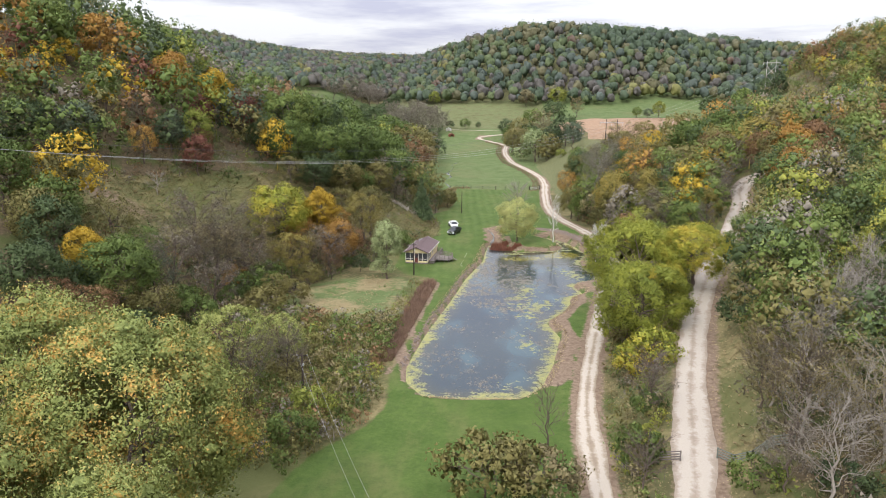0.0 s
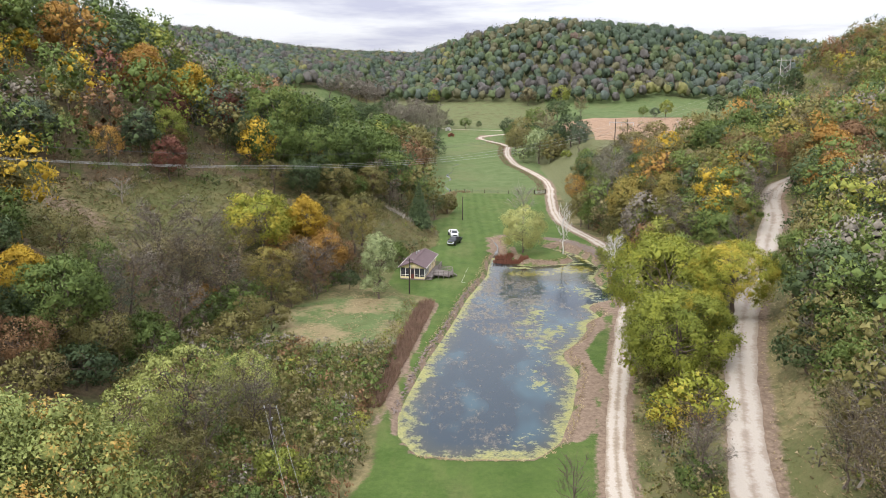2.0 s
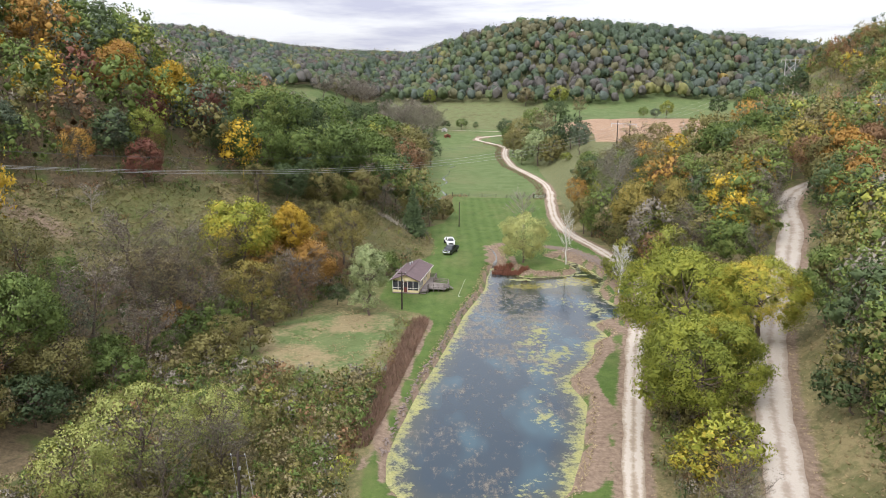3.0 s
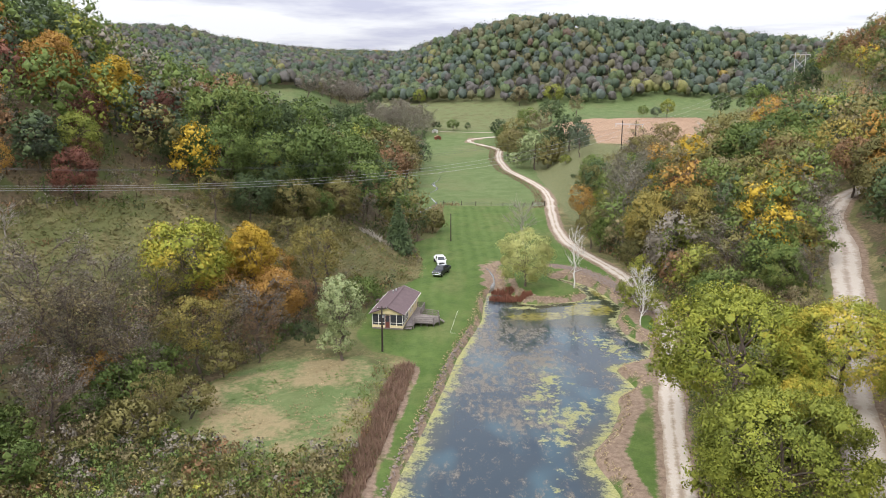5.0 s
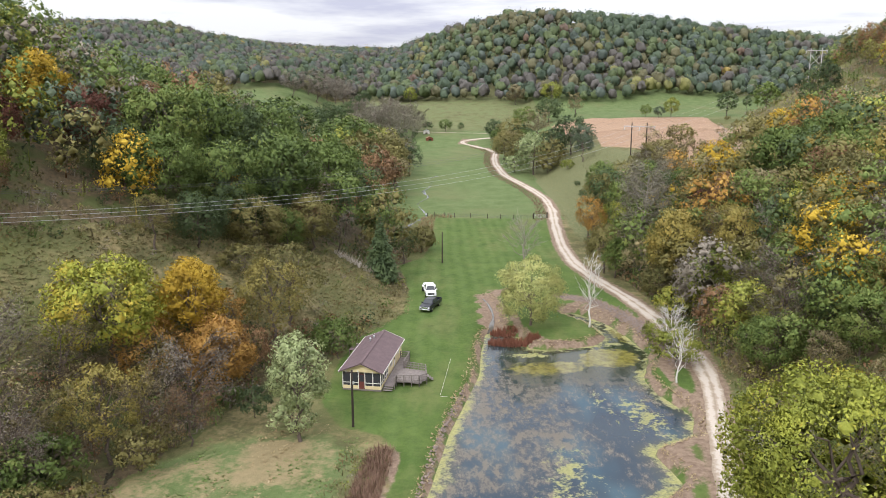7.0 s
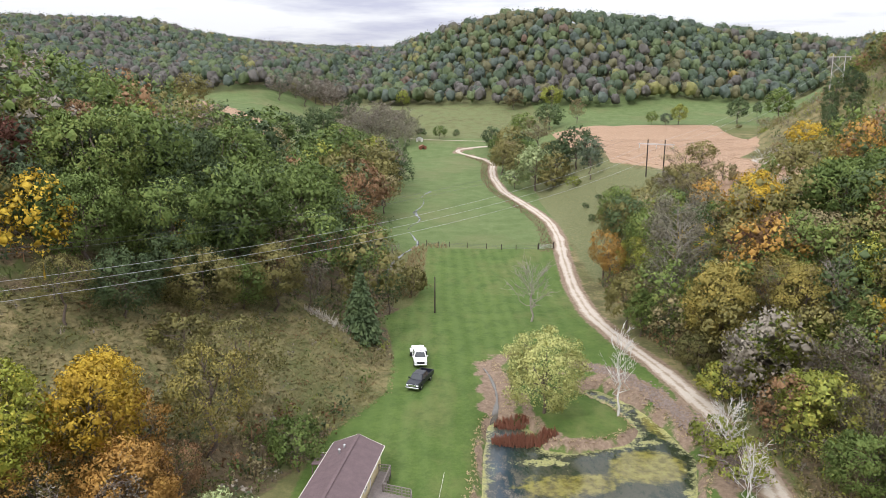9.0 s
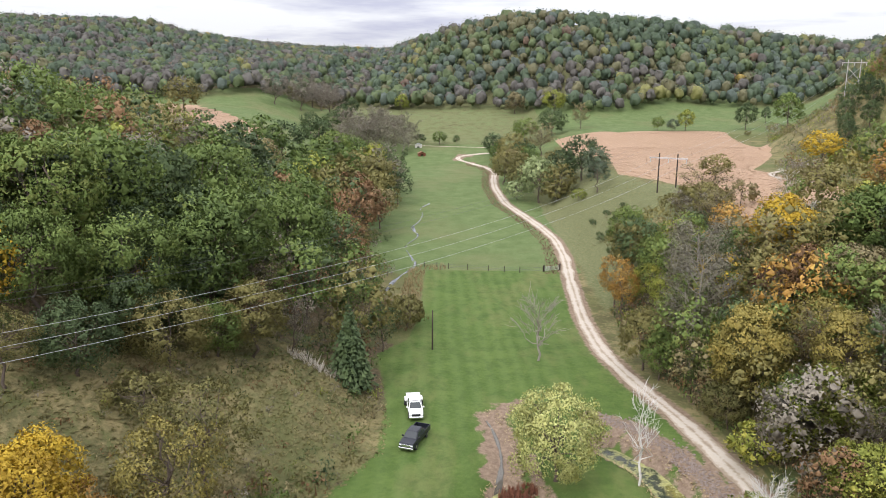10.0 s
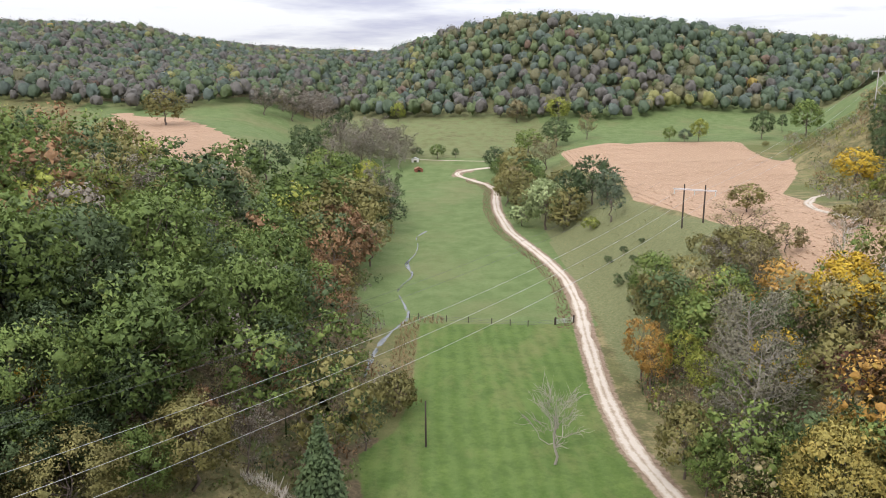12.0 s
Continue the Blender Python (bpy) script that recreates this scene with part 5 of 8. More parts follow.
plant("round_b", "silver", 40.8, 316.7, "broad silvery green autumn tree in a clump beside the lane", 1.34, wide=1.07)
plant("round_c", "deep", 55.5, 317.2, "broad dark green autumn tree in a clump beside the lane", 1.41, wide=0.99)
plant("round_c", "olive", 42.1, 407.5, "broad olive autumn tree in a clump beside the lane", 1.35, wide=1.02)
plant("open_b", "olive", 32.0, 353.3, "thin-crowned olive tree in a clump beside the lane", 1.27, wide=0.88)
plant("open_a", "blue", 54.6, 287.1, "thin-crowned grey-green tree in a clump beside the lane", 0.97, wide=0.98)
plant("round_c", "green", 54.7, 466.4, "broad green autumn tree in a clump beside the lane", 1.1, wide=1.2)
plant("round_c", "deep", 33.9, 425.3, "broad dark green autumn tree in a clump beside the lane", 1.04, wide=0.93)
plant("round_b", "green", 37.4, 162.8, "broad green autumn tree beside the gravel lane", 0.66, wide=0.88)
plant("round_c", "lime", 44.3, 193.9, "broad yellow-green autumn tree beside the gravel lane", 0.75, wide=0.8)
plant("fuzzy", "tan", 73.0, 201.8, "nearly bare tan tree at the edge of the corn", 0.99, bark=BARK_WHITE, wide=0.78)
plant("fuzzy", "tan", 61.0, 214.6, "nearly bare tan tree on the east slope", 1.34, wide=1.13)
plant("round_c", "olive", 79.0, 254.8, "broad olive autumn tree on the east slope", 0.62, wide=1.31)
plant("round_c", "green", 57.2, 131.0, "broad green autumn tree on the east slope", 0.77, wide=0.97)
plant("fuzzy", "grey", 50.3, 128.6, "nearly bare grey-brown tree on the east slope", 0.87, wide=1.05)
plant("bush", "lime", 46.8, 139.3, "low yellow-green shrub beside the gravel lane", 1.09, wide=0.78, name="shrub", category="shrub")
plant("bush", "tan", 69.0, 213.8, "low tan shrub on the east slope", 1.37, wide=0.91, name="shrub", category="shrub")
plant("round_c", "olive", 59.7, 211.1, "broad olive autumn tree on the east slope", 0.99, wide=1.11)
plant("open_a", "red", 55.8, 167.3, "thin-crowned dark red tree on the east slope", 0.8, wide=0.98)
plant("round_b", "ochre", 49.5, 153.9, "broad yellow-ochre autumn tree on the east slope", 0.83, wide=1.07)
plant("bush", "olive", 59.2, 229.5, "low olive shrub at the edge of the corn", 1.12, wide=0.89, name="shrub", category="shrub")
plant("round_c", "gold", 138.7, 315.0, "broad golden yellow autumn tree below the pylon hill", 1.04, wide=1.21)
plant("round_b", "olive", 36.0, 166.9, "broad olive autumn tree beside the gravel lane", 0.83, wide=0.92)
plant("round_c", "green", 48.3, 201.5, "broad green autumn tree beside the gravel lane", 0.9, wide=0.97)
plant("open_b", "orange", 39.3, 193.0, "thin-crowned orange tree beside the gravel lane", 1.06, wide=0.8)
plant("bush", "olive", 87.8, 227.5, "low olive shrub below the pylon hill", 1.06, wide=1.1, name="shrub", category="shrub")
plant("bush", "tan", 91.3, 225.8, "low tan shrub below the pylon hill", 1.26, wide=0.92, name="shrub", category="shrub")
plant("bare", "grey", 68.3, 183.9, "leafless white-barked tree on the east slope", 0.86, bark=BARK_WHITE, wide=0.75)
plant("open_b", "lime", 44.3, 184.5, "thin-crowned yellow-green tree beside the gravel lane", 0.94, wide=0.84)
plant("round_b", "lime", -14.5, 540.0, "broad yellow-green autumn tree at the foot of the far hill", 0.91, wide=1.03)
plant("round_b", "tan", 56.0, 533.0, "broad tan autumn tree on the far pasture", 1.12, wide=1.13)
plant("round_c", "lime", 79.3, 524.2, "broad yellow-green autumn tree on the far pasture", 1.22, wide=1.07)
plant("round_c", "deep", 69.5, 469.9, "broad dark green autumn tree on the far pasture", 1.35, wide=1.07)
plant("fuzzy", "tan", 86.0, 472.7, "nearly bare tan tree on the far pasture", 1.43, wide=1.02)
plant("round_b", "lime", 137.2, 452.9, "broad yellow-green autumn tree on the far pasture", 0.91, wide=1.02)
plant("round_c", "green", 123.2, 454.4, "broad green autumn tree on the far pasture", 0.65, wide=0.93)
plant("round_c", "blue", 129.5, 450.2, "broad grey-green autumn tree on the far pasture", 0.59, wide=1.01)
plant("round_b", "deep", 172.8, 462.1, "broad dark green autumn tree on the far pasture", 1.16, wide=1.05)
plant("tall_a", "deep", 195.5, 489.0, "tall narrow dark green tree on the far pasture", 0.77, wide=0.94)
plant("round_b", "green", 200.7, 472.3, "broad green autumn tree on the far pasture", 1.57, wide=1.06)
plant("round_c", "green", 8.1, 452.8, "broad green autumn tree at the head of the pasture", 0.64, wide=1.08)
plant("bush", "deep", -2.3, 458.2, "low dark green shrub at the head of the pasture", 1.13, wide=1.03, name="shrub", category="shrub")
plant("round_b", "deep", 16.8, 453.9, "broad dark green autumn tree at the head of the pasture", 0.4, wide=0.95)
plant("bush", "olive", 163.3, 435.6, "low olive shrub on the far pasture", 0.65, name="shrub", category="shrub")
plant("round_b", "gold", 67.7, 137.9, "broad golden yellow autumn tree on the east slope", 0.88, wide=1.2)
plant("round_b", "gold", 63.6, 183.0, "broad golden yellow autumn tree on the east slope", 0.96, wide=1.07)
plant("round_c", "green", 70.2, 165.4, "broad green autumn tree on the east slope", 1.24, wide=0.98)
plant("round_b", "orange", 72.5, 101.1, "broad orange autumn tree on the east slope", 1.06, wide=0.97)
plant("round_c", "rust", 87.5, 148.1, "broad rust-brown autumn tree on the east slope", 0.8, wide=1.1)
plant("round_a", "deep", 80.7, 96.6, "broad dark green autumn tree on the east slope", 1.0, wide=1.02)
plant("round_b", "gold", 66.5, 130.2, "broad golden yellow autumn tree on the east slope", 0.86, wide=0.97)
plant("round_c", "green", 78.3, 174.6, "broad green autumn tree on the east slope", 0.91, wide=0.93)
plant("fuzzy", "tan", 51.5, 143.3, "nearly bare tan tree on the east slope", 1.33, wide=0.9)
plant("open_a", "tan", 50.9, 158.3, "thin-crowned tan tree on the east slope", 0.89, wide=0.8)
plant("round_b", "green", 51.2, 99.7, "broad green autumn tree on the east slope", 0.74, wide=0.98)
plant("fuzzy", "grey", 51.3, 119.6, "nearly bare grey-brown tree on the east slope", 1.25, wide=1.24)
plant("round_c", "green", 44.8, 108.9, "broad green autumn tree on the east slope", 0.73, wide=1.02)
plant("fuzzy", "grey", 57.3, 114.2, "nearly bare grey-brown tree on the east slope", 1.1, wide=1.15)
plant("open_b", "tan", 46.9, 99.3, "thin-crowned tan tree on the east slope", 0.76, wide=0.93)
plant("open_a", "tan", 45.9, 83.2, "thin-crowned tan tree on the east slope", 0.61, wide=1.15)
plant("round_c", "olive", 46.0, 212.7, "broad olive autumn tree beside the gravel lane", 1.05, wide=0.87)
plant("round_c", "lime", 46.6, 138.3, "broad yellow-green autumn tree beside the gravel lane", 0.68, wide=1.13)
plant("bush", "lime", 35.5, 123.1, "low yellow-green shrub beside the gravel lane", 1.01, wide=1.11, name="shrub", category="shrub")
plant("round_c", "olive", 87.7, 180.4, "broad olive autumn tree on the east slope", 0.8, wide=1.07)
plant("round_c", "olive", 73.3, 146.5, "broad olive autumn tree beside the upper gravel road", 0.95, wide=0.93)
plant("fuzzy", "pale", 66.2, 127.2, "nearly bare pale grey-tan tree beside the upper gravel road", 1.13, wide=0.81)
plant("fuzzy", "grey", 59.8, 109.3, "nearly bare grey-brown tree beside the upper gravel road", 1.05, wide=0.86)
plant("fuzzy", "grey", 52.8, 95.0, "nearly bare grey-brown tree beside the upper gravel road", 0.77, wide=0.79)
plant("round_b", "ochre", 56.7, 106.4, "broad yellow-ochre autumn tree on the east slope", 0.67, wide=0.92)
plant("round_c", "ochre", 91.8, 192.8, "broad yellow-ochre autumn tree on the east slope", 1.0, wide=1.05)
plant("round_c", "tan", 92.8, 166.5, "broad tan autumn tree beside the upper gravel road", 1.03, wide=0.98)
plant("round_c", "green", 66.7, 143.0, "broad green autumn tree on the east slope", 0.85, wide=0.93)
plant("round_c", "tan", 62.3, 155.5, "broad tan autumn tree on the east slope", 0.97, wide=0.98)
plant("round_c", "lime", 69.1, 135.6, "broad yellow-green autumn tree beside the upper gravel road", 0.75, wide=0.87)
plant("round_b", "green", 77.0, 155.1, "broad green autumn tree beside the upper gravel road", 0.92, wide=1.07)
plant("fuzzy", "pale", 63.8, 119.4, "nearly bare pale grey-tan tree beside the upper gravel road", 0.98, wide=0.89)
plant("round_c", "olive", 62.0, 123.9, "broad olive autumn tree on the east slope", 0.74, wide=0.93)
plant("round_b", "green", 48.3, 61.0, "broad green autumn tree beside the upper gravel road", 0.85, wide=0.95)
plant("bare", "grey", 45.9, 52.5, "leafless pale-barked tree beside the upper gravel road", 0.79, bark=BARK_PALE, wide=0.75)
plant("round_c", "deep", 53.4, 57.7, "broad dark green autumn tree beside the upper gravel road", 0.68, wide=0.88)
plant("bush", "deep", 39.9, 38.2, "low dark green shrub beside the upper gravel road", 1.24, wide=1.07, name="shrub", category="shrub")
plant("bush", "green", 44.1, 38.5, "low green shrub beside the upper gravel road", 1.09, wide=0.84, name="shrub", category="shrub")
plant("bush", "oak", 25.2, 37.0, "low yellow-green shrub between the two gravel roads", 1.24, wide=1.07, name="shrub", category="shrub")
plant("bare_wide", "grey", 24.2, 26.8, "leafless grey-brown tree between the two gravel roads", 0.67, wide=0.9)
plant("bush", "olive", 26.3, 49.1, "low olive shrub between the two gravel roads", 0.91, wide=0.91, name="shrub", category="shrub")
plant("round_c", "deep", 53.5, 112.1, "broad dark green autumn tree on the east slope", 0.76, wide=0.99)
plant("round_c", "lime", 50.4, 137.0, "broad yellow-green autumn tree on the east slope", 0.75, wide=1.17)
plant("bush", "lime", 41.6, 136.8, "low yellow-green shrub beside the gravel lane", 1.33, wide=1.03, name="shrub", category="shrub")
plant("bare", "grey", 40.9, 17.5, "leafless pale-barked tree beside the upper gravel road", 1.44, bark=BARK_PALE, wide=0.83)
plant("bare", "grey", 53.7, 36.1, "leafless pale-barked tree beside the upper gravel road", 1.22, bark=BARK_PALE, wide=0.87)
plant("fuzzy", "tan", 32.9, 7.0, "nearly bare tan tree beside the upper gravel road", 1.22, wide=0.92)
plant("fuzzy", "tan", 34.9, 0.8, "nearly bare tan tree beside the upper gravel road", 1.12, bark=BARK_PALE, wide=0.75)
plant("fuzzy", "tan", 33.1, 16.4, "nearly bare tan tree beside the upper gravel road", 1.0, wide=0.82)
plant("bush", "green", 28.0, 3.5, "low green shrub beside the upper gravel road", 0.94, wide=0.94, name="shrub", category="shrub")
plant("fuzzy", "grey", 29.4, 0.5, "nearly bare grey-brown tree beside the upper gravel road", 0.76, wide=1.03)
plant("fuzzy", "grey", 22.8, 21.5, "nearly bare grey-brown tree between the two gravel roads", 0.8, wide=0.9)
plant("bush", "green", 19.4, 12.6, "low green shrub between the two gravel roads", 1.19, wide=0.76, name="shrub", category="shrub")
plant("bare_wide", "grey", 18.9, 7.6, "leafless grey-brown tree between the two gravel roads", 0.71, wide=0.9)
plant("snag", "grey", 10.7, 18.0, "leafless grey-brown tree on the lawn by the pond", 0.75, wide=1.11)
plant("bush", "olive", 3.1, 7.5, "low olive shrub at the lawn edge by the lane", 1.67, wide=0.96, name="shrub", category="shrub")
plant("bush", "tan", 9.1, 7.1, "low tan shrub at the lawn edge by the lane", 1.39, wide=0.95, name="shrub", category="shrub")
plant("bush", "oak", 26.6, 34.7, "low yellow-green shrub between the two gravel roads", 1.22, wide=1.14, name="shrub", category="shrub")
plant("bush", "lime", 20.9, 15.5, "low yellow-green shrub beside the upper gravel road", 0.66, wide=0.92, name="shrub", category="shrub")
plant("bush", "green", 22.8, 21.6, "low green shrub beside the upper gravel road", 0.68, wide=1.11, name="shrub", category="shrub")
plant("bush", "deep", 32.7, -2.7, "low dark green shrub beside the upper gravel road", 0.85, wide=0.94, name="shrub", category="shrub")
plant("oak_big", "oak", 28.1, 47.9, "broad yellow-green autumn tree between the two gravel roads", 0.94, wide=1.01)
plant("bush", "oak", 26.0, 53.4, "low yellow-green shrub between the two gravel roads", 1.4, wide=0.84, name="shrub", category="shrub")
plant("round_a", "green", -52.6, 54.5, "broad green autumn tree at the foot of the west slope", 1.12, wide=1.03)
plant("open_b", "rust", -52.9, 45.0, "thin-crowned rust-brown tree at the foot of the west slope", 0.9, wide=1.18)
plant("bush", "olive", -50.5, 42.6, "low olive shrub at the foot of the west slope", 1.42, wide=1.07, name="shrub", category="shrub")
plant("bush", "deep", -48.2, 48.9, "low dark green shrub at the foot of the west slope", 1.24, wide=1.01, name="shrub", category="shrub")
plant("open_b", "olive", -46.3, 53.1, "thin-crowned olive tree at the foot of the west slope", 0.94, wide=1.14)
plant("round_c", "deep", -57.2, 50.4, "broad dark green autumn tree at the foot of the west slope", 0.68, wide=0.88)
plant("bush", "green", -42.1, 57.5, "low green shrub at the foot of the west slope", 1.42, wide=1.06, name="shrub", category="shrub")
plant("round_b", "rust", 59.1, 162.5, "broad rust-brown autumn tree on the east slope", 0.85, wide=1.03)
plant("round_b", "ochre", 53.1, 147.9, "broad yellow-ochre autumn tree on the east slope", 0.89)
plant("round_b", "ochre", 46.2, 146.3, "broad yellow-ochre autumn tree on the east slope", 0.9, wide=0.97)
plant("round_c", "green", 45.3, 159.2, "broad green autumn tree beside the gravel lane", 0.79, wide=0.78)
plant("round_c", "green", 47.8, 140.4, "broad green autumn tree on the east slope", 0.73, wide=1.04)
plant("round_c", "olive", 41.4, 146.2, "broad olive autumn tree beside the gravel lane", 0.61, wide=0.97)
plant("round_c", "green", 56.9, 185.4, "broad green autumn tree beside the gravel lane", 0.91, wide=0.93)
plant("oak_big", "oak", 33.8, 55.3, "broad yellow-green autumn tree between the two gravel roads", 0.54, wide=0.82)
plant("bush", "silver", 34.2, 322.0, "low silvery green shrub in a clump beside the lane", 1.7, wide=1.12, name="shrub", category="shrub")
plant("bush", "olive", 45.8, 309.3, "low olive shrub in a clump beside the lane", 1.7, wide=1.06, name="shrub", category="shrub")
plant("round_c", "olive", 33.4, 359.5, "broad olive autumn tree in a clump beside the lane", 1.13, wide=0.93)
plant("round_c", "deep", 45.3, 403.7, "broad dark green autumn tree in a clump beside the lane", 1.07, wide=1.13)
plant("round_c", "blue", 58.3, 308.2, "broad grey-green autumn tree in a clump beside the lane", 0.93, wide=0.93)
plant("fuzzy", "tan", 56.6, 422.6, "nearly bare tan tree in a clump beside the lane", 1.57, wide=1.22)
plant("round_c", "green", 34.8, 409.1, "broad green autumn tree in a clump beside the lane", 0.89, wide=0.93)
plant("bush", "lime", 50.1, 292.3, "low yellow-green shrub on the pasture bank", 0.95, name="shrub", category="shrub")
plant("fuzzy", "grey", 56.7, 208.5, "nearly bare grey-brown tree at the edge of the corn", 1.19, wide=1.05)
plant("fuzzy", "tan", 58.3, 200.7, "nearly bare tan tree at the edge of the corn", 1.29, wide=1.09)
plant("maple_big", "maple", -26, -4, "tall spreading maple turning from green to orange above the lawn", 1.17, wide=1.02)
plant("maple_big", "maple", -37, 3, "tall maple turning from green to orange above the lawn", 1.16)
plant("maple_big", "maple", -34, -17, "tall maple turning from green to orange above the lawn", 1.1)
plant("maple_big", "maple", -22, -19, "tall maple turning from green to orange above the lawn", 0.9)
plant("open_a", "poplar", -29.2, 33.5, "yellow-green half-bare poplar beside the utility pole", 1.12)
plant("open_a", "poplar", -24.6, 41.5, "small yellow-green half-bare poplar beside the utility pole", 0.78)
plant("open_b", "poplar", -32.5, 28.5, "yellow-green half-bare poplar beside the utility pole", 1.1)
plant("fuzzy", "pale", -26.0, 31.0, "nearly bare grey tree among the poplars", 1.05)
plant("fuzzy", "pale", -22.5, 36.5, "nearly bare grey tree among the poplars", 0.85)
plant("open_b", "olive", -25.5, 23.5, "thin-crowned olive tree beside the maple", 0.8)
plant("bush", "lime", -16.9, 25.5, "yellow-green sapling beside the lawn", 1.0, name="shrub", category="shrub")
plant("bush", "green", -18.0, 18.5, "low green shrub beside the lawn", 1.0, name="shrub", category="shrub")
plant("fuzzy", "grey", 36, 12, "nearly bare pale-barked tree above the upper gravel road", 1.3, bark=BARK_PALE)
plant("bare", "grey", 40, 20, "nearly bare pale-barked tree above the upper gravel road", 1.2, bark=BARK_PALE)
plant("fuzzy", "tan", 33, 6, "nearly bare pale-barked tree above the upper gravel road", 1.1, bark=BARK_PALE)
plant("fuzzy", "grey", 46, 22, "nearly bare pale-barked tree above the upper gravel road", 1.3, bark=BARK_PALE)
plant("fuzzy", "tan", 38, 2, "nearly bare pale-barked tree above the upper gravel road", 1.25, bark=BARK_PALE)
plant("bare", "grey", 44, 8, "nearly bare pale-barked tree above the upper gravel road", 1.4, bark=BARK_PALE)
plant("fuzzy", "grey", 52, 30, "nearly bare pale-barked tree above the upper gravel road", 1.3, bark=BARK_PALE)
plant("fuzzy", "tan", 34, 16, "nearly bare pale-barked tree above the upper gravel road", 1.0, bark=BARK_PALE)
plant("fuzzy", "grey", 31, -4, "nearly bare pale-barked tree above the upper gravel road", 1.1, bark=BARK_PALE)
plant("fuzzy", "tan", 50, 14, "nearly bare pale-barked tree above the upper gravel road", 1.3, bark=BARK_PALE)
plant("oak_big", "oak", 32.5, 69, "large spreading oak turning yellow between the gravel roads", 1.18)
plant("oak_big", "oak", 39.8, 61.5, "spreading oak turning yellow between the gravel roads", 0.8)
plant("bare_wide", "grey", -64.1, 101.3, "fallen pale dead tree on the rough meadow slope", 0.6, bark=BARK_PALE)
plant("snag", "grey", 33.0, 109.3, "leafless white-barked tree at the pond edge", 0.8, bark=BARK_WHITE)

plant("round_c", "rust", -17, 262, "broad rust-brown tree at the edge of the pasture", 1.4)
plant("round_a", "olive", -24, 268, "broad olive-brown tree at the edge of the pasture", 1.55)
plant("round_b", "olive", -13, 286, "broad olive-brown tree at the edge of the pasture", 1.2)
plant("open_a", "tan", -12, 273, "thin-crowned tan tree at the edge of the pasture", 1.15)
plant("open_a", "deep", -8.5, 312, "thin-crowned dark green tree on the creek bank", 1.1)
plant("round_a", "olive", -16, 322, "broad olive-brown tree at the edge of the pasture", 1.3)
plant("fuzzy", "grey", -10, 330, "nearly bare grey-brown tree on the creek bank", 1.3)
plant("open_a", "rust", -20, 232, "thin-crowned rust-brown tree at the edge of the pasture", 1.1)
plant("round_b", "olive", -25, 300, "broad olive-brown tree at the edge of the pasture", 1.4)
plant("round_c", "green", -28, 350, "broad green tree at the edge of the pasture", 1.3)
plant("round_c", "green", -37, 372, "broad green tree at the edge of the pasture", 1.4)
plant("round_a", "deep", -47, 395, "broad dark green tree at the edge of the pasture", 1.35)
plant("round_c", "lime", -22, 392, "broad yellow-green tree at the edge of the pasture", 1.05)
for gx, gy in ((-60, 455), (-56, 472), (-52, 489), (-48, 505), (-45, 523)):
    plant("round_c", "deep", gx, gy, "dark green tree in the hedge below the far hill", 1.05, wide=0.9)
for gx, gy in ((-42, 442), (-36, 456), (-30, 446), (-24, 438), (-18, 434), (-10, 432), (-20, 460), (-33, 470), (-13, 468), (-8, 446), (-40, 484), (-27, 488)):
    plant("fuzzy", "pale", gx, gy, "bare pale grey tree in the hedge beside the creek", 1.35, bark=BARK_PALE, wide=1.35)
for gx, gy in ((-76, 530), (-74, 560), (-66, 545), (-84, 545), (-58, 522), (-70, 575), (-90, 520)):
    plant("fuzzy", "grey", gx, gy, "bare grey tree at the mouth of the side valley", 1.7, wide=1.4)
for gx, gy, k in ((158, 338, 0.8), (164, 346, 0.9), (154, 329, 0.7), (168, 338, 0.9), (150, 320, 0.75), (160, 325, 0.8), (172, 350, 0.8)):
    plant("round_b", "deep", gx, gy, "dark green cedar on the pylon hill", k, wide=0.9, group="cedars on the pylon hill")
for gx, gy, tone in ((121, 268, "lime"), (127, 276, "ochre"), (117, 258, "olive"), (133, 285, "olive"), (124, 262, "tan"), (131, 272, "lime"), (112, 245, "ochre"), (118, 248, "olive")):
    plant("bush", tone, gx, gy, "rounded autumn shrub below the pylon hill", 1.5, name="shrub", category="shrub")
plant("round_b", "olive", 70, 140, "broad olive tree beside the upper gravel road", 1.0)
plant("round_c", "rust", 73.5, 151, "broad rust-brown tree beside the upper gravel road", 1.0)
plant("round_b", "green", 78, 164, "broad green tree beside the upper gravel road", 1.15)
plant("open_a", "rust", 80, 136, "thin-crowned rust-brown tree beside the upper gravel road", 1.1)
plant("round_b", "orange", 84, 128, "broad orange-brown tree beside the upper gravel road", 1.15)
plant("round_b", "rust", 92, 133, "broad rust-brown tree near the grey barn", 1.1)

plant("round_a", "green", -69, 67, "broad green tree at the foot of the west slope", 1.0)
plant("round_c", "olive", -74, 75, "broad olive tree at the foot of the west slope", 1.1)
plant("round_b", "deep", -65, 59, "broad dark green tree at the foot of the west slope", 0.95)
plant("open_a", "olive", -61, 72, "thin-crowned olive tree at the foot of the west slope", 1.0)
plant("round_c", "deep", -62, 46, "broad dark green tree at the foot of the west slope", 0.9)
plant("round_b", "green", -78, 68, "broad green tree at the foot of the west slope", 1.1)
plant("open_a", "green", -55, 71, "thin-crowned green tree at the foot of the west slope", 0.8)

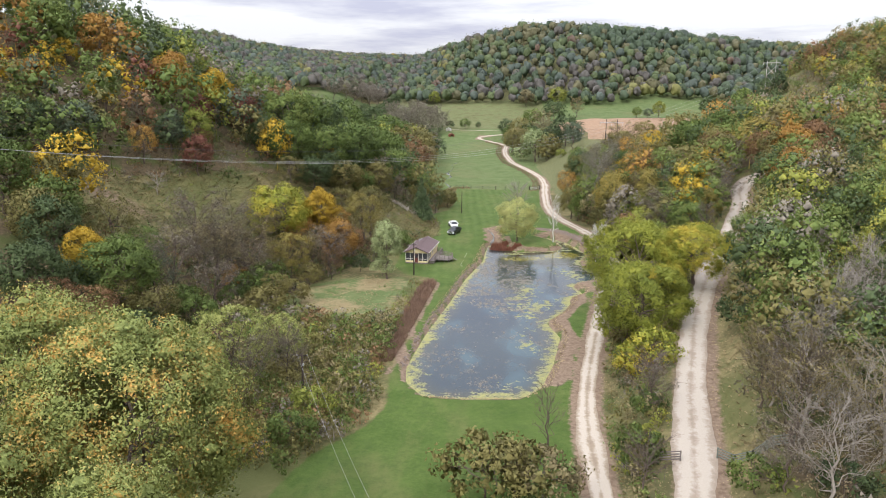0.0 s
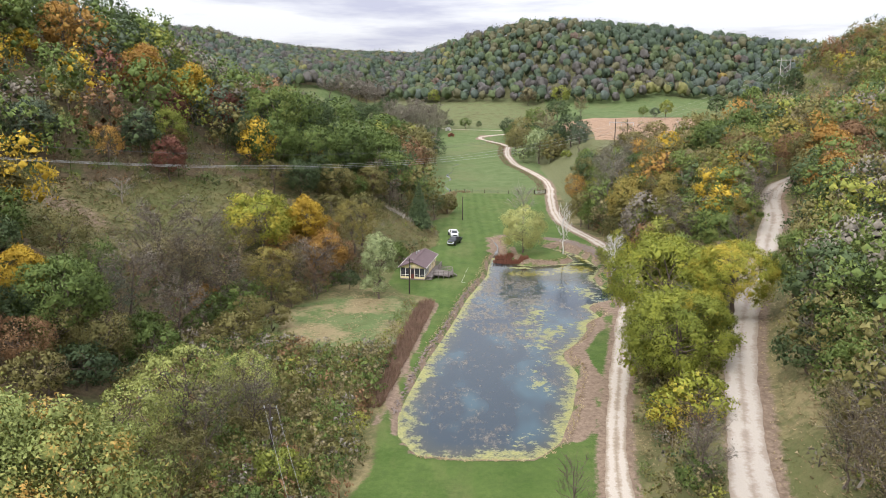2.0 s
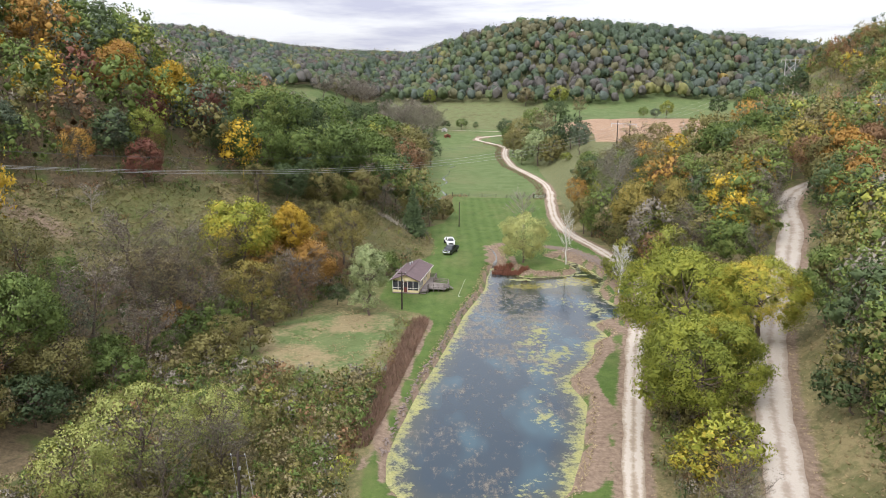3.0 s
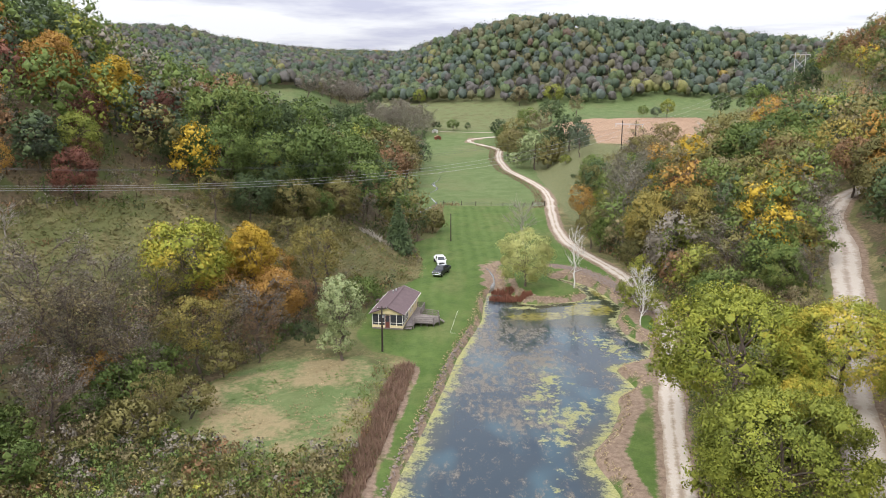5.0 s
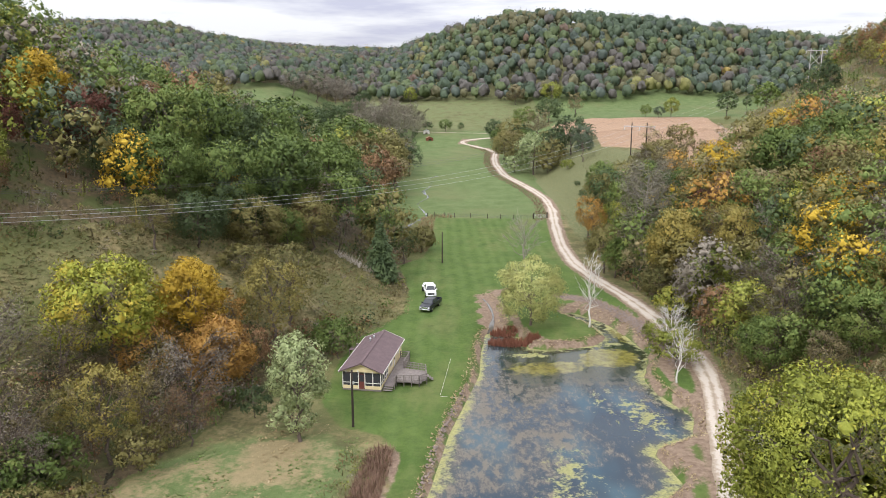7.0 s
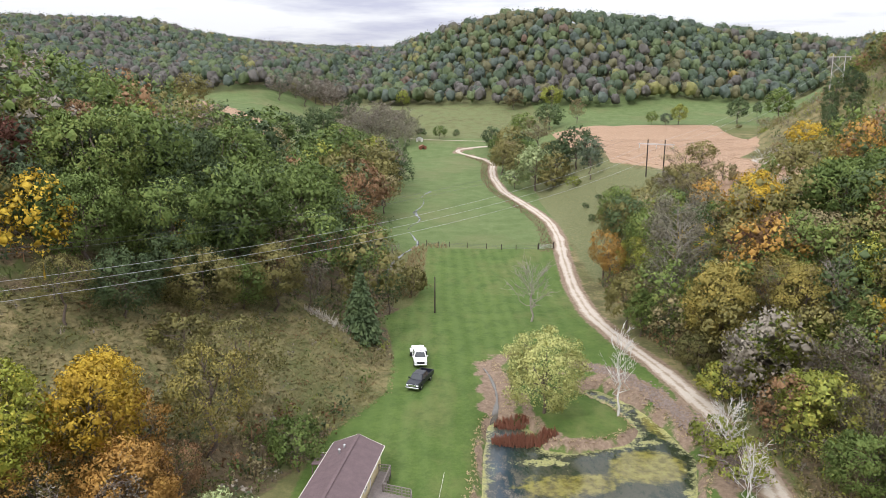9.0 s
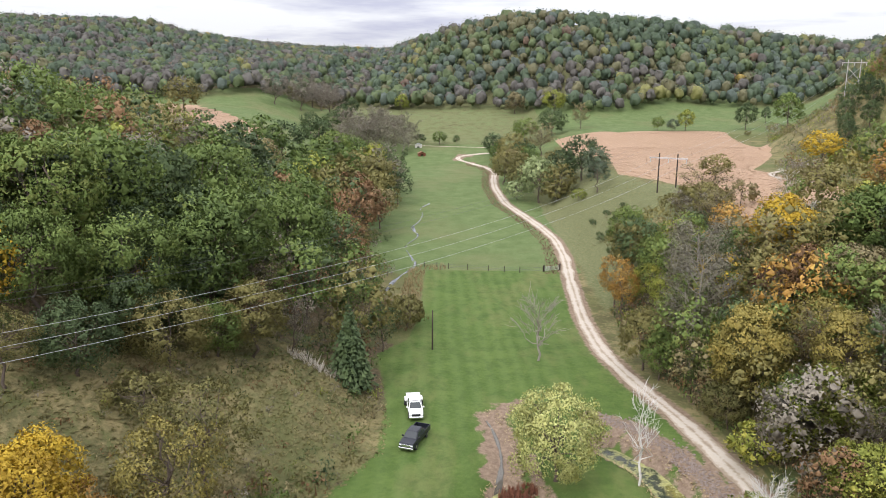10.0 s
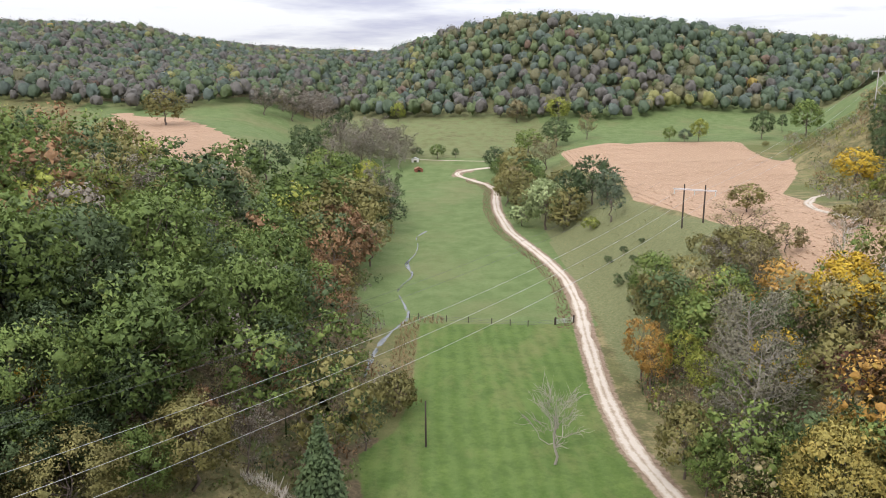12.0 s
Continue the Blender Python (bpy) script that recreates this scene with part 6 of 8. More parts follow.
plant("bush", "olive", 6.2, 7.6, "dense olive shrub at the lawn edge by the lane", 1.5, name="shrub", category="shrub")
for gx, gy, shape, tone, words in ((81, 131, "round_b", "olive", "olive"), (86.5, 135.5, "round_c", "green", "green"), (93, 138.5, "round_b", "rust", "rust-brown"),
                                   (100, 140.5, "round_c", "olive", "olive"), (107, 144, "round_b", "green", "green"), (79, 121, "round_c", "olive", "olive"), (84, 112, "round_b", "rust", "rust-brown")):
    plant(shape, tone, gx, gy, "broad " + words + " tree above the upper gravel road", 1.0)
for gx, gy in ((69.5, 134.5), (74.5, 142.5), (64, 117)):
    plant("fuzzy", "grey", gx, gy, "nearly bare grey tree beside the upper gravel road", 1.1)
plant("round_b", "orange", -71.9, 135, "broad orange autumn tree on the wooded west slope", 1.15)
plant("round_b", "gold", -63.9, 143.3, "broad golden yellow tree on the wooded west slope", 1.1)
plant("round_c", "red", -57.4, 146, "broad dark red autumn tree on the wooded west slope", 1.0)
plant("round_b", "red", -59.1, 113.5, "dark red autumn tree at the edge of the meadow", 0.75)
plant("round_b", "red", -63.9, 130, "dark red autumn tree on the wooded west slope", 0.8)
plant("round_b", "lime", -61.8, 121.5, "yellow-green tree on the wooded west slope", 0.85)
plant("round_b", "rust", -53.7, 163, "rust-brown tree on the wooded hill spur", 1.0)
plant("round_a", "green", -46, 150, "broad green tree on the wooded hill spur", 1.5)
plant("round_c", "green", -30, 170, "broad green tree on the wooded hill spur", 1.5)

for gx, gy, shape, tone, k in ((47, 311, "round_c", "olive", 1.1), (44, 331, "round_b", "silver", 1.1), (51, 331, "round_c", "deep", 1.15), (37, 338, "round_c", "olive", 1.0),
                               (40, 352, "round_b", "olive", 1.05), (37, 373, "open_a", "tan", 1.1), (38, 394, "round_c", "olive", 1.05), (46, 385, "round_c", "green", 1.0), (50, 347, "round_b", "olive", 1.0)):
    words = {"olive": "olive", "silver": "silvery green", "deep": "dark green", "tan": "tan", "green": "green"}[tone]
    plant(shape, tone, gx, gy, "broad " + words + " autumn tree in a clump beside the lane", k)

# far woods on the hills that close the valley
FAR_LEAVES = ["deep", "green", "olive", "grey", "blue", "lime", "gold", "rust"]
fx, fy = scatter(-620, 620, 490, 1100, 7.4, 31, lambda x, y: (y > hill_base(x) + 2 + 9 * np.sin(x * 0.05)) & (y < ip(x, (-600, -250, -150, -60, 20, 90, 300, 500), (930, 930, 1080, 990, 775, 725, 755, 820)))
                 & (np.abs(x - 5) < 0.62 * (y + 66)))
r = rng(32)
# drifts of one kind: conifers and oaks above, bare grey woods in the hollows, yellowing aspens low on the right
drift_a = np.sin(fx * 0.019 + 1.3 * np.sin(fy * 0.011)) + np.sin(fy * 0.023 - fx * 0.007 + 2)
drift_b = np.sin(fx * 0.031 + fy * 0.017) + np.sin(fx * 0.011 - fy * 0.027 + 1)
# the blue kind's share deepens the painted haze; grey is bare crowns too
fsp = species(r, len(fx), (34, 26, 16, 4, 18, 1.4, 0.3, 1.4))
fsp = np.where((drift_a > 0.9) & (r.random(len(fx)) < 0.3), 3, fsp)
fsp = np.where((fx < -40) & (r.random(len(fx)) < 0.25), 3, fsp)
fsp = np.where((drift_a < -0.6) & (fx > -40) & (r.random(len(fx)) < 0.6), 0, fsp)
fsp = np.where((drift_b > 0.9) & (fx > 20) & (r.random(len(fx)) < 0.45), 2, fsp)
fsp = np.where((drift_b > 1.2) & (fx > 90) & (r.random(len(fx)) < 0.35), 5, fsp)
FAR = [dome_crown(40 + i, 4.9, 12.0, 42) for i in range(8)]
woods("wooded_hill", "dense autumn woods, dark green mixed with grey-brown", np.stack([fx, fy, r.uniform(0.62, 1.25, len(fx)), fsp, r.uniform(0, 6.28, len(fx))], 1), FAR_LEAVES, FAR, tones=HAZED_FAR_LEAF)

# woods on the valley's west slope
MID = [tri_crown(60 + i, 4.6, 12.0, 1.6, 27, 38, 0.235, 0.31, "egg" if i % 2 else "round", 0.45) for i in range(6)]
LEFT_LEAVES = ["green", "deep", "olive", "gold", "orange", "rust", "grey", "lime", "blue", "red"]
lx, ly = scatter(-210, -6, 78, 325, 7.4, 33, lambda x, y: clear_of_planted(x, y, 0.6, 0.8) & woods_mask(x, y) & (x < left_edge(y) - np.where(y < 150, 24, 3)) & (np.abs(x) < 0.66 * (y + 75)))
r = rng(34)
lsp = np.where(ly > 150 + 0.35 * (lx + 60), species(r, len(lx), (44, 24, 14, 0, 1, 4, 8, 3, 8, 0)), species(r, len(lx), (30, 12, 18, 10, 9, 6, 9, 4, 14, 4)))
BACK = [tri_crown(70 + i, 4.6, 12.0, 1.6, 17, 24, 0.31, 0.345, "egg" if i % 2 else "round", 0.5) for i in range(6)]


def woods_in_depth(label, x, y, sp, lo, hi, leaf_names, is_near):
    rows = np.stack([x, y, r.uniform(lo, hi, len(x)), sp, r.uniform(0, 6.28, len(x))], 1)
    woods("woods", label, rows[is_near], leaf_names, MID)
    woods("woods", label + ", higher on the slope", rows[~is_near], leaf_names, BACK)


woods_in_depth("mixed autumn woods, green, gold and rust", lx, ly, lsp, 0.9, 1.4, LEFT_LEAVES, (lx > left_edge(ly) - 42) & (ly < 225))

# woods on the east slope
RIGHT_LEAVES = ["green", "deep", "olive", "gold", "orange", "rust", "grey", "lime", "tan", "ochre", "pale"]
rx, ry = scatter(20, 330, 10, 560, 6.2, 35, lambda x, y: clear_of_planted(x, y, 0.5, 0.5) & woods_mask(x, y) & (y < hill_base(x) - 5) & (x < 0.68 * (y + 85)))
r = rng(36)
rsp = np.where(ry < 106, species(r, len(rx), (36, 26, 20, 1, 1, 2, 2, 6, 2, 2, 1)), species(r, len(rx), (26, 12, 28, 2, 3, 9, 3, 8, 6, 6, 2)))
woods_in_depth("thinning autumn woods, olive, tan and gold", rx, ry, rsp, 0.7, 1.25, RIGHT_LEAVES, (rx < right_edge(ry) + 48) & (ry < 225))

# ---- undergrowth, grass and crops ----
def tufts(name, label, xs, ys, mat, tall, wide, blades, seed, category="grass", lift=0.0, lean=0.35):
    """Clumps of standing blades as one mesh."""
    r = rng(seed)
    n = len(xs)
    z = np.maximum(height(xs, ys), 0.0 if lift else -9)
    x, y, z = np.repeat(xs, blades), np.repeat(ys, blades), np.repeat(z, blades)
    m = n * blades
    a = r.uniform(0, 6.28, m)
    k = np.repeat(r.uniform(0.6, 1.3, n), blades)
    h = tall * k * r.uniform(0.6, 1.15, m)
    w = wide * k * r.uniform(0.5, 1.0, m)
    px, py = x + r.normal(size=m) * wide * 0.9, y + r.normal(size=m) * wide * 0.9
    dx, dy = np.cos(a), np.sin(a)
    b = a + r.uniform(0.8, 2.2, m)
    v = np.stack([np.stack([px - dx * w, py - dy * w, z - 0.05], -1), np.stack([px + dx * w, py + dy * w, z - 0.05], -1),
                  np.stack([px + np.cos(b) * h * lean, py + np.sin(b) * h * lean, z + h], -1)], 1)
    e1, e2 = v[:, 1] - v[:, 0], v[:, 2] - v[:, 0]
    down = e1[:, 0] * e2[:, 1] - e1[:, 1] * e2[:, 0] < 0
    v[down] = v[down][:, [1, 0, 2]]
    up = r.normal(size=(m, 3)) * 0.3 + (0, 0, 1)
    up /= np.linalg.norm(up, axis=1)[:, None]
    me = mesh_of(name, v.reshape(-1, 3), np.arange(m * 3).reshape(-1, 3), [mat], normals=np.repeat(up, 3, 0) if lean > 1 else None)
    return tagged(new(name, me), label, category, kind="stuff")


SHRUBS = [tri_crown(80 + i, 1.3, 2.1, 0.1, 7, 8, 0.2, 0.4) for i in range(5)]
FULL_SHRUBS = [tri_crown(85 + i, 1.35, 2.3, 0.0, 9, 13, 0.17, 0.36, "round", 0.4) for i in range(5)]
TUSSOCKS = [tri_crown(90 + i, 1.5, 1.5, -0.2, 5, 7, 0.24, 0.42) for i in range(5)]
SHRUB_LEAVES = ["olive", "grey", "tan", "green", "rust", "lime", "deep"]


def thicket(label, x0, x1, y0, y1, step, seed, keep, weights, lo=0.5, hi=1.2, shapes=None):
    xs, ys = scatter(x0, x1, y0, y1, step, seed, keep)
    r = rng(seed + 1)
    sp = species(r, len(xs), weights)
    drift = np.sin(xs * 0.35 + 2 * np.sin(ys * 0.2))
    sp = np.where((drift > 0.5) & (r.random(len(xs)) < 0.25), 2, sp)
    woods("undergrowth", label, np.stack([xs, ys, r.uniform(lo, hi, len(xs)), sp, r.uniform(0, 6.28, len(xs))], 1), SHRUB_LEAVES, shapes or SHRUBS, "undergrowth")


thicket("olive and brown brush beside the weed strip", -18, -4, 46, 96, 1.2, 139, lambda x, y: np.abs(line_info([(-12.6, 46), (-11.9, 54), (-7.4, 90)], x, y)[0]) < 1.7, (30, 10, 18, 26, 8, 8, 0), 0.25, 0.55)
OLD_FIELD = [(-42, 18), (-17.5, 12), (-11, 24), (-9.5, 30), (-10, 44), (-9, 66), (-16, 63), (-28, 69), (-36, 76), (-44, 60)]
thicket("tangled brown and green brush between creek and pond", -46, -5, 8, 80, 1.45, 91,
        lambda x, y: (poly_depth(OLD_FIELD, x, y) > 0) & (line_info([(-19.5, 32.3), (-19.5, 32.4)], x, y)[0] > 1.2), (40, 12, 6, 30, 6, 4, 4), 0.55, 1.2, FULL_SHRUBS)
thicket("shrubby undergrowth along the creek's wooded edge", -70, -10, 50, 130, 2.3, 93,
        lambda x, y: (x < left_edge(y) + 4) & (x > left_edge(y) - 26) & (poly_depth(MEADOW, x, y) < 1) & (poly_depth(CREEK_FLAT, x, y) < -0.5) & (line_info(CREEK, x, y)[0] > 1.5)
        & (np.hypot(x + 7, y - 113) > 8.5), (22, 18, 16, 14, 12, 6, 10), 0.6, 1.25)
thicket("brushy verge between the two gravel roads", 15, 62, 0, 125, 1.9, 95,
        lambda x, y: (line_info(LOWER_ROAD, x, y)[1] > 2.6) & (line_info(UPPER_ROAD, x, y)[1] < -3.6) & (y < 130), (22, 14, 14, 26, 4, 14, 6), 0.45, 1.05, FULL_SHRUBS)
thicket("low brush on the slope above the road", 30, 90, -10, 120, 2.6, 97,
        lambda x, y: (line_info(UPPER_ROAD, x, y)[1] > 5.5) & (poly_depth([(33, 22), (33, 38), (50, 40), (52, 26)], x, y) < 0), (18, 26, 18, 14, 6, 4, 10), 0.5, 1.2)
thicket("brushy wood edge beside the lane", 34, 60, 120, 215, 2.0, 99,
        lambda x, y: (x > right_edge(y) + 0.5) & (x < right_edge(y) + 9) & (poly_depth(BANK, x, y) < -1), (22, 14, 14, 20, 10, 10, 12), 0.6, 1.3)
thicket("brushy edge of the hillside meadow", -95, 0, 78, 185, 2.5, 101,
        lambda x, y: ((poly_depth(MEADOW, x, y) < 3.2) & (poly_depth(MEADOW, x, y) > -13) & (x < left_edge(y) + 1) | ((x < left_edge(y) + 3) & (x > left_edge(y) - 9) & (y > 160))) & (poly_depth(LAWN, x, y) < -0.8), (24, 12, 16, 14, 14, 4, 14), 0.5, 1.2)
thicket("creekside brush at the edge of the pasture", -30, 4, 183, 320, 2.6, 103,
        lambda x, y: (x < left_edge(y) + 4 + 3 * np.sin(y * 0.2)) & (x > left_edge(y) - 6), (24, 16, 20, 14, 14, 2, 8), 0.5, 1.2)
thicket("low tussocks and brambles over the hillside meadow", -84, -5, 78, 162, 1.55, 105, lambda x, y: poly_depth(MEADOW, x, y) > 0, (42, 14, 14, 16, 10, 2, 4), 0.22, 0.62, TUSSOCKS)
thicket("shrubs and saplings below the pylon hill", 92, 260, 230, 470, 4.0, 107,
        lambda x, y: (x > 100 + 0.42 * (y - 260)) & (poly_depth(CORN, x, y) < -5) & (x < 0.66 * (y + 75)), (30, 20, 20, 12, 4, 8, 14), 0.6, 1.8)

gx, gy = scatter(-84, -3, 76, 164, 0.6, 111, lambda x, y: poly_depth(MEADOW, x, y) > -1)
tufts("meadow_grass", "matted olive-brown autumn meadow grass", gx, gy, ROUGH_GRASS, 0.15, 0.24, 3, 112, "meadow grass", lean=3.4)
gx, gy = scatter(-34, -4, 60, 98, 0.8, 113, lambda x, y: poly_depth(CREEK_FLAT, x, y) > -1.5)
k = (np.sin(gx * 0.33 + 1) + np.sin(gy * 0.27) > -0.1) & (line_info(CREEK, gx, gy)[0] > 4)
tufts("dry_grass", "pale matted dry grass on the creek flat", gx[k], gy[k], STRAW, 0.08, 0.14, 4, 114, "dry grass", lean=3.2)
tufts("green_grass", "rough green grass on the creek flat", gx[~k], gy[~k], GREEN_GRASS, 0.08, 0.14, 4, 115, "grass", lean=3.2)
gx, gy = scatter(-14, -2, 40, 94, 0.34, 117, lambda x, y: (line_info([(-10.2, 46), (-9.4, 52), (-4.7, 90)], x, y)[0] < 1.5))
tufts("weed_strip", "strip of tall rust-brown dry weeds beside the path", gx, gy, WEED, 0.9, 0.07, 7, 118, "weeds", lean=0.5)
gx, gy = scatter(9, 18, 122, 136, 0.3, 119, lambda x, y: (np.hypot((x - 12.3) / 2.2, (y - 132.2) / 1.3) < 1) | (np.hypot((x - 13.4) / 4.0, (y - 127.6) / 1.5) < 1))
tufts("reed_bed", "reddish brown reeds standing in the pond's inlet", gx, gy, REED, 0.8, 0.09, 8, 120, "reeds", lift=0.02, lean=0.2)
gx, gy = scatter(-18, -6, 154, 163, 0.5, 121, lambda x, y: line_info([(-17, 157.5), (-12, 157), (-8.2, 159.6), (-8, 163)], x, y)[0] < 0.9)
tufts("plume_grass", "pale feathery plume grass at the lawn edge", gx, gy, PLUME, 1.2, 0.07, 9, 122, "grass", lean=0.6)
gx, gy = scatter(-4, 40, 28, 160, 0.55, 123, lambda x, y: (np.abs(poly_depth(POND, x, y) + 0.9) < 0.55) | (line_info(INLET, x - 1.2, y)[0] < 1.6) & (line_info(INLET, x, y)[0] > 0.7) & (poly_depth(POND, x, y) < -0.4))
tufts("bank_grass", "dry tan grass along the pond bank", gx, gy, STRAW, 0.12, 0.12, 4, 124, "dry grass", lean=2.6)
gx, gy = scatter(28, 64, 196, 420, 1.5, 125, lambda x, y: (poly_depth(BANK, x, y) > 0) & (line_info(LOWER_ROAD, x, y)[0] > 2.2))
tufts("pasture_grass", "grazed olive-green grass on the steep pasture bank", gx, gy, ROUGH_GRASS, 0.1, 0.26, 3, 126, "grass", lean=3.0)
gx, gy = scatter(20, 45, 225, 420, 0.8, 127, lambda x, y: np.abs(line_info(LOWER_ROAD, x, y)[1] + 3.4) < 1.6)
tufts("verge_weeds", "brown dry weeds along the lane's verge", gx, gy, WEED, 0.3, 0.2, 4, 128, "weeds")
gx, gy = scatter(-4, 6, 186, 236, 0.9, 129, lambda x, y: (poly_depth(LAWN, x, y) < -0.3) & (poly_depth(LAWN, x, y) > -4.5))
tufts("tall_dry_grass", "tall pale dry grass along the creek", gx, gy, STRAW, 0.8, 0.07, 10, 130, "dry grass", lean=0.6)

gx, gy = scatter(26, 62, -5, 75, 0.8, 133, lambda x, y: (line_info(UPPER_ROAD, x, y)[1] > 2.4) & (line_info(UPPER_ROAD, x, y)[1] < 13))
tufts("roadside_grass", "dry tan grass on the bank above the gravel road", gx, gy, STRAW, 0.12, 0.18, 4, 134, "dry grass", lean=3.0)
gx, gy = scatter(12, 45, -5, 120, 0.8, 135, lambda x, y: (line_info(LOWER_ROAD, x, y)[1] > 1.7) & (line_info(UPPER_ROAD, x, y)[1] < -2.4))
k = np.sin(gx * 0.6 + 1) + np.sin(gy * 0.41) > 0.2
tufts("roadside_grass", "rough green grass between the gravel roads", gx[~k], gy[~k], GREEN_GRASS, 0.12, 0.18, 4, 136, "grass", lean=3.0)
tufts("roadside_grass", "dry tan grass between the gravel roads", gx[k], gy[k], STRAW, 0.12, 0.16, 4, 137, "dry grass", lean=3.0)


def corn_rows(poly, step, gap, seed):
    """Standing dry corn in straight rows."""
    xs = [p[0] for p in poly]
    ys = [p[1] for p in poly]
    r = rng(seed)
    gx, gy = np.meshgrid(np.arange(min(xs), max(xs), gap), np.arange(min(ys), max(ys), step))
    gx, gy = (gx + r.normal(size=gx.shape) * 0.1).ravel(), (gy + r.normal(size=gy.shape) * 0.25).ravel()
    k = poly_depth(poly, gx, gy) > 0.5
    tufts("corn", "standing dry tan corn in straight rows", gx[k], gy[k], CORN_LEAF, 0.14, 0.32, 5, seed, "corn", lean=3.2)


corn_rows(CORN, 1.1, 1.9, 131)
corn_rows(CORN_LEFT, 1.6, 2.0, 132)

# ---- the cabin ----
CREAM = plain("cream_siding", (0.70, 0.58, 0.34), 0.7, vary=0.1, scale=1.5)
TRIM = plain("white_trim", (0.72, 0.68, 0.62), 0.6, vary=0.08)
SHINGLE = plain("plum_brown_shingles", (0.135, 0.095, 0.098), 0.9, vary=0.22, scale=1.2, bump=0.4)
SCREEN = plain("dark_insect_screen", (0.035, 0.036, 0.042), 0.55, vary=0.2, spec=0.4)
DOOR_RED = plain("oxblood_door", (0.15, 0.045, 0.035), 0.6, vary=0.15)
GALV = plain("galvanised_steel", (0.55, 0.56, 0.57), 0.45, 0.8, vary=0.12)
GLASS = plain("dark_window_glass", (0.03, 0.035, 0.04), 0.08, vary=0.2, spec=0.6)


def build_cabin():
    z0 = float(height(-7.2, 113.0))
    cab = new("cabin")
    cab.matrix_basis = pose(-8.25, 107.25, z0, 0, 0, -9.5)
    tagged(cab, "small cream cabin with a plum-brown gable roof and screened porch", "cabin")
    w, ln, h, rise = 5.1, 12.6, 2.45, 1.05
    t = 0.14
    porch = 4.2
    # closed rear part
    body = boxed(((w, t, h), (0, ln - t / 2, h / 2 + 0.25)), ((t, ln - porch, h), (-w / 2 + t / 2, (ln + porch) / 2 - t, h / 2 + 0.25)), ((w - 2 * t, t, h), (0, porch, h / 2 + 0.25)))
    wall = part("wall", body, CREAM, cab)
    # east wall, with openings between its pieces
    bm = bmesh.new()
    x = w / 2 - t / 2
    span = ((porch, 5.3), (6.5, 7.6), (8.3, 9.9), (10.7, ln - t))
    for a, b in span:
        box(bm, (t, b - a, h), (x, (a + b) / 2, h / 2 + 0.25))
    for a, b, lo, hi in ((5.3, 6.5, 1.0, 2.0), (7.6, 8.3, 0.0, 2.05), (9.9, 10.7, 1.2, 2.0)):
        if lo:
            box(bm, (t, b - a, lo), (x, (a + b) / 2, lo / 2 + 0.25))
        box(bm, (t, b - a, h - hi), (x, (a + b) / 2, (h + hi) / 2 + 0.25))
    part("wall", bm, CREAM, cab)
    for a, b, lo, hi in ((5.3, 6.5, 1.0, 2.0), (9.9, 10.7, 1.2, 2.0)):
        win = part("window", boxed(((0.05, b - a, hi - lo), (x, (a + b) / 2, (lo + hi) / 2 + 0.25))), GLASS, cab, "dark cabin window")
        bm = bmesh.new()
        for s in (lo, hi):
            box(bm, (0.08, b - a + 0.1, 0.07), (x + 0.06, (a + b) / 2, s + 0.25))
        for s in (a, b, (a + b) / 2):
            box(bm, (0.08, 0.07, hi - lo), (x + 0.065, s, (lo + hi) / 2 + 0.25))
        part("frame", bm, TRIM, win)
    dr = part("door", boxed(((0.06, 0.7, 2.05), (x, 7.95, 1.275))), TRIM, cab, "white side door")
    part("pane", boxed(((0.02, 0.45, 0.7), (x + 0.045, 7.95, 1.75))), GLASS, dr)
    # gables
    for y in (0.06, ln - t / 2 + 0.004):
        bm = bmesh.new()
        prism(bm, [(-w / 2, h + 0.25), (w / 2, h + 0.25), (0, h + rise + 0.18)], y - 0.06, y + 0.06)
        part("gable", bm, CREAM, cab, "cream gable board")
    # screened porch: floor, knee wall, posts, rail, screens
    part("floor", boxed(((w, ln, 0.22), (0, ln / 2, 0.12))), GREY_WOOD, cab)
    for side in (-1, 1):
        part("knee_wall", boxed(((2.1, 0.08, 0.42), (side * 1.46, 0.04, 0.45))), CREAM, cab)
        part("knee_wall", boxed(((0.08, porch, 0.42), (side * (w / 2 - 0.04), porch / 2 + 0.08, 0.45))), CREAM, cab)
    part("beam", boxed(((w, 0.12, 0.2), (0, 0.06, h + 0.14))), CREAM, cab)
    for px in (-2.5, -1.46, -0.42, 0.42, 1.46, 2.5):
        part("post", boxed(((0.1, 0.11, h - 0.2), (px, 0.055, h / 2 + 0.25))), TRIM, cab)
    for side in (-1, 1):
        for py in (1.1, 2.1, 3.1, 4.1):
            part("post", boxed(((0.1, 0.1, h), (side * (w / 2 - 0.05), py, h / 2 + 0.25))), TRIM, cab)
        part("rail", boxed(((2.0, 0.06, 0.07), (side * 1.46, 0.05, 1.05))), TRIM, cab)
        part("rail", boxed(((0.06, porch, 0.07), (side * (w / 2 - 0.05), porch / 2, 1.05))), TRIM, cab)
        for k in (0.94, 1.98):
            part("screen", boxed(((0.94, 0.02, 1.72), (side * k, 0.09, 1.5))), SCREEN, cab, "dark insect screen")
        for k in (0.6, 1.6, 2.6, 3.6):
            part("screen", boxed(((0.02, 0.9, 1.72), (side * (w / 2 - 0.09), k, 1.5))), SCREEN, cab, "dark insect screen")
    dr = part("door", boxed(((0.74, 0.05, 2.0), (0, 0.06, 1.24))), DOOR_RED, cab, "oxblood screen door")
    part("pane", boxed(((0.56, 0.02, 0.95), (0, 0.025, 1.7))), SCREEN, dr)
    # roof: two slopes with thickness, fascia and ridge
    ov = 0.38
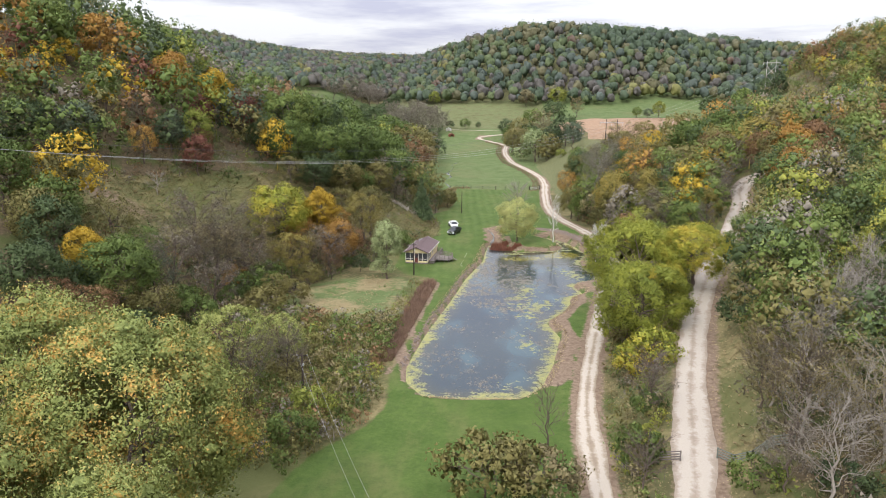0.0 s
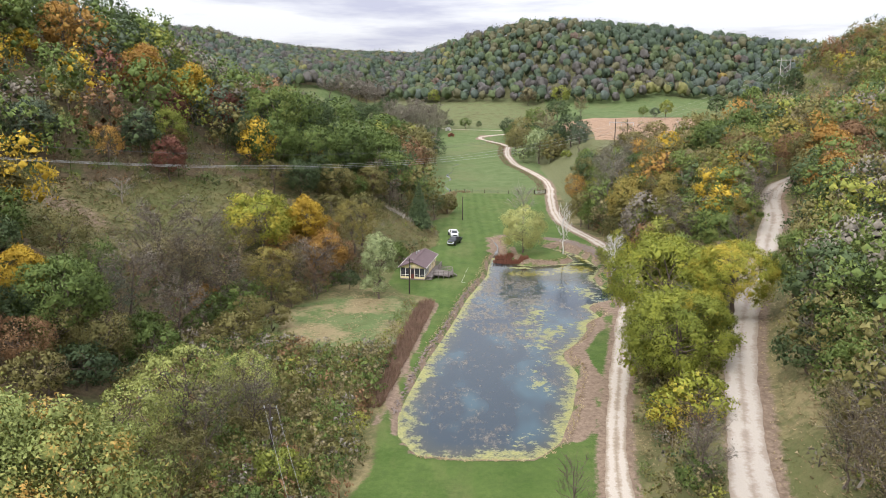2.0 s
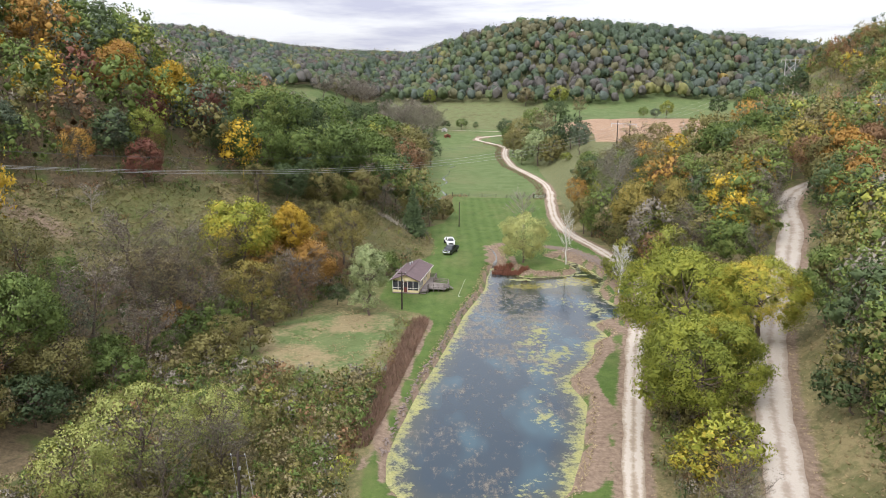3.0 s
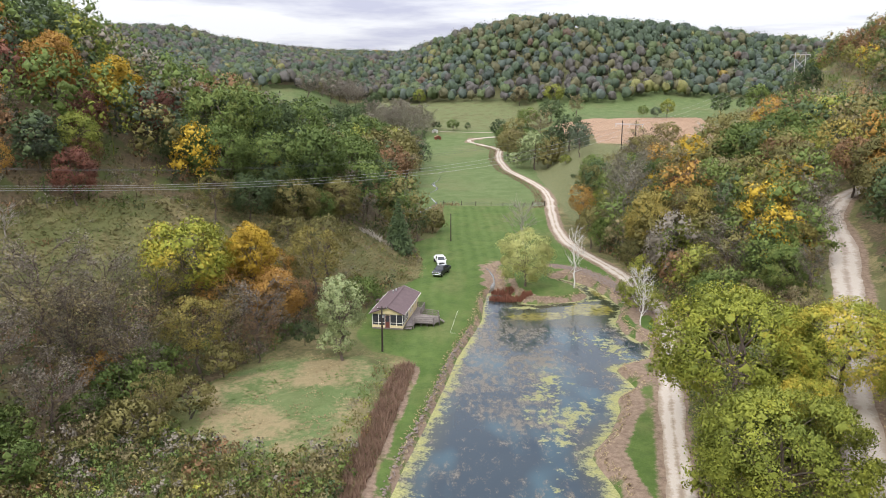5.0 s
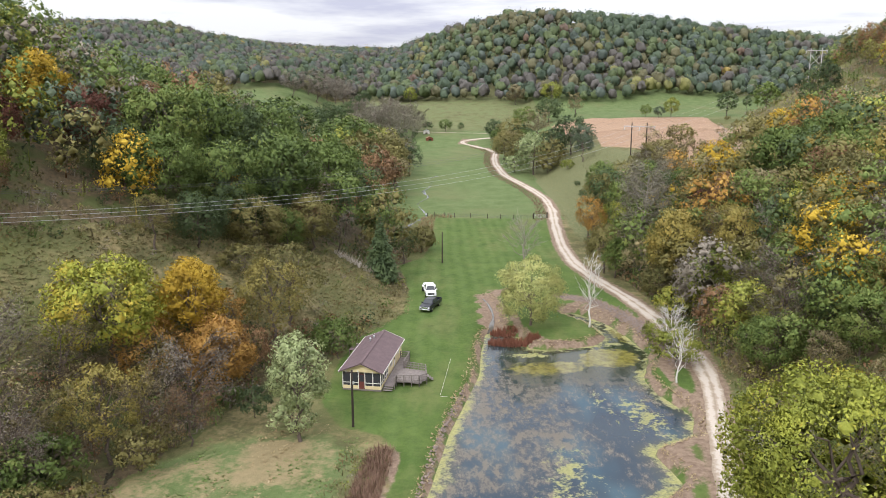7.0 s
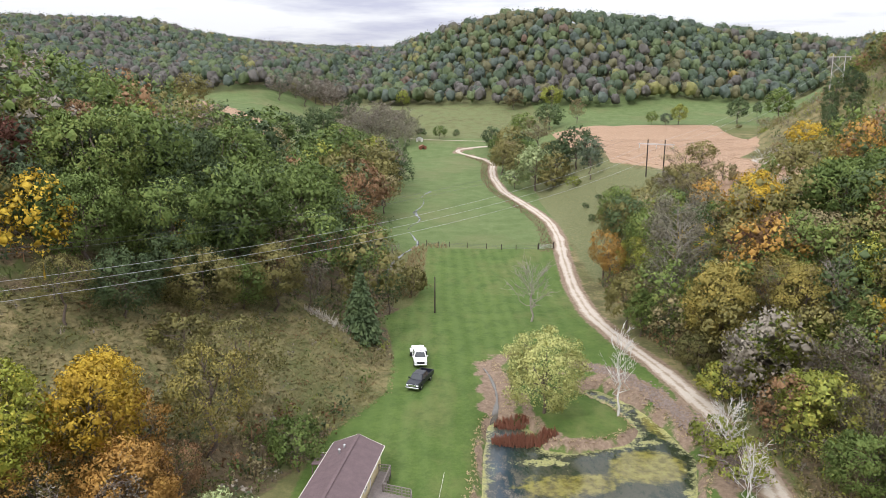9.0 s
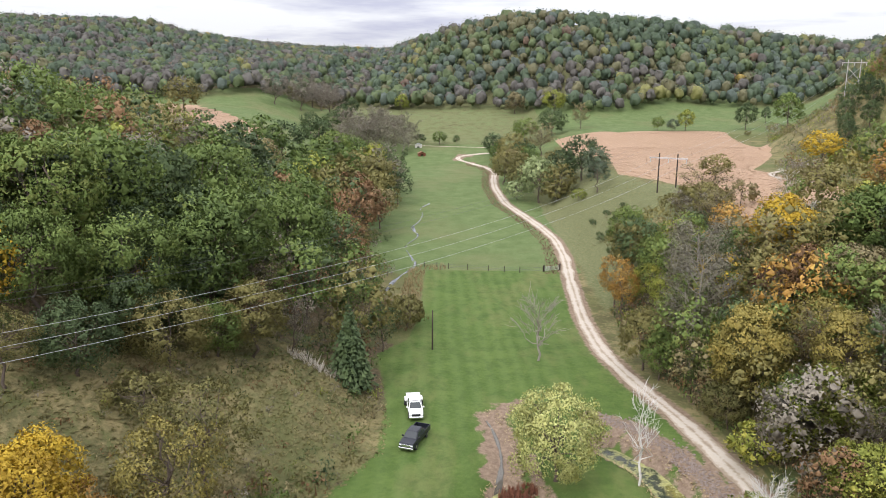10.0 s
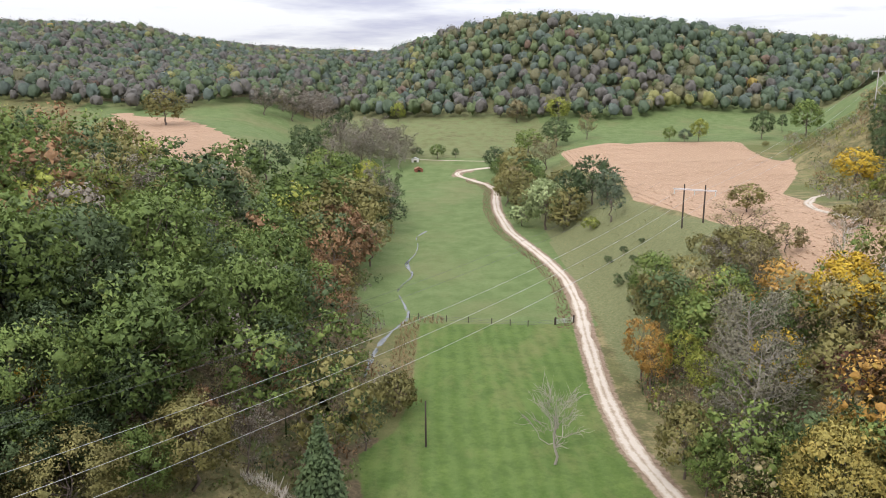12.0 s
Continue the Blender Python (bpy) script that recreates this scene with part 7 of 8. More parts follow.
    sl = math.hypot(w / 2 + ov, rise + 0.16)
    ang = math.degrees(math.atan2(rise + 0.16, w / 2 + ov))
    rows = 9
    for side in (-1, 1):
        roof = part("roof", boxed(((sl, ln + 0.9, 0.05), (side * (w / 2 + ov) / 2, ln / 2, h + 0.13 + (rise + 0.16) / 2), (0, side * ang, 0))), SHINGLE, cab, "plum-brown shingle roof slope")
        for i in range(rows):
            u = (i + 0.5) / rows
            cx, cz = side * (w / 2 + ov) * (1 - u), h + 0.13 + (rise + 0.16) * u
            part("shingle_course", boxed(((sl / rows + 0.05, ln + 0.95, 0.035), (cx, ln / 2, cz + 0.06), (0, side * (ang + 2.2), 0))), SHINGLE, roof)
        part("fascia", boxed(((0.05, ln + 0.95, 0.16), (side * (w / 2 + ov + 0.01), ln / 2, h + 0.14))), TRIM, cab)
        for y in (-0.48, ln + 0.48):
            part("rake_board", boxed(((sl, 0.05, 0.14), (side * (w / 2 + ov) / 2, y, h + 0.14 + (rise + 0.16) / 2), (0, side * ang, 0))), SHINGLE if y < 0 else TRIM, cab)
    part("ridge_cap", boxed(((0.34, ln + 0.96, 0.06), (0, ln / 2, h + rise + 0.37))), SHINGLE, cab)
    for px, py in ((-0.9, 10.4), (-1.15, 9.3)):
        bm = bmesh.new()
        bmesh.ops.create_cone(bm, segments=10, radius1=0.1, radius2=0.1, depth=0.5, cap_ends=True, matrix=pose(px, py, h + rise + 0.1))
        bmesh.ops.create_cone(bm, segments=10, radius1=0.17, radius2=0.05, depth=0.1, cap_ends=True, matrix=pose(px, py, h + rise + 0.38))
        part("roof_vent", bm, GALV, cab, "pale metal roof vent")
    # lean-to on the west side
    part("lean_to", boxed(((1.5, 2.6, 0.08), (-w / 2 - 0.8, 9.9, 2.25), (0, -6, 0)), ((0.09, 0.09, 2.0), (-w / 2 - 1.45, 8.7, 1.1)), ((0.09, 0.09, 2.0), (-w / 2 - 1.45, 11.1, 1.1))), SHINGLE, cab)
    part("lean_to_trim", boxed(((1.6, 0.06, 0.1), (-w / 2 - 0.8, 11.24, 2.28), (0, -6, 0))), TRIM, cab)
    return cab, z0


CABIN, CABIN_Z = build_cabin()


def build_deck():
    deck = new("deck")
    deck.matrix_basis = CABIN.matrix_basis.copy()
    tagged(deck, "weathered grey wooden deck with railings beside the cabin", "deck")
    wide = [(3.45, 2.1), (7.1, 2.3), (7.95, 3.4), (7.2, 6.4), (3.9, 7.1)]
    top = 0.62
    # boards run out from the cabin
    y = 0.9
    while y < 11.0:
        x1 = 4.05
        for k in np.arange(4.05, 8.0, 0.05):
            if poly_depth(wide, np.array(k), np.array(y + 0.08)) > 0:
                x1 = max(x1, float(k))
        part("board", boxed(((x1 - 2.7, 0.145, 0.04), ((x1 + 2.7) / 2, y + 0.08, top))), GREY_WOOD, deck)
        y += 0.16
    part("frame", boxed(((1.3, 10.0, 0.16), (3.36, 5.95, top - 0.12)), ((3.6, 3.9, 0.16), (5.5, 4.3, top - 0.12))), GREY_WOOD, deck)
    runs = [[(4.05, 0.95), (4.05, 2.1), (7.05, 2.32), (7.88, 3.35), (7.6, 4.4)], [(7.42, 5.4), (7.15, 6.4), (4.05, 7.05), (4.05, 10.9), (2.75, 10.9)]]
    for run in runs:
        for (ax, ay), (bx, by) in zip(run[:-1], run[1:]):
            n = math.dist((ax, ay), (bx, by))
            turn = math.degrees(math.atan2(by - ay, bx - ax))
            cx, cy = (ax + bx) / 2, (ay + by) / 2
            for zz, th in ((top + 0.95, 0.06), (top + 0.62, 0.05), (top + 0.3, 0.05)):
                part("rail", boxed(((n, 0.09, th), (cx, cy, zz), (0, 0, turn))), GREY_WOOD, deck)
            k = max(1, round(n / 1.1))
            for i in range(k + 1):
                u = i / k
                part("post", boxed(((0.09, 0.09, top + 1.02), (ax + (bx - ax) * u, ay + (by - ay) * u, (top + 1.02) / 2 - 0.08))), GREY_WOOD, deck)
            m = int(n / 0.16)
            bm = bmesh.new()
            for i in range(m):
                u = (i + 0.5) / m
                box(bm, (0.035, 0.035, 0.8), (ax + (bx - ax) * u, ay + (by - ay) * u, top + 0.5))
            if m:
                tagged(part("balusters", bm, GREY_WOOD, deck), kind="stuff")
    for i in range(3):
        part("step", boxed(((1.2, 0.3, 0.06), (3.35, 0.75 - 0.3 * i, top - 0.06 - 0.18 * i))), GREY_WOOD, deck)
        part("step", boxed(((0.3, 0.9, 0.06), (7.75 + 0.28 * i, 4.9, top - 0.06 - 0.18 * i), (0, 0, 12))), GREY_WOOD, deck)
    return deck


build_deck()


# ---- the two pickups ----
RUBBER = plain("tyre_rubber", (0.025, 0.025, 0.026), 0.85, vary=0.2)
CHROME = plain("bright_chrome", (0.65, 0.65, 0.66), 0.2, 0.9, vary=0.1)
LAMP = plain("headlight_lens", (0.75, 0.77, 0.8), 0.1, vary=0.05, spec=0.7)
BLACK = plain("black_plastic", (0.02, 0.02, 0.022), 0.5, vary=0.2)
WHITE_PAINT = plain("white_car_paint", (0.78, 0.77, 0.76), 0.25, vary=0.03, scale=0.6, spec=0.6)
DARK_PAINT = plain("charcoal_car_paint", (0.012, 0.014, 0.022), 0.3, vary=0.12, scale=0.6, spec=0.4)
WHEEL = None


def pickup(x, y, turn, paint, label, long_bed, dual, cover):
    """A pickup that looks along -y in its own frame, wheels on the ground."""
    truck = new("pickup_truck")
    ln = 6.6 if long_bed else 5.9
    truck.matrix_basis = pose(x, y, float(height(x, y)), 0, 0, turn)
    tagged(truck, label, "pickup truck")
    hw = 1.0
    f, b = -ln / 2, ln / 2
    bed0 = b - (2.5 if long_bed else 1.95)
    bm = bmesh.new()
    prism2 = [(f, 0.55), (f, 1.02), (f + 0.15, 1.12), (f + 1.35, 1.22), (bed0, 1.22), (bed0, 0.5), (f + 0.3, 0.45)]
    vs = [[bm.verts.new((s * hw * (0.93 if i < 3 else 1.0), p, z)) for i, (p, z) in enumerate(prism2)] for s in (-1, 1)]
    bm.faces.new(vs[0])
    bm.faces.new(vs[1][::-1])
    for i in range(len(prism2)):
        j = (i + 1) % len(prism2)
        bm.faces.new((vs[0][j], vs[0][i], vs[1][i], vs[1][j]))
    bmesh.ops.recalc_face_normals(bm, faces=bm.faces)
    bmesh.ops.bevel(bm, geom=list(bm.edges), offset=0.05, segments=2, affect="EDGES")
    part("body", bm, paint, truck)
    # cab: pillars and roof, tapering inward
    c0, c1 = f + 1.35, bed0
    bm = bmesh.new()
    low = [(-0.94, c0), (0.94, c0), (0.94, c1), (-0.94, c1)]
    high = [(-0.74, c0 + 0.75), (0.74, c0 + 0.75), (0.74, c1 - 0.22), (-0.74, c1 - 0.22)]
    a = [bm.verts.new((p, q, 1.2)) for p, q in low]
    t = [bm.verts.new((p, q, 1.86)) for p, q in high]
    bm.faces.new(t)
    for i in range(4):
        j = (i + 1) % 4
        bm.faces.new((a[i], a[j], t[j], t[i]))
    bmesh.ops.recalc_face_normals(bm, faces=bm.faces)
    bmesh.ops.bevel(bm, geom=[e for e in bm.edges], offset=0.06, segments=2, affect="EDGES")
    cabp = part("cab", bm, paint, truck)

    def pane(name, quad, inset=0.12):
        q = [Vector(p) for p in quad]
        c = sum(q, Vector()) / 4
        n = (q[1] - q[0]).cross(q[3] - q[0]).normalized()
        bm = bmesh.new()
        front = [bm.verts.new(c + (p - c) * (1 - inset) + n * 0.02) for p in q]
        back = [bm.verts.new(c + (p - c) * (1 - inset) - n * 0.03) for p in q]
        bm.faces.new(front)
        for i in range(4):
            j = (i + 1) % 4
            bm.faces.new((front[j], front[i], back[i], back[j]))
        part(name, bm, GLASS, cabp)

    pane("windshield", ((-0.94, c0, 1.2), (0.94, c0, 1.2), (0.74, c0 + 0.75, 1.86), (-0.74, c0 + 0.75, 1.86)), 0.12)
    pane("rear_window", ((0.94, c1, 1.2), (-0.94, c1, 1.2), (-0.74, c1 - 0.22, 1.86), (0.74, c1 - 0.22, 1.86)), 0.2)
    mid = (c0 + c1) / 2 + 0.2
    for s in (-1, 1):
        for p0, p1, q0, q1 in ((c0 + 0.1, mid, c0 + 0.78, mid), (mid, c1, mid, c1 - 0.2)):
            quad = [(s * 0.94, p0, 1.2), (s * 0.94, p1, 1.2), (s * 0.74, q1, 1.86), (s * 0.74, q0, 1.86)]
            pane("side_window", quad if s > 0 else quad[::-1], 0.16)
    # bed: floor, sides, tailgate
    bed = part("bed", boxed(((2 * hw, b - bed0, 0.12), (0, (b + bed0) / 2, 0.62)), ((0.09, b - bed0, 0.72), (-hw + 0.045, (b + bed0) / 2, 0.93), (0, 0, 0), 0.02),
                            ((0.09, b - bed0, 0.72), (hw - 0.045, (b + bed0) / 2, 0.93), (0, 0, 0), 0.02), ((2 * hw - 0.2, 0.07, 0.7), (0, bed0 + 0.04, 0.93))), paint, truck)
    part("tailgate", boxed(((2 * hw - 0.2, 0.08, 0.6), (0, b - 0.04, 0.97), (0, 0, 0), 0.02)), BLACK if cover else paint, truck)
    if cover:
        part("bed_cover", boxed(((2 * hw - 0.16, b - bed0 - 0.5, 0.05), (0, (b + bed0) / 2 + 0.22, 1.3), (0, 0, 0), 0.02)), paint, truck)
        part("roof_lamp", boxed(((0.75, 0.12, 0.06), (0, c0 + 1.05, 1.89))), BLACK, cabp)
    else:
        part("bed_liner", boxed(((2 * hw - 0.24, b - bed0 - 0.2, 0.03), (0, (b + bed0) / 2, 0.70))), BLACK, bed)
    part("grille", boxed(((1.15, 0.06, 0.32), (0, f + 0.01, 0.85), (0, 0, 0), 0.02)), CHROME if not cover else BLACK, truck)
    part("bumper", boxed(((1.96, 0.2, 0.24), (0, f - 0.03, 0.52), (0, 0, 0), 0.05)), CHROME, truck)
    part("bumper", boxed(((1.9, 0.16, 0.2), (0, b + 0.06, 0.55), (0, 0, 0), 0.04)), CHROME, truck)
    for s in (-1, 1):
        part("headlight", boxed(((0.34, 0.08, 0.22), (s * 0.76, f + 0.02, 0.88), (0, 0, 0), 0.03)), LAMP, truck)
        part("tail_light", boxed(((0.14, 0.06, 0.4), (s * 0.9, b - 0.01, 0.98))), DOOR_RED, truck)
        part("mirror", boxed(((0.26, 0.1, 0.22), (s * 1.12, c0 + 0.35, 1.3), (0, 0, 0), 0.03)), paint if cover else BLACK, truck)
        for y0, off in ((f + 1.05, 0), (b - 1.25, 0.2 if dual else 0)):
            bm = bmesh.new()
            m = pose(s * (hw - 0.12 + off), y0, 0.4, 0, 90, 0)
            bmesh.ops.create_cone(bm, segments=18, radius1=0.4, radius2=0.4, depth=0.28 + off, cap_ends=True, matrix=m)
            wh = part("wheel", bm, RUBBER, truck)
            bm = bmesh.new()
            bmesh.ops.create_cone(bm, segments=14, radius1=0.24, radius2=0.2, depth=0.3 + off, cap_ends=True, matrix=m)
            part("rim", bm, CHROME, wh)
            if off:
                part("fender", boxed(((0.34, 1.25, 0.3), (s * (hw + 0.12), y0, 0.98), (0, 0, 0), 0.08)), paint, truck, "flared dual-wheel fender")


pickup(0.25, 152.3, 5, WHITE_PAINT, "white crew-cab pickup with covered bed parked on the lawn", True, True, True)
pickup(0.45, 143.3, -21, DARK_PAINT, "dark charcoal pickup with open bed parked on the lawn", False, False, False)


# ---- poles and wires ----
WIRE = plain("aluminium_wire", (0.42, 0.42, 0.42), 0.5, 0.3, vary=0.05)
WIRE_DARK = plain("dark_wire", (0.10, 0.10, 0.10), 0.6, 0.2, vary=0.1)
CERAMIC = plain("pale_insulator", (0.6, 0.6, 0.58), 0.3, vary=0.1)


def utility_pole(x, y, tall, label, arm=True):
    p = new("utility_pole")
    p.matrix_basis = pose(x, y, float(height(x, y)))
    tagged(p, label, "utility pole", "utility poles in the valley")
    mesh_part("pole", mesh_of("pole", *tubes([[((0, 0, -0.5), 0.16), ((0, 0, tall * 0.5), 0.135), ((0, 0, tall), 0.11), ((0, 0, tall + 0.04), 0.01)]], 10), [POLE_WOOD], smooth=True), p)
    if arm:
        part("crossarm", boxed(((1.5, 0.1, 0.12), (0, 0.12, tall - 0.35))), POLE_WOOD, p)
        for k in (-0.65, 0.65):
            bm = bmesh.new()
            bmesh.ops.create_cone(bm, segments=8, radius1=0.06, radius2=0.04, depth=0.2, cap_ends=True, matrix=pose(k, 0.12, tall - 0.19))
            part("insulator", bm, CERAMIC, p)
        part("bracket", boxed(((0.2, 0.2, 0.3), (0.16, -0.1, tall - 1.5))), GALV, p)


utility_pole(-19.5, 32.3, 5.9, "slim dark wooden utility pole rising from roadside brush")
utility_pole(-8.3, 97.0, 6.9, "dark wooden utility pole standing near the cabin")
utility_pole(2.85, 176.2, 6.9, "plain dark wooden pole standing on the mown lawn", arm=False)


def cable(name, a, b, sag, radius, mat, label, n=40):
    a, b = np.array(a, float), np.array(b, float)
    t = np.linspace(0, 1, n)
    p = a + (b - a) * t[:, None]
    p[:, 2] -= sag * 4 * t * (1 - t)
    me = mesh_of(name, *tubes([[(q, radius) for q in p]], 5), [mat], smooth=True)
    tagged(new(name, me), label, "power line")


for k in (-0.65, 0.65):
    cable("power_cable", (-19.5 + k, 32.4, height(-19.5, 32.3) + 5.85), (10 + k, -45, 8.0), 4.0, 0.012, WIRE, "thin pale service cable running down from the pole")


def h_frame(x, y, turn, gap, tall, arm, material, label, braces):
    p = new("power_pylon")
    p.matrix_basis = pose(x, y, float(height(x, y)), 0, 0, turn)
    tagged(p, label, "pylon")
    for s in (-1, 1):
        dz = float(height(x + s * gap / 2 * math.cos(radians(turn)), y + s * gap / 2 * math.sin(radians(turn)))) - float(height(x, y))
        mesh_part("leg", mesh_of("leg", *tubes([[((s * gap / 2, 0, dz - 0.6), 0.2), ((s * gap / 2, 0, tall), 0.15)]], 8), [POLE_WOOD if not braces else material], smooth=True), p)
    part("crossarm", boxed(((arm, 0.2, 0.3), (0, 0.2, tall - 1.2)), ((arm, 0.2, 0.3), (0, -0.2, tall - 1.2))), material, p, "pale crossarm")
    for s in (-1, 0, 1):
        bm = bmesh.new()
        bmesh.ops.create_cone(bm, segments=8, radius1=0.1, radius2=0.1, depth=1.1, cap_ends=True, matrix=pose(s * arm * 0.47, 0, tall - 1.85))
        part("insulator", bm, CERAMIC, p)
    if braces:
        for z0, z1 in ((2.0, 7.0), (7.0, 12.0)):
            if z1 < tall:
                for s in (-1, 1):
                    mesh_part("brace", mesh_of("brace", *tubes([[((-s * gap / 2, 0, z0), 0.1), ((s * gap / 2, 0, z1), 0.1)]], 5), [material]), p)
    return p


h_frame(64.0, 248.5, -28, 4.6, 9.4, 9.6, plain("pale_crossarm_wood", (0.56, 0.50, 0.49), 0.8), "wooden H-frame power pole at the corn's edge", False)
h_frame(172.0, 361.0, -35, 4.6, 15.0, 9.0, plain("pale_pylon_wood", (0.42, 0.40, 0.39), 0.8), "pale braced H-frame power pylon on the hill", True)
AX, AY = 64.0, 248.5
ux, uy = math.cos(radians(-28)), math.sin(radians(-28))
for k in (-1, 0, 1):
    a = (AX + ux * k * 4.5, AY + uy * k * 4.5, float(height(AX, AY)) + 7.2)
    b = (-112 + k * 3.6, 18 - k * 2.6, 40.5)
    cable("power_line", a, b, 11.5, 0.022, WIRE, "pale high-voltage wire spanning the valley", 70)
    b = (172 + math.cos(radians(-35)) * k * 4.2, 361 + math.sin(radians(-35)) * k * 4.2, float(height(172, 361)) + 12.8)
    cable("power_line", a, b, 4.0, 0.02, WIRE, "pale high-voltage wire climbing to the hill pylon", 30)


for k in (-0.35, 0.35):
    a = (AX + ux * k * 4.5 - 7.9, AY + uy * k * 4.5 + 6.1, float(height(AX, AY)) + 9.2)
    b = (-112 + k * 3.6 - 7.9, 18 - k * 2.6 + 6.1, 42.5)
    cable("power_line", a, b, 11.5, 0.018, WIRE_DARK, "thin dark wire beside the valley's power line", 70)


def loose_stones(label, line, half, count, seed):
    """Angular grey-brown stones dumped along a bank, as one mesh."""
    r = rng(seed)
    v0 = np.array([(1, 0, 0), (-1, 0, 0), (0, 1, 0), (0, -1, 0), (0, 0, 1), (0, 0, -1)], float)
    f0 = np.array([(0, 2, 4), (2, 1, 4), (1, 3, 4), (3, 0, 4), (2, 0, 5), (1, 2, 5), (3, 1, 5), (0, 3, 5)])
    run = np.cumsum([0] + [math.dist(a, b) for a, b in zip(line[:-1], line[1:])])
    s = r.uniform(0, run[-1], count)
    x = np.interp(s, run, [p[0] for p in line]) + r.normal(size=count) * half
    y = np.interp(s, run, [p[1] for p in line]) + r.normal(size=count) * half
    size = r.uniform(0.08, 0.26, count)
    v = v0[None] * r.uniform(0.6, 1.2, (count, 6, 3)) * size[:, None, None]
    a = r.uniform(0, 6.28, count)
    c, sn = np.cos(a)[:, None], np.sin(a)[:, None]
    v = np.stack([v[..., 0] * c - v[..., 1] * sn, v[..., 0] * sn + v[..., 1] * c, v[..., 2] * 0.7], -1)
    v = v + np.stack([x, y, height(x, y) + size * 0.25], -1)[:, None]
    f = f0[None] + (np.arange(count) * 6)[:, None, None]
    me = mesh_of("bank_stones", v.reshape(-1, 3), f.reshape(-1, 3), [plain("bank_stone", (0.22, 0.175, 0.15), 0.9, vary=0.4, scale=1.5)])
    tagged(new("bank_stones", me), label, "stones", kind="stuff")


loose_stones("grey-brown stones heaped along the pond's east bank", RIPRAP, 0.85, 1500, 151)
loose_stones("grey-brown stones along the pond's west shore", [(-7.3, 44), (-4.6, 62.5), (-2.2, 74), (0, 85), (2.1, 97), (5, 108)], 0.22, 420, 152)

# ---- fences, gate, pipes, sheds ----
def plank_fence(points, label, rails=4, tall=1.15, mat=None):
    mat = mat or GREY_WOOD
    f = new("plank_fence")
    x0, y0 = points[0]
    f.matrix_basis = pose(x0, y0, float(height(x0, y0)))
    z0 = float(height(x0, y0))
    tagged(f, label, "fence")
    for (ax, ay), (bx, by) in zip(points[:-1], points[1:]):
        n = math.dist((ax, ay), (bx, by))
        k = max(1, round(n / 2.2))
        for i in range(k + 1):
            px, py = ax + (bx - ax) * i / k, ay + (by - ay) * i / k
            part("post", boxed(((0.12, 0.12, tall + 0.35), (px - x0, py - y0, float(height(px, py)) - z0 + tall / 2 - 0.1))), mat, f)
        for i in range(k):
            p0 = Vector((ax + (bx - ax) * i / k - x0, ay + (by - ay) * i / k - y0, 0))
            p1 = Vector((ax + (bx - ax) * (i + 1) / k - x0, ay + (by - ay) * (i + 1) / k - y0, 0))
            p0.z, p1.z = float(height(p0.x + x0, p0.y + y0)) - z0, float(height(p1.x + x0, p1.y + y0)) - z0
            d = p1 - p0
            turn = math.degrees(math.atan2(d.y, d.x))
            dip = -math.degrees(math.atan2(d.z, math.hypot(d.x, d.y)))
            c = (p0 + p1) / 2
            for q in range(rails):
                part("rail", boxed(((d.length, 0.035, 0.13), (c.x, c.y + 0.08, c.z + 0.25 + q * (tall - 0.3) / (rails - 1)), (0, dip, turn))), mat, f)


plank_fence([(17.9, 16.2), (18.7, 11.6), (23.4, 11.2)], "weathered grey plank fence beside the lane")
plank_fence([(27.3, 11.6), (29.6, 8.6), (33.0, 7.5)], "greenish grey plank fence beside the road", mat=plain("mossy_boards", (0.17, 0.19, 0.165), 0.85, bump=0.3))


def wire_fence():
    f = new("wire_fence")
    pts = [(-0.8, 232.4), (1.2, 231), (4.2, 230.2), (7, 229.4), (11.5, 228.4), (16.3, 227.5), (20, 226.6), (23.6, 226), (29.2, 226.9)]
    z0 = float(height(*pts[0]))
    f.matrix_basis = pose(*pts[0], z0)
    tagged(f, "sagging wire fence on dark wooden posts across the pasture", "fence")
    lines = []
    for i, (x, y) in enumerate(pts):
        z = float(height(x, y)) - z0
        part("post", boxed(((0.16, 0.16, 1.7), (x - pts[0][0], y - pts[0][1], z + 0.55))), POLE_WOOD, f)
    for hh in (0.35, 0.7, 1.05):
        line = [((x - pts[0][0], y - pts[0][1], float(height(x, y)) - z0 + hh), 0.02) for x, y in pts]
        mesh_part("wire", mesh_of("wire", *tubes([line], 4), [WIRE_DARK]), f)


wire_fence()


def farm_gate():
    g = new("farm_gate")
    z = float(height(31.2, 227.4))
    g.matrix_basis = pose(29.6, 227.0, z, 0, 0, 17)
    tagged(g, "closed galvanised tube gate across the lane's field entrance", "gate")
    for k in range(5):
        mesh_part("tube", mesh_of("tube", *tubes([[((0, 0, 0.25 + 0.22 * k), 0.03), ((3.7, 0, 0.25 + 0.22 * k), 0.03)]], 6), [GALV], smooth=True), g)
    for x in (0, 1.85, 3.7):
        mesh_part("upright", mesh_of("upright", *tubes([[((x, 0, 0.2), 0.03), ((x, 0, 1.2), 0.03)]], 6), [GALV]), g)
    for x in (-0.2, 3.95):
        part("gate_post", boxed(((0.24, 0.24, 1.9), (x, 0, 0.7))), POLE_WOOD, g)


farm_gate()


def ground_pipe(points, label):
    z = [float(height(x, y)) + 0.06 for x, y in points]
    me = mesh_of("white_pipe", *tubes([[((x, y, q), 0.018) for (x, y), q in zip(points, z)]], 6), [TRIM], smooth=True)
    tagged(new("white_pipe", me), label, "pipe")


ground_pipe([(3.4, 118.4), (2.6, 112), (1.8, 105.6)], "thin white plastic pipe lying on the lawn")
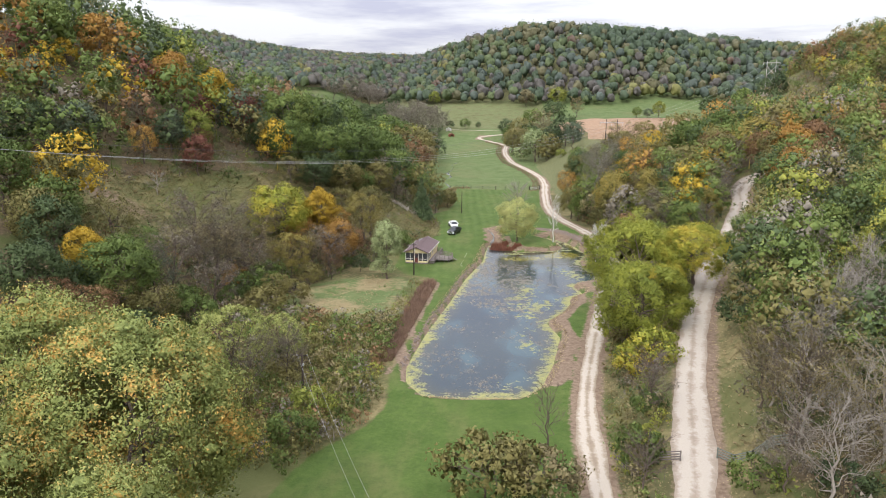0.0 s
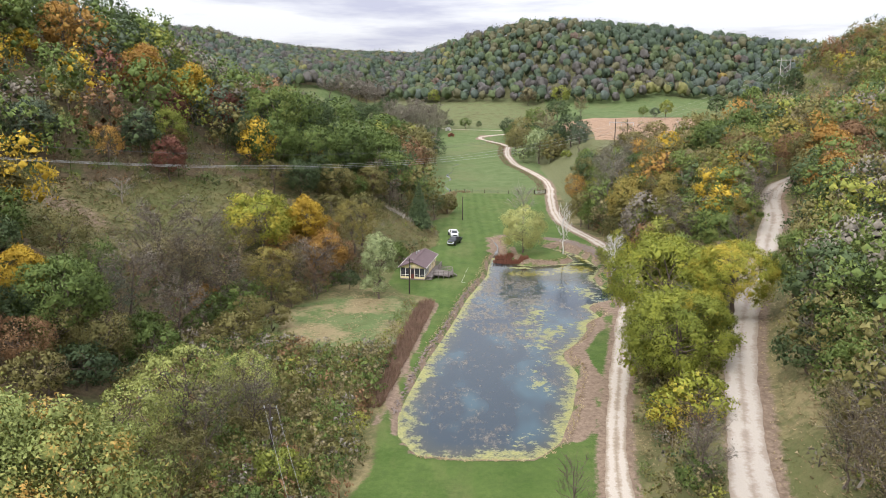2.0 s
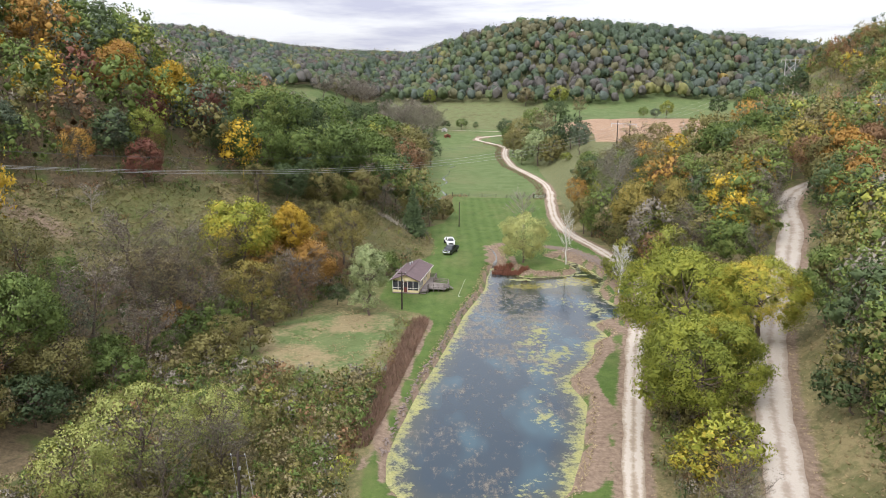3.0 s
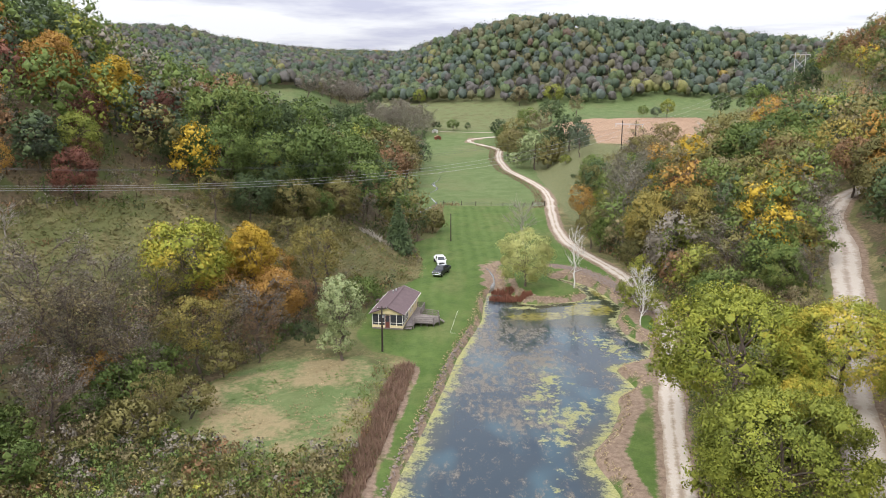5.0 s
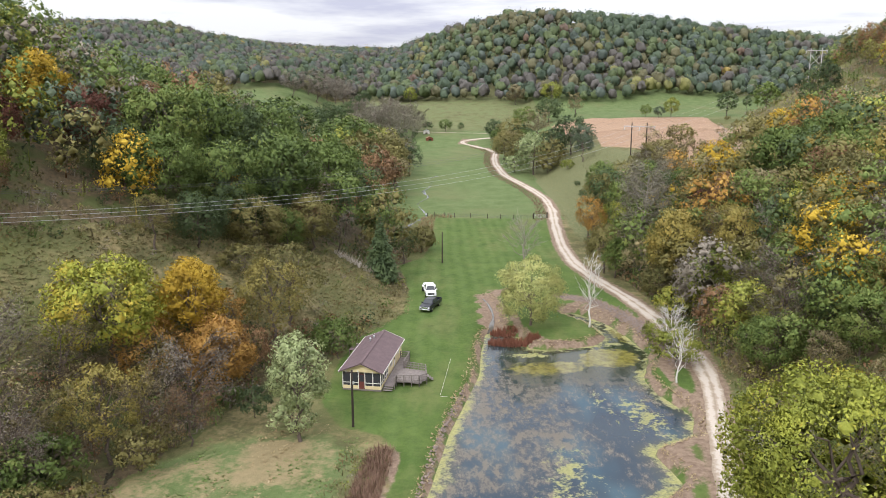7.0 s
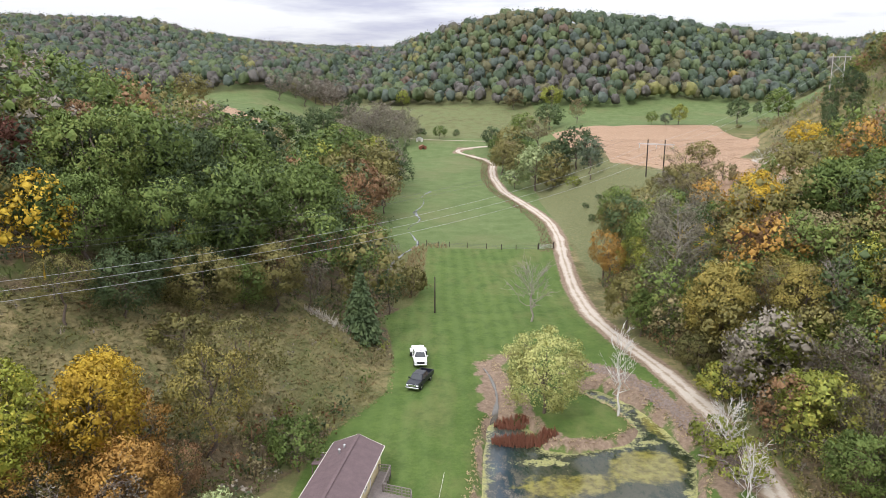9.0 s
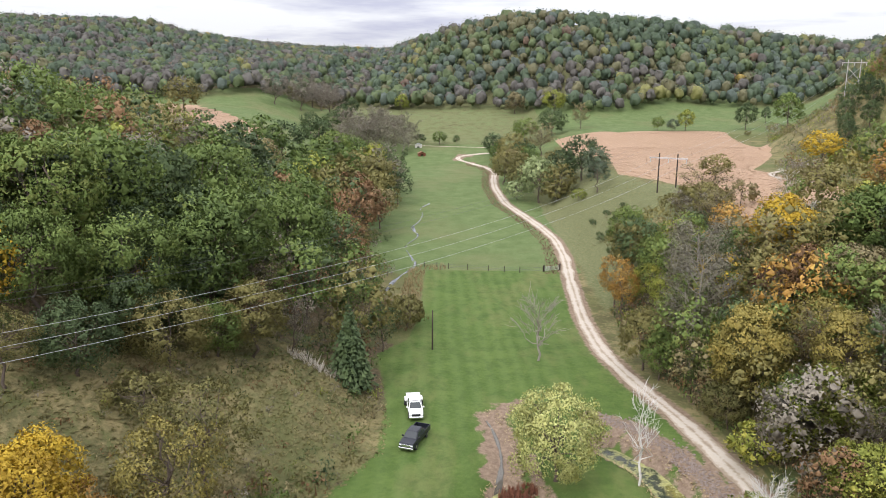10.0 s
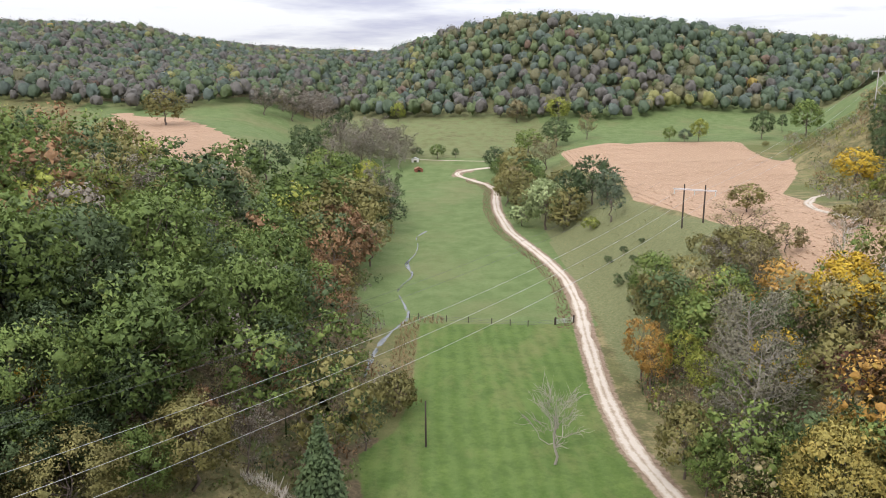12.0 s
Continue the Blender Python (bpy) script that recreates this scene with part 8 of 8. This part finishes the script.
ground_pipe([(1.8, 105.3), (3.9, 105.2)], "short white plastic pipe lying on the lawn")


def shed(x, y, turn, w, d, h, wall, roof, label, kind_name="shed"):
    s = new(kind_name)
    s.matrix_basis = pose(x, y, float(height(x, y)), 0, 0, turn)
    tagged(s, label, kind_name)
    for px in (-w / 2, w / 2):
        part("wall", boxed(((0.12, d, h), (px, 0, h / 2 - 0.2))), wall, s)
    part("wall", boxed(((w, 0.12, h), (0, d / 2, h / 2 - 0.2))), wall, s)
    part("wall", boxed(((w * 0.3, 0.12, h), (-w * 0.35, -d / 2, h / 2 - 0.2)), ((w * 0.3, 0.12, h), (w * 0.35, -d / 2, h / 2 - 0.2)), ((w, 0.12, h * 0.25), (0, -d / 2 - 0.01, h * 0.78))), wall, s)
    rise = w * 0.22
    ang = math.degrees(math.atan2(rise, w / 2))
    for sd in (-1, 1):
        part("roof", boxed(((math.hypot(w / 2, rise) + 0.35, d + 0.7, 0.08), (sd * w / 4, 0, h + rise / 2 - 0.15), (0, sd * ang, 0))), roof, s, "low-pitched roof slope")
    for yy in (-d / 2, d / 2):
        bm = bmesh.new()
        prism(bm, [(-w / 2, h - 0.2), (w / 2, h - 0.2), (0, h + rise - 0.22)], yy - 0.05, yy + 0.05)
        part("gable", bm, wall, s)


shed(-1.2, 427, 12, 3.4, 2.6, 1.5, plain("red_brown_boards", (0.20, 0.075, 0.045), 0.8, bump=0.2), plain("rusty_roof", (0.30, 0.15, 0.09), 0.6, 0.3), "small rust-red shed at the pasture's head")
shed(-3.0, 446, 0, 3.4, 2.4, 1.5, TRIM, GALV, "small white shed beyond the pasture")
shed(93, 123, 25, 8.0, 11.0, 3.4, plain("grey_barn_boards", (0.26, 0.24, 0.23), 0.85, bump=0.2), GALV, "grey barn with a pale metal roof among trees", "barn")


def log(x, y, turn, length, radius, label):
    z = float(height(x, y))
    r = rng(int(abs(x) * 10))
    me = mesh_of("fallen_log", *tubes([bent(r, (-length / 2, 0, 0), (length / 2, 0, 0.15), radius, radius * 0.6, 7, 0.02)], 8), [BARK_PALE], smooth=True)
    ob = new("fallen_log", me)
    ob.matrix_basis = pose(x, y, z + radius * 0.6, 0, 0, turn)
    tagged(ob, label, "log")


log(43, 37, 0, 4.2, 0.2, "pale fallen log at the edge of the clearing")
log(-29.5, 79.5, -20, 3.0, 0.09, "bleached fallen branch beside the creek")
log(34.2, 121.0, -40, 3.4, 0.12, "bleached driftwood log at the pond edge")

# cedars dotted over the steep pasture bank
r = rng(77)
for i in range(16):
    cx, cy = 44 + 9 * r.random() + i % 3, 228 + 40 * r.random()
    plant("bush", "deep", float(cx), float(cy), "small dark green cedar on the pasture bank", 0.28 + 0.2 * r.random(), name="shrub", category="shrub", group="cedars on the pasture bank")
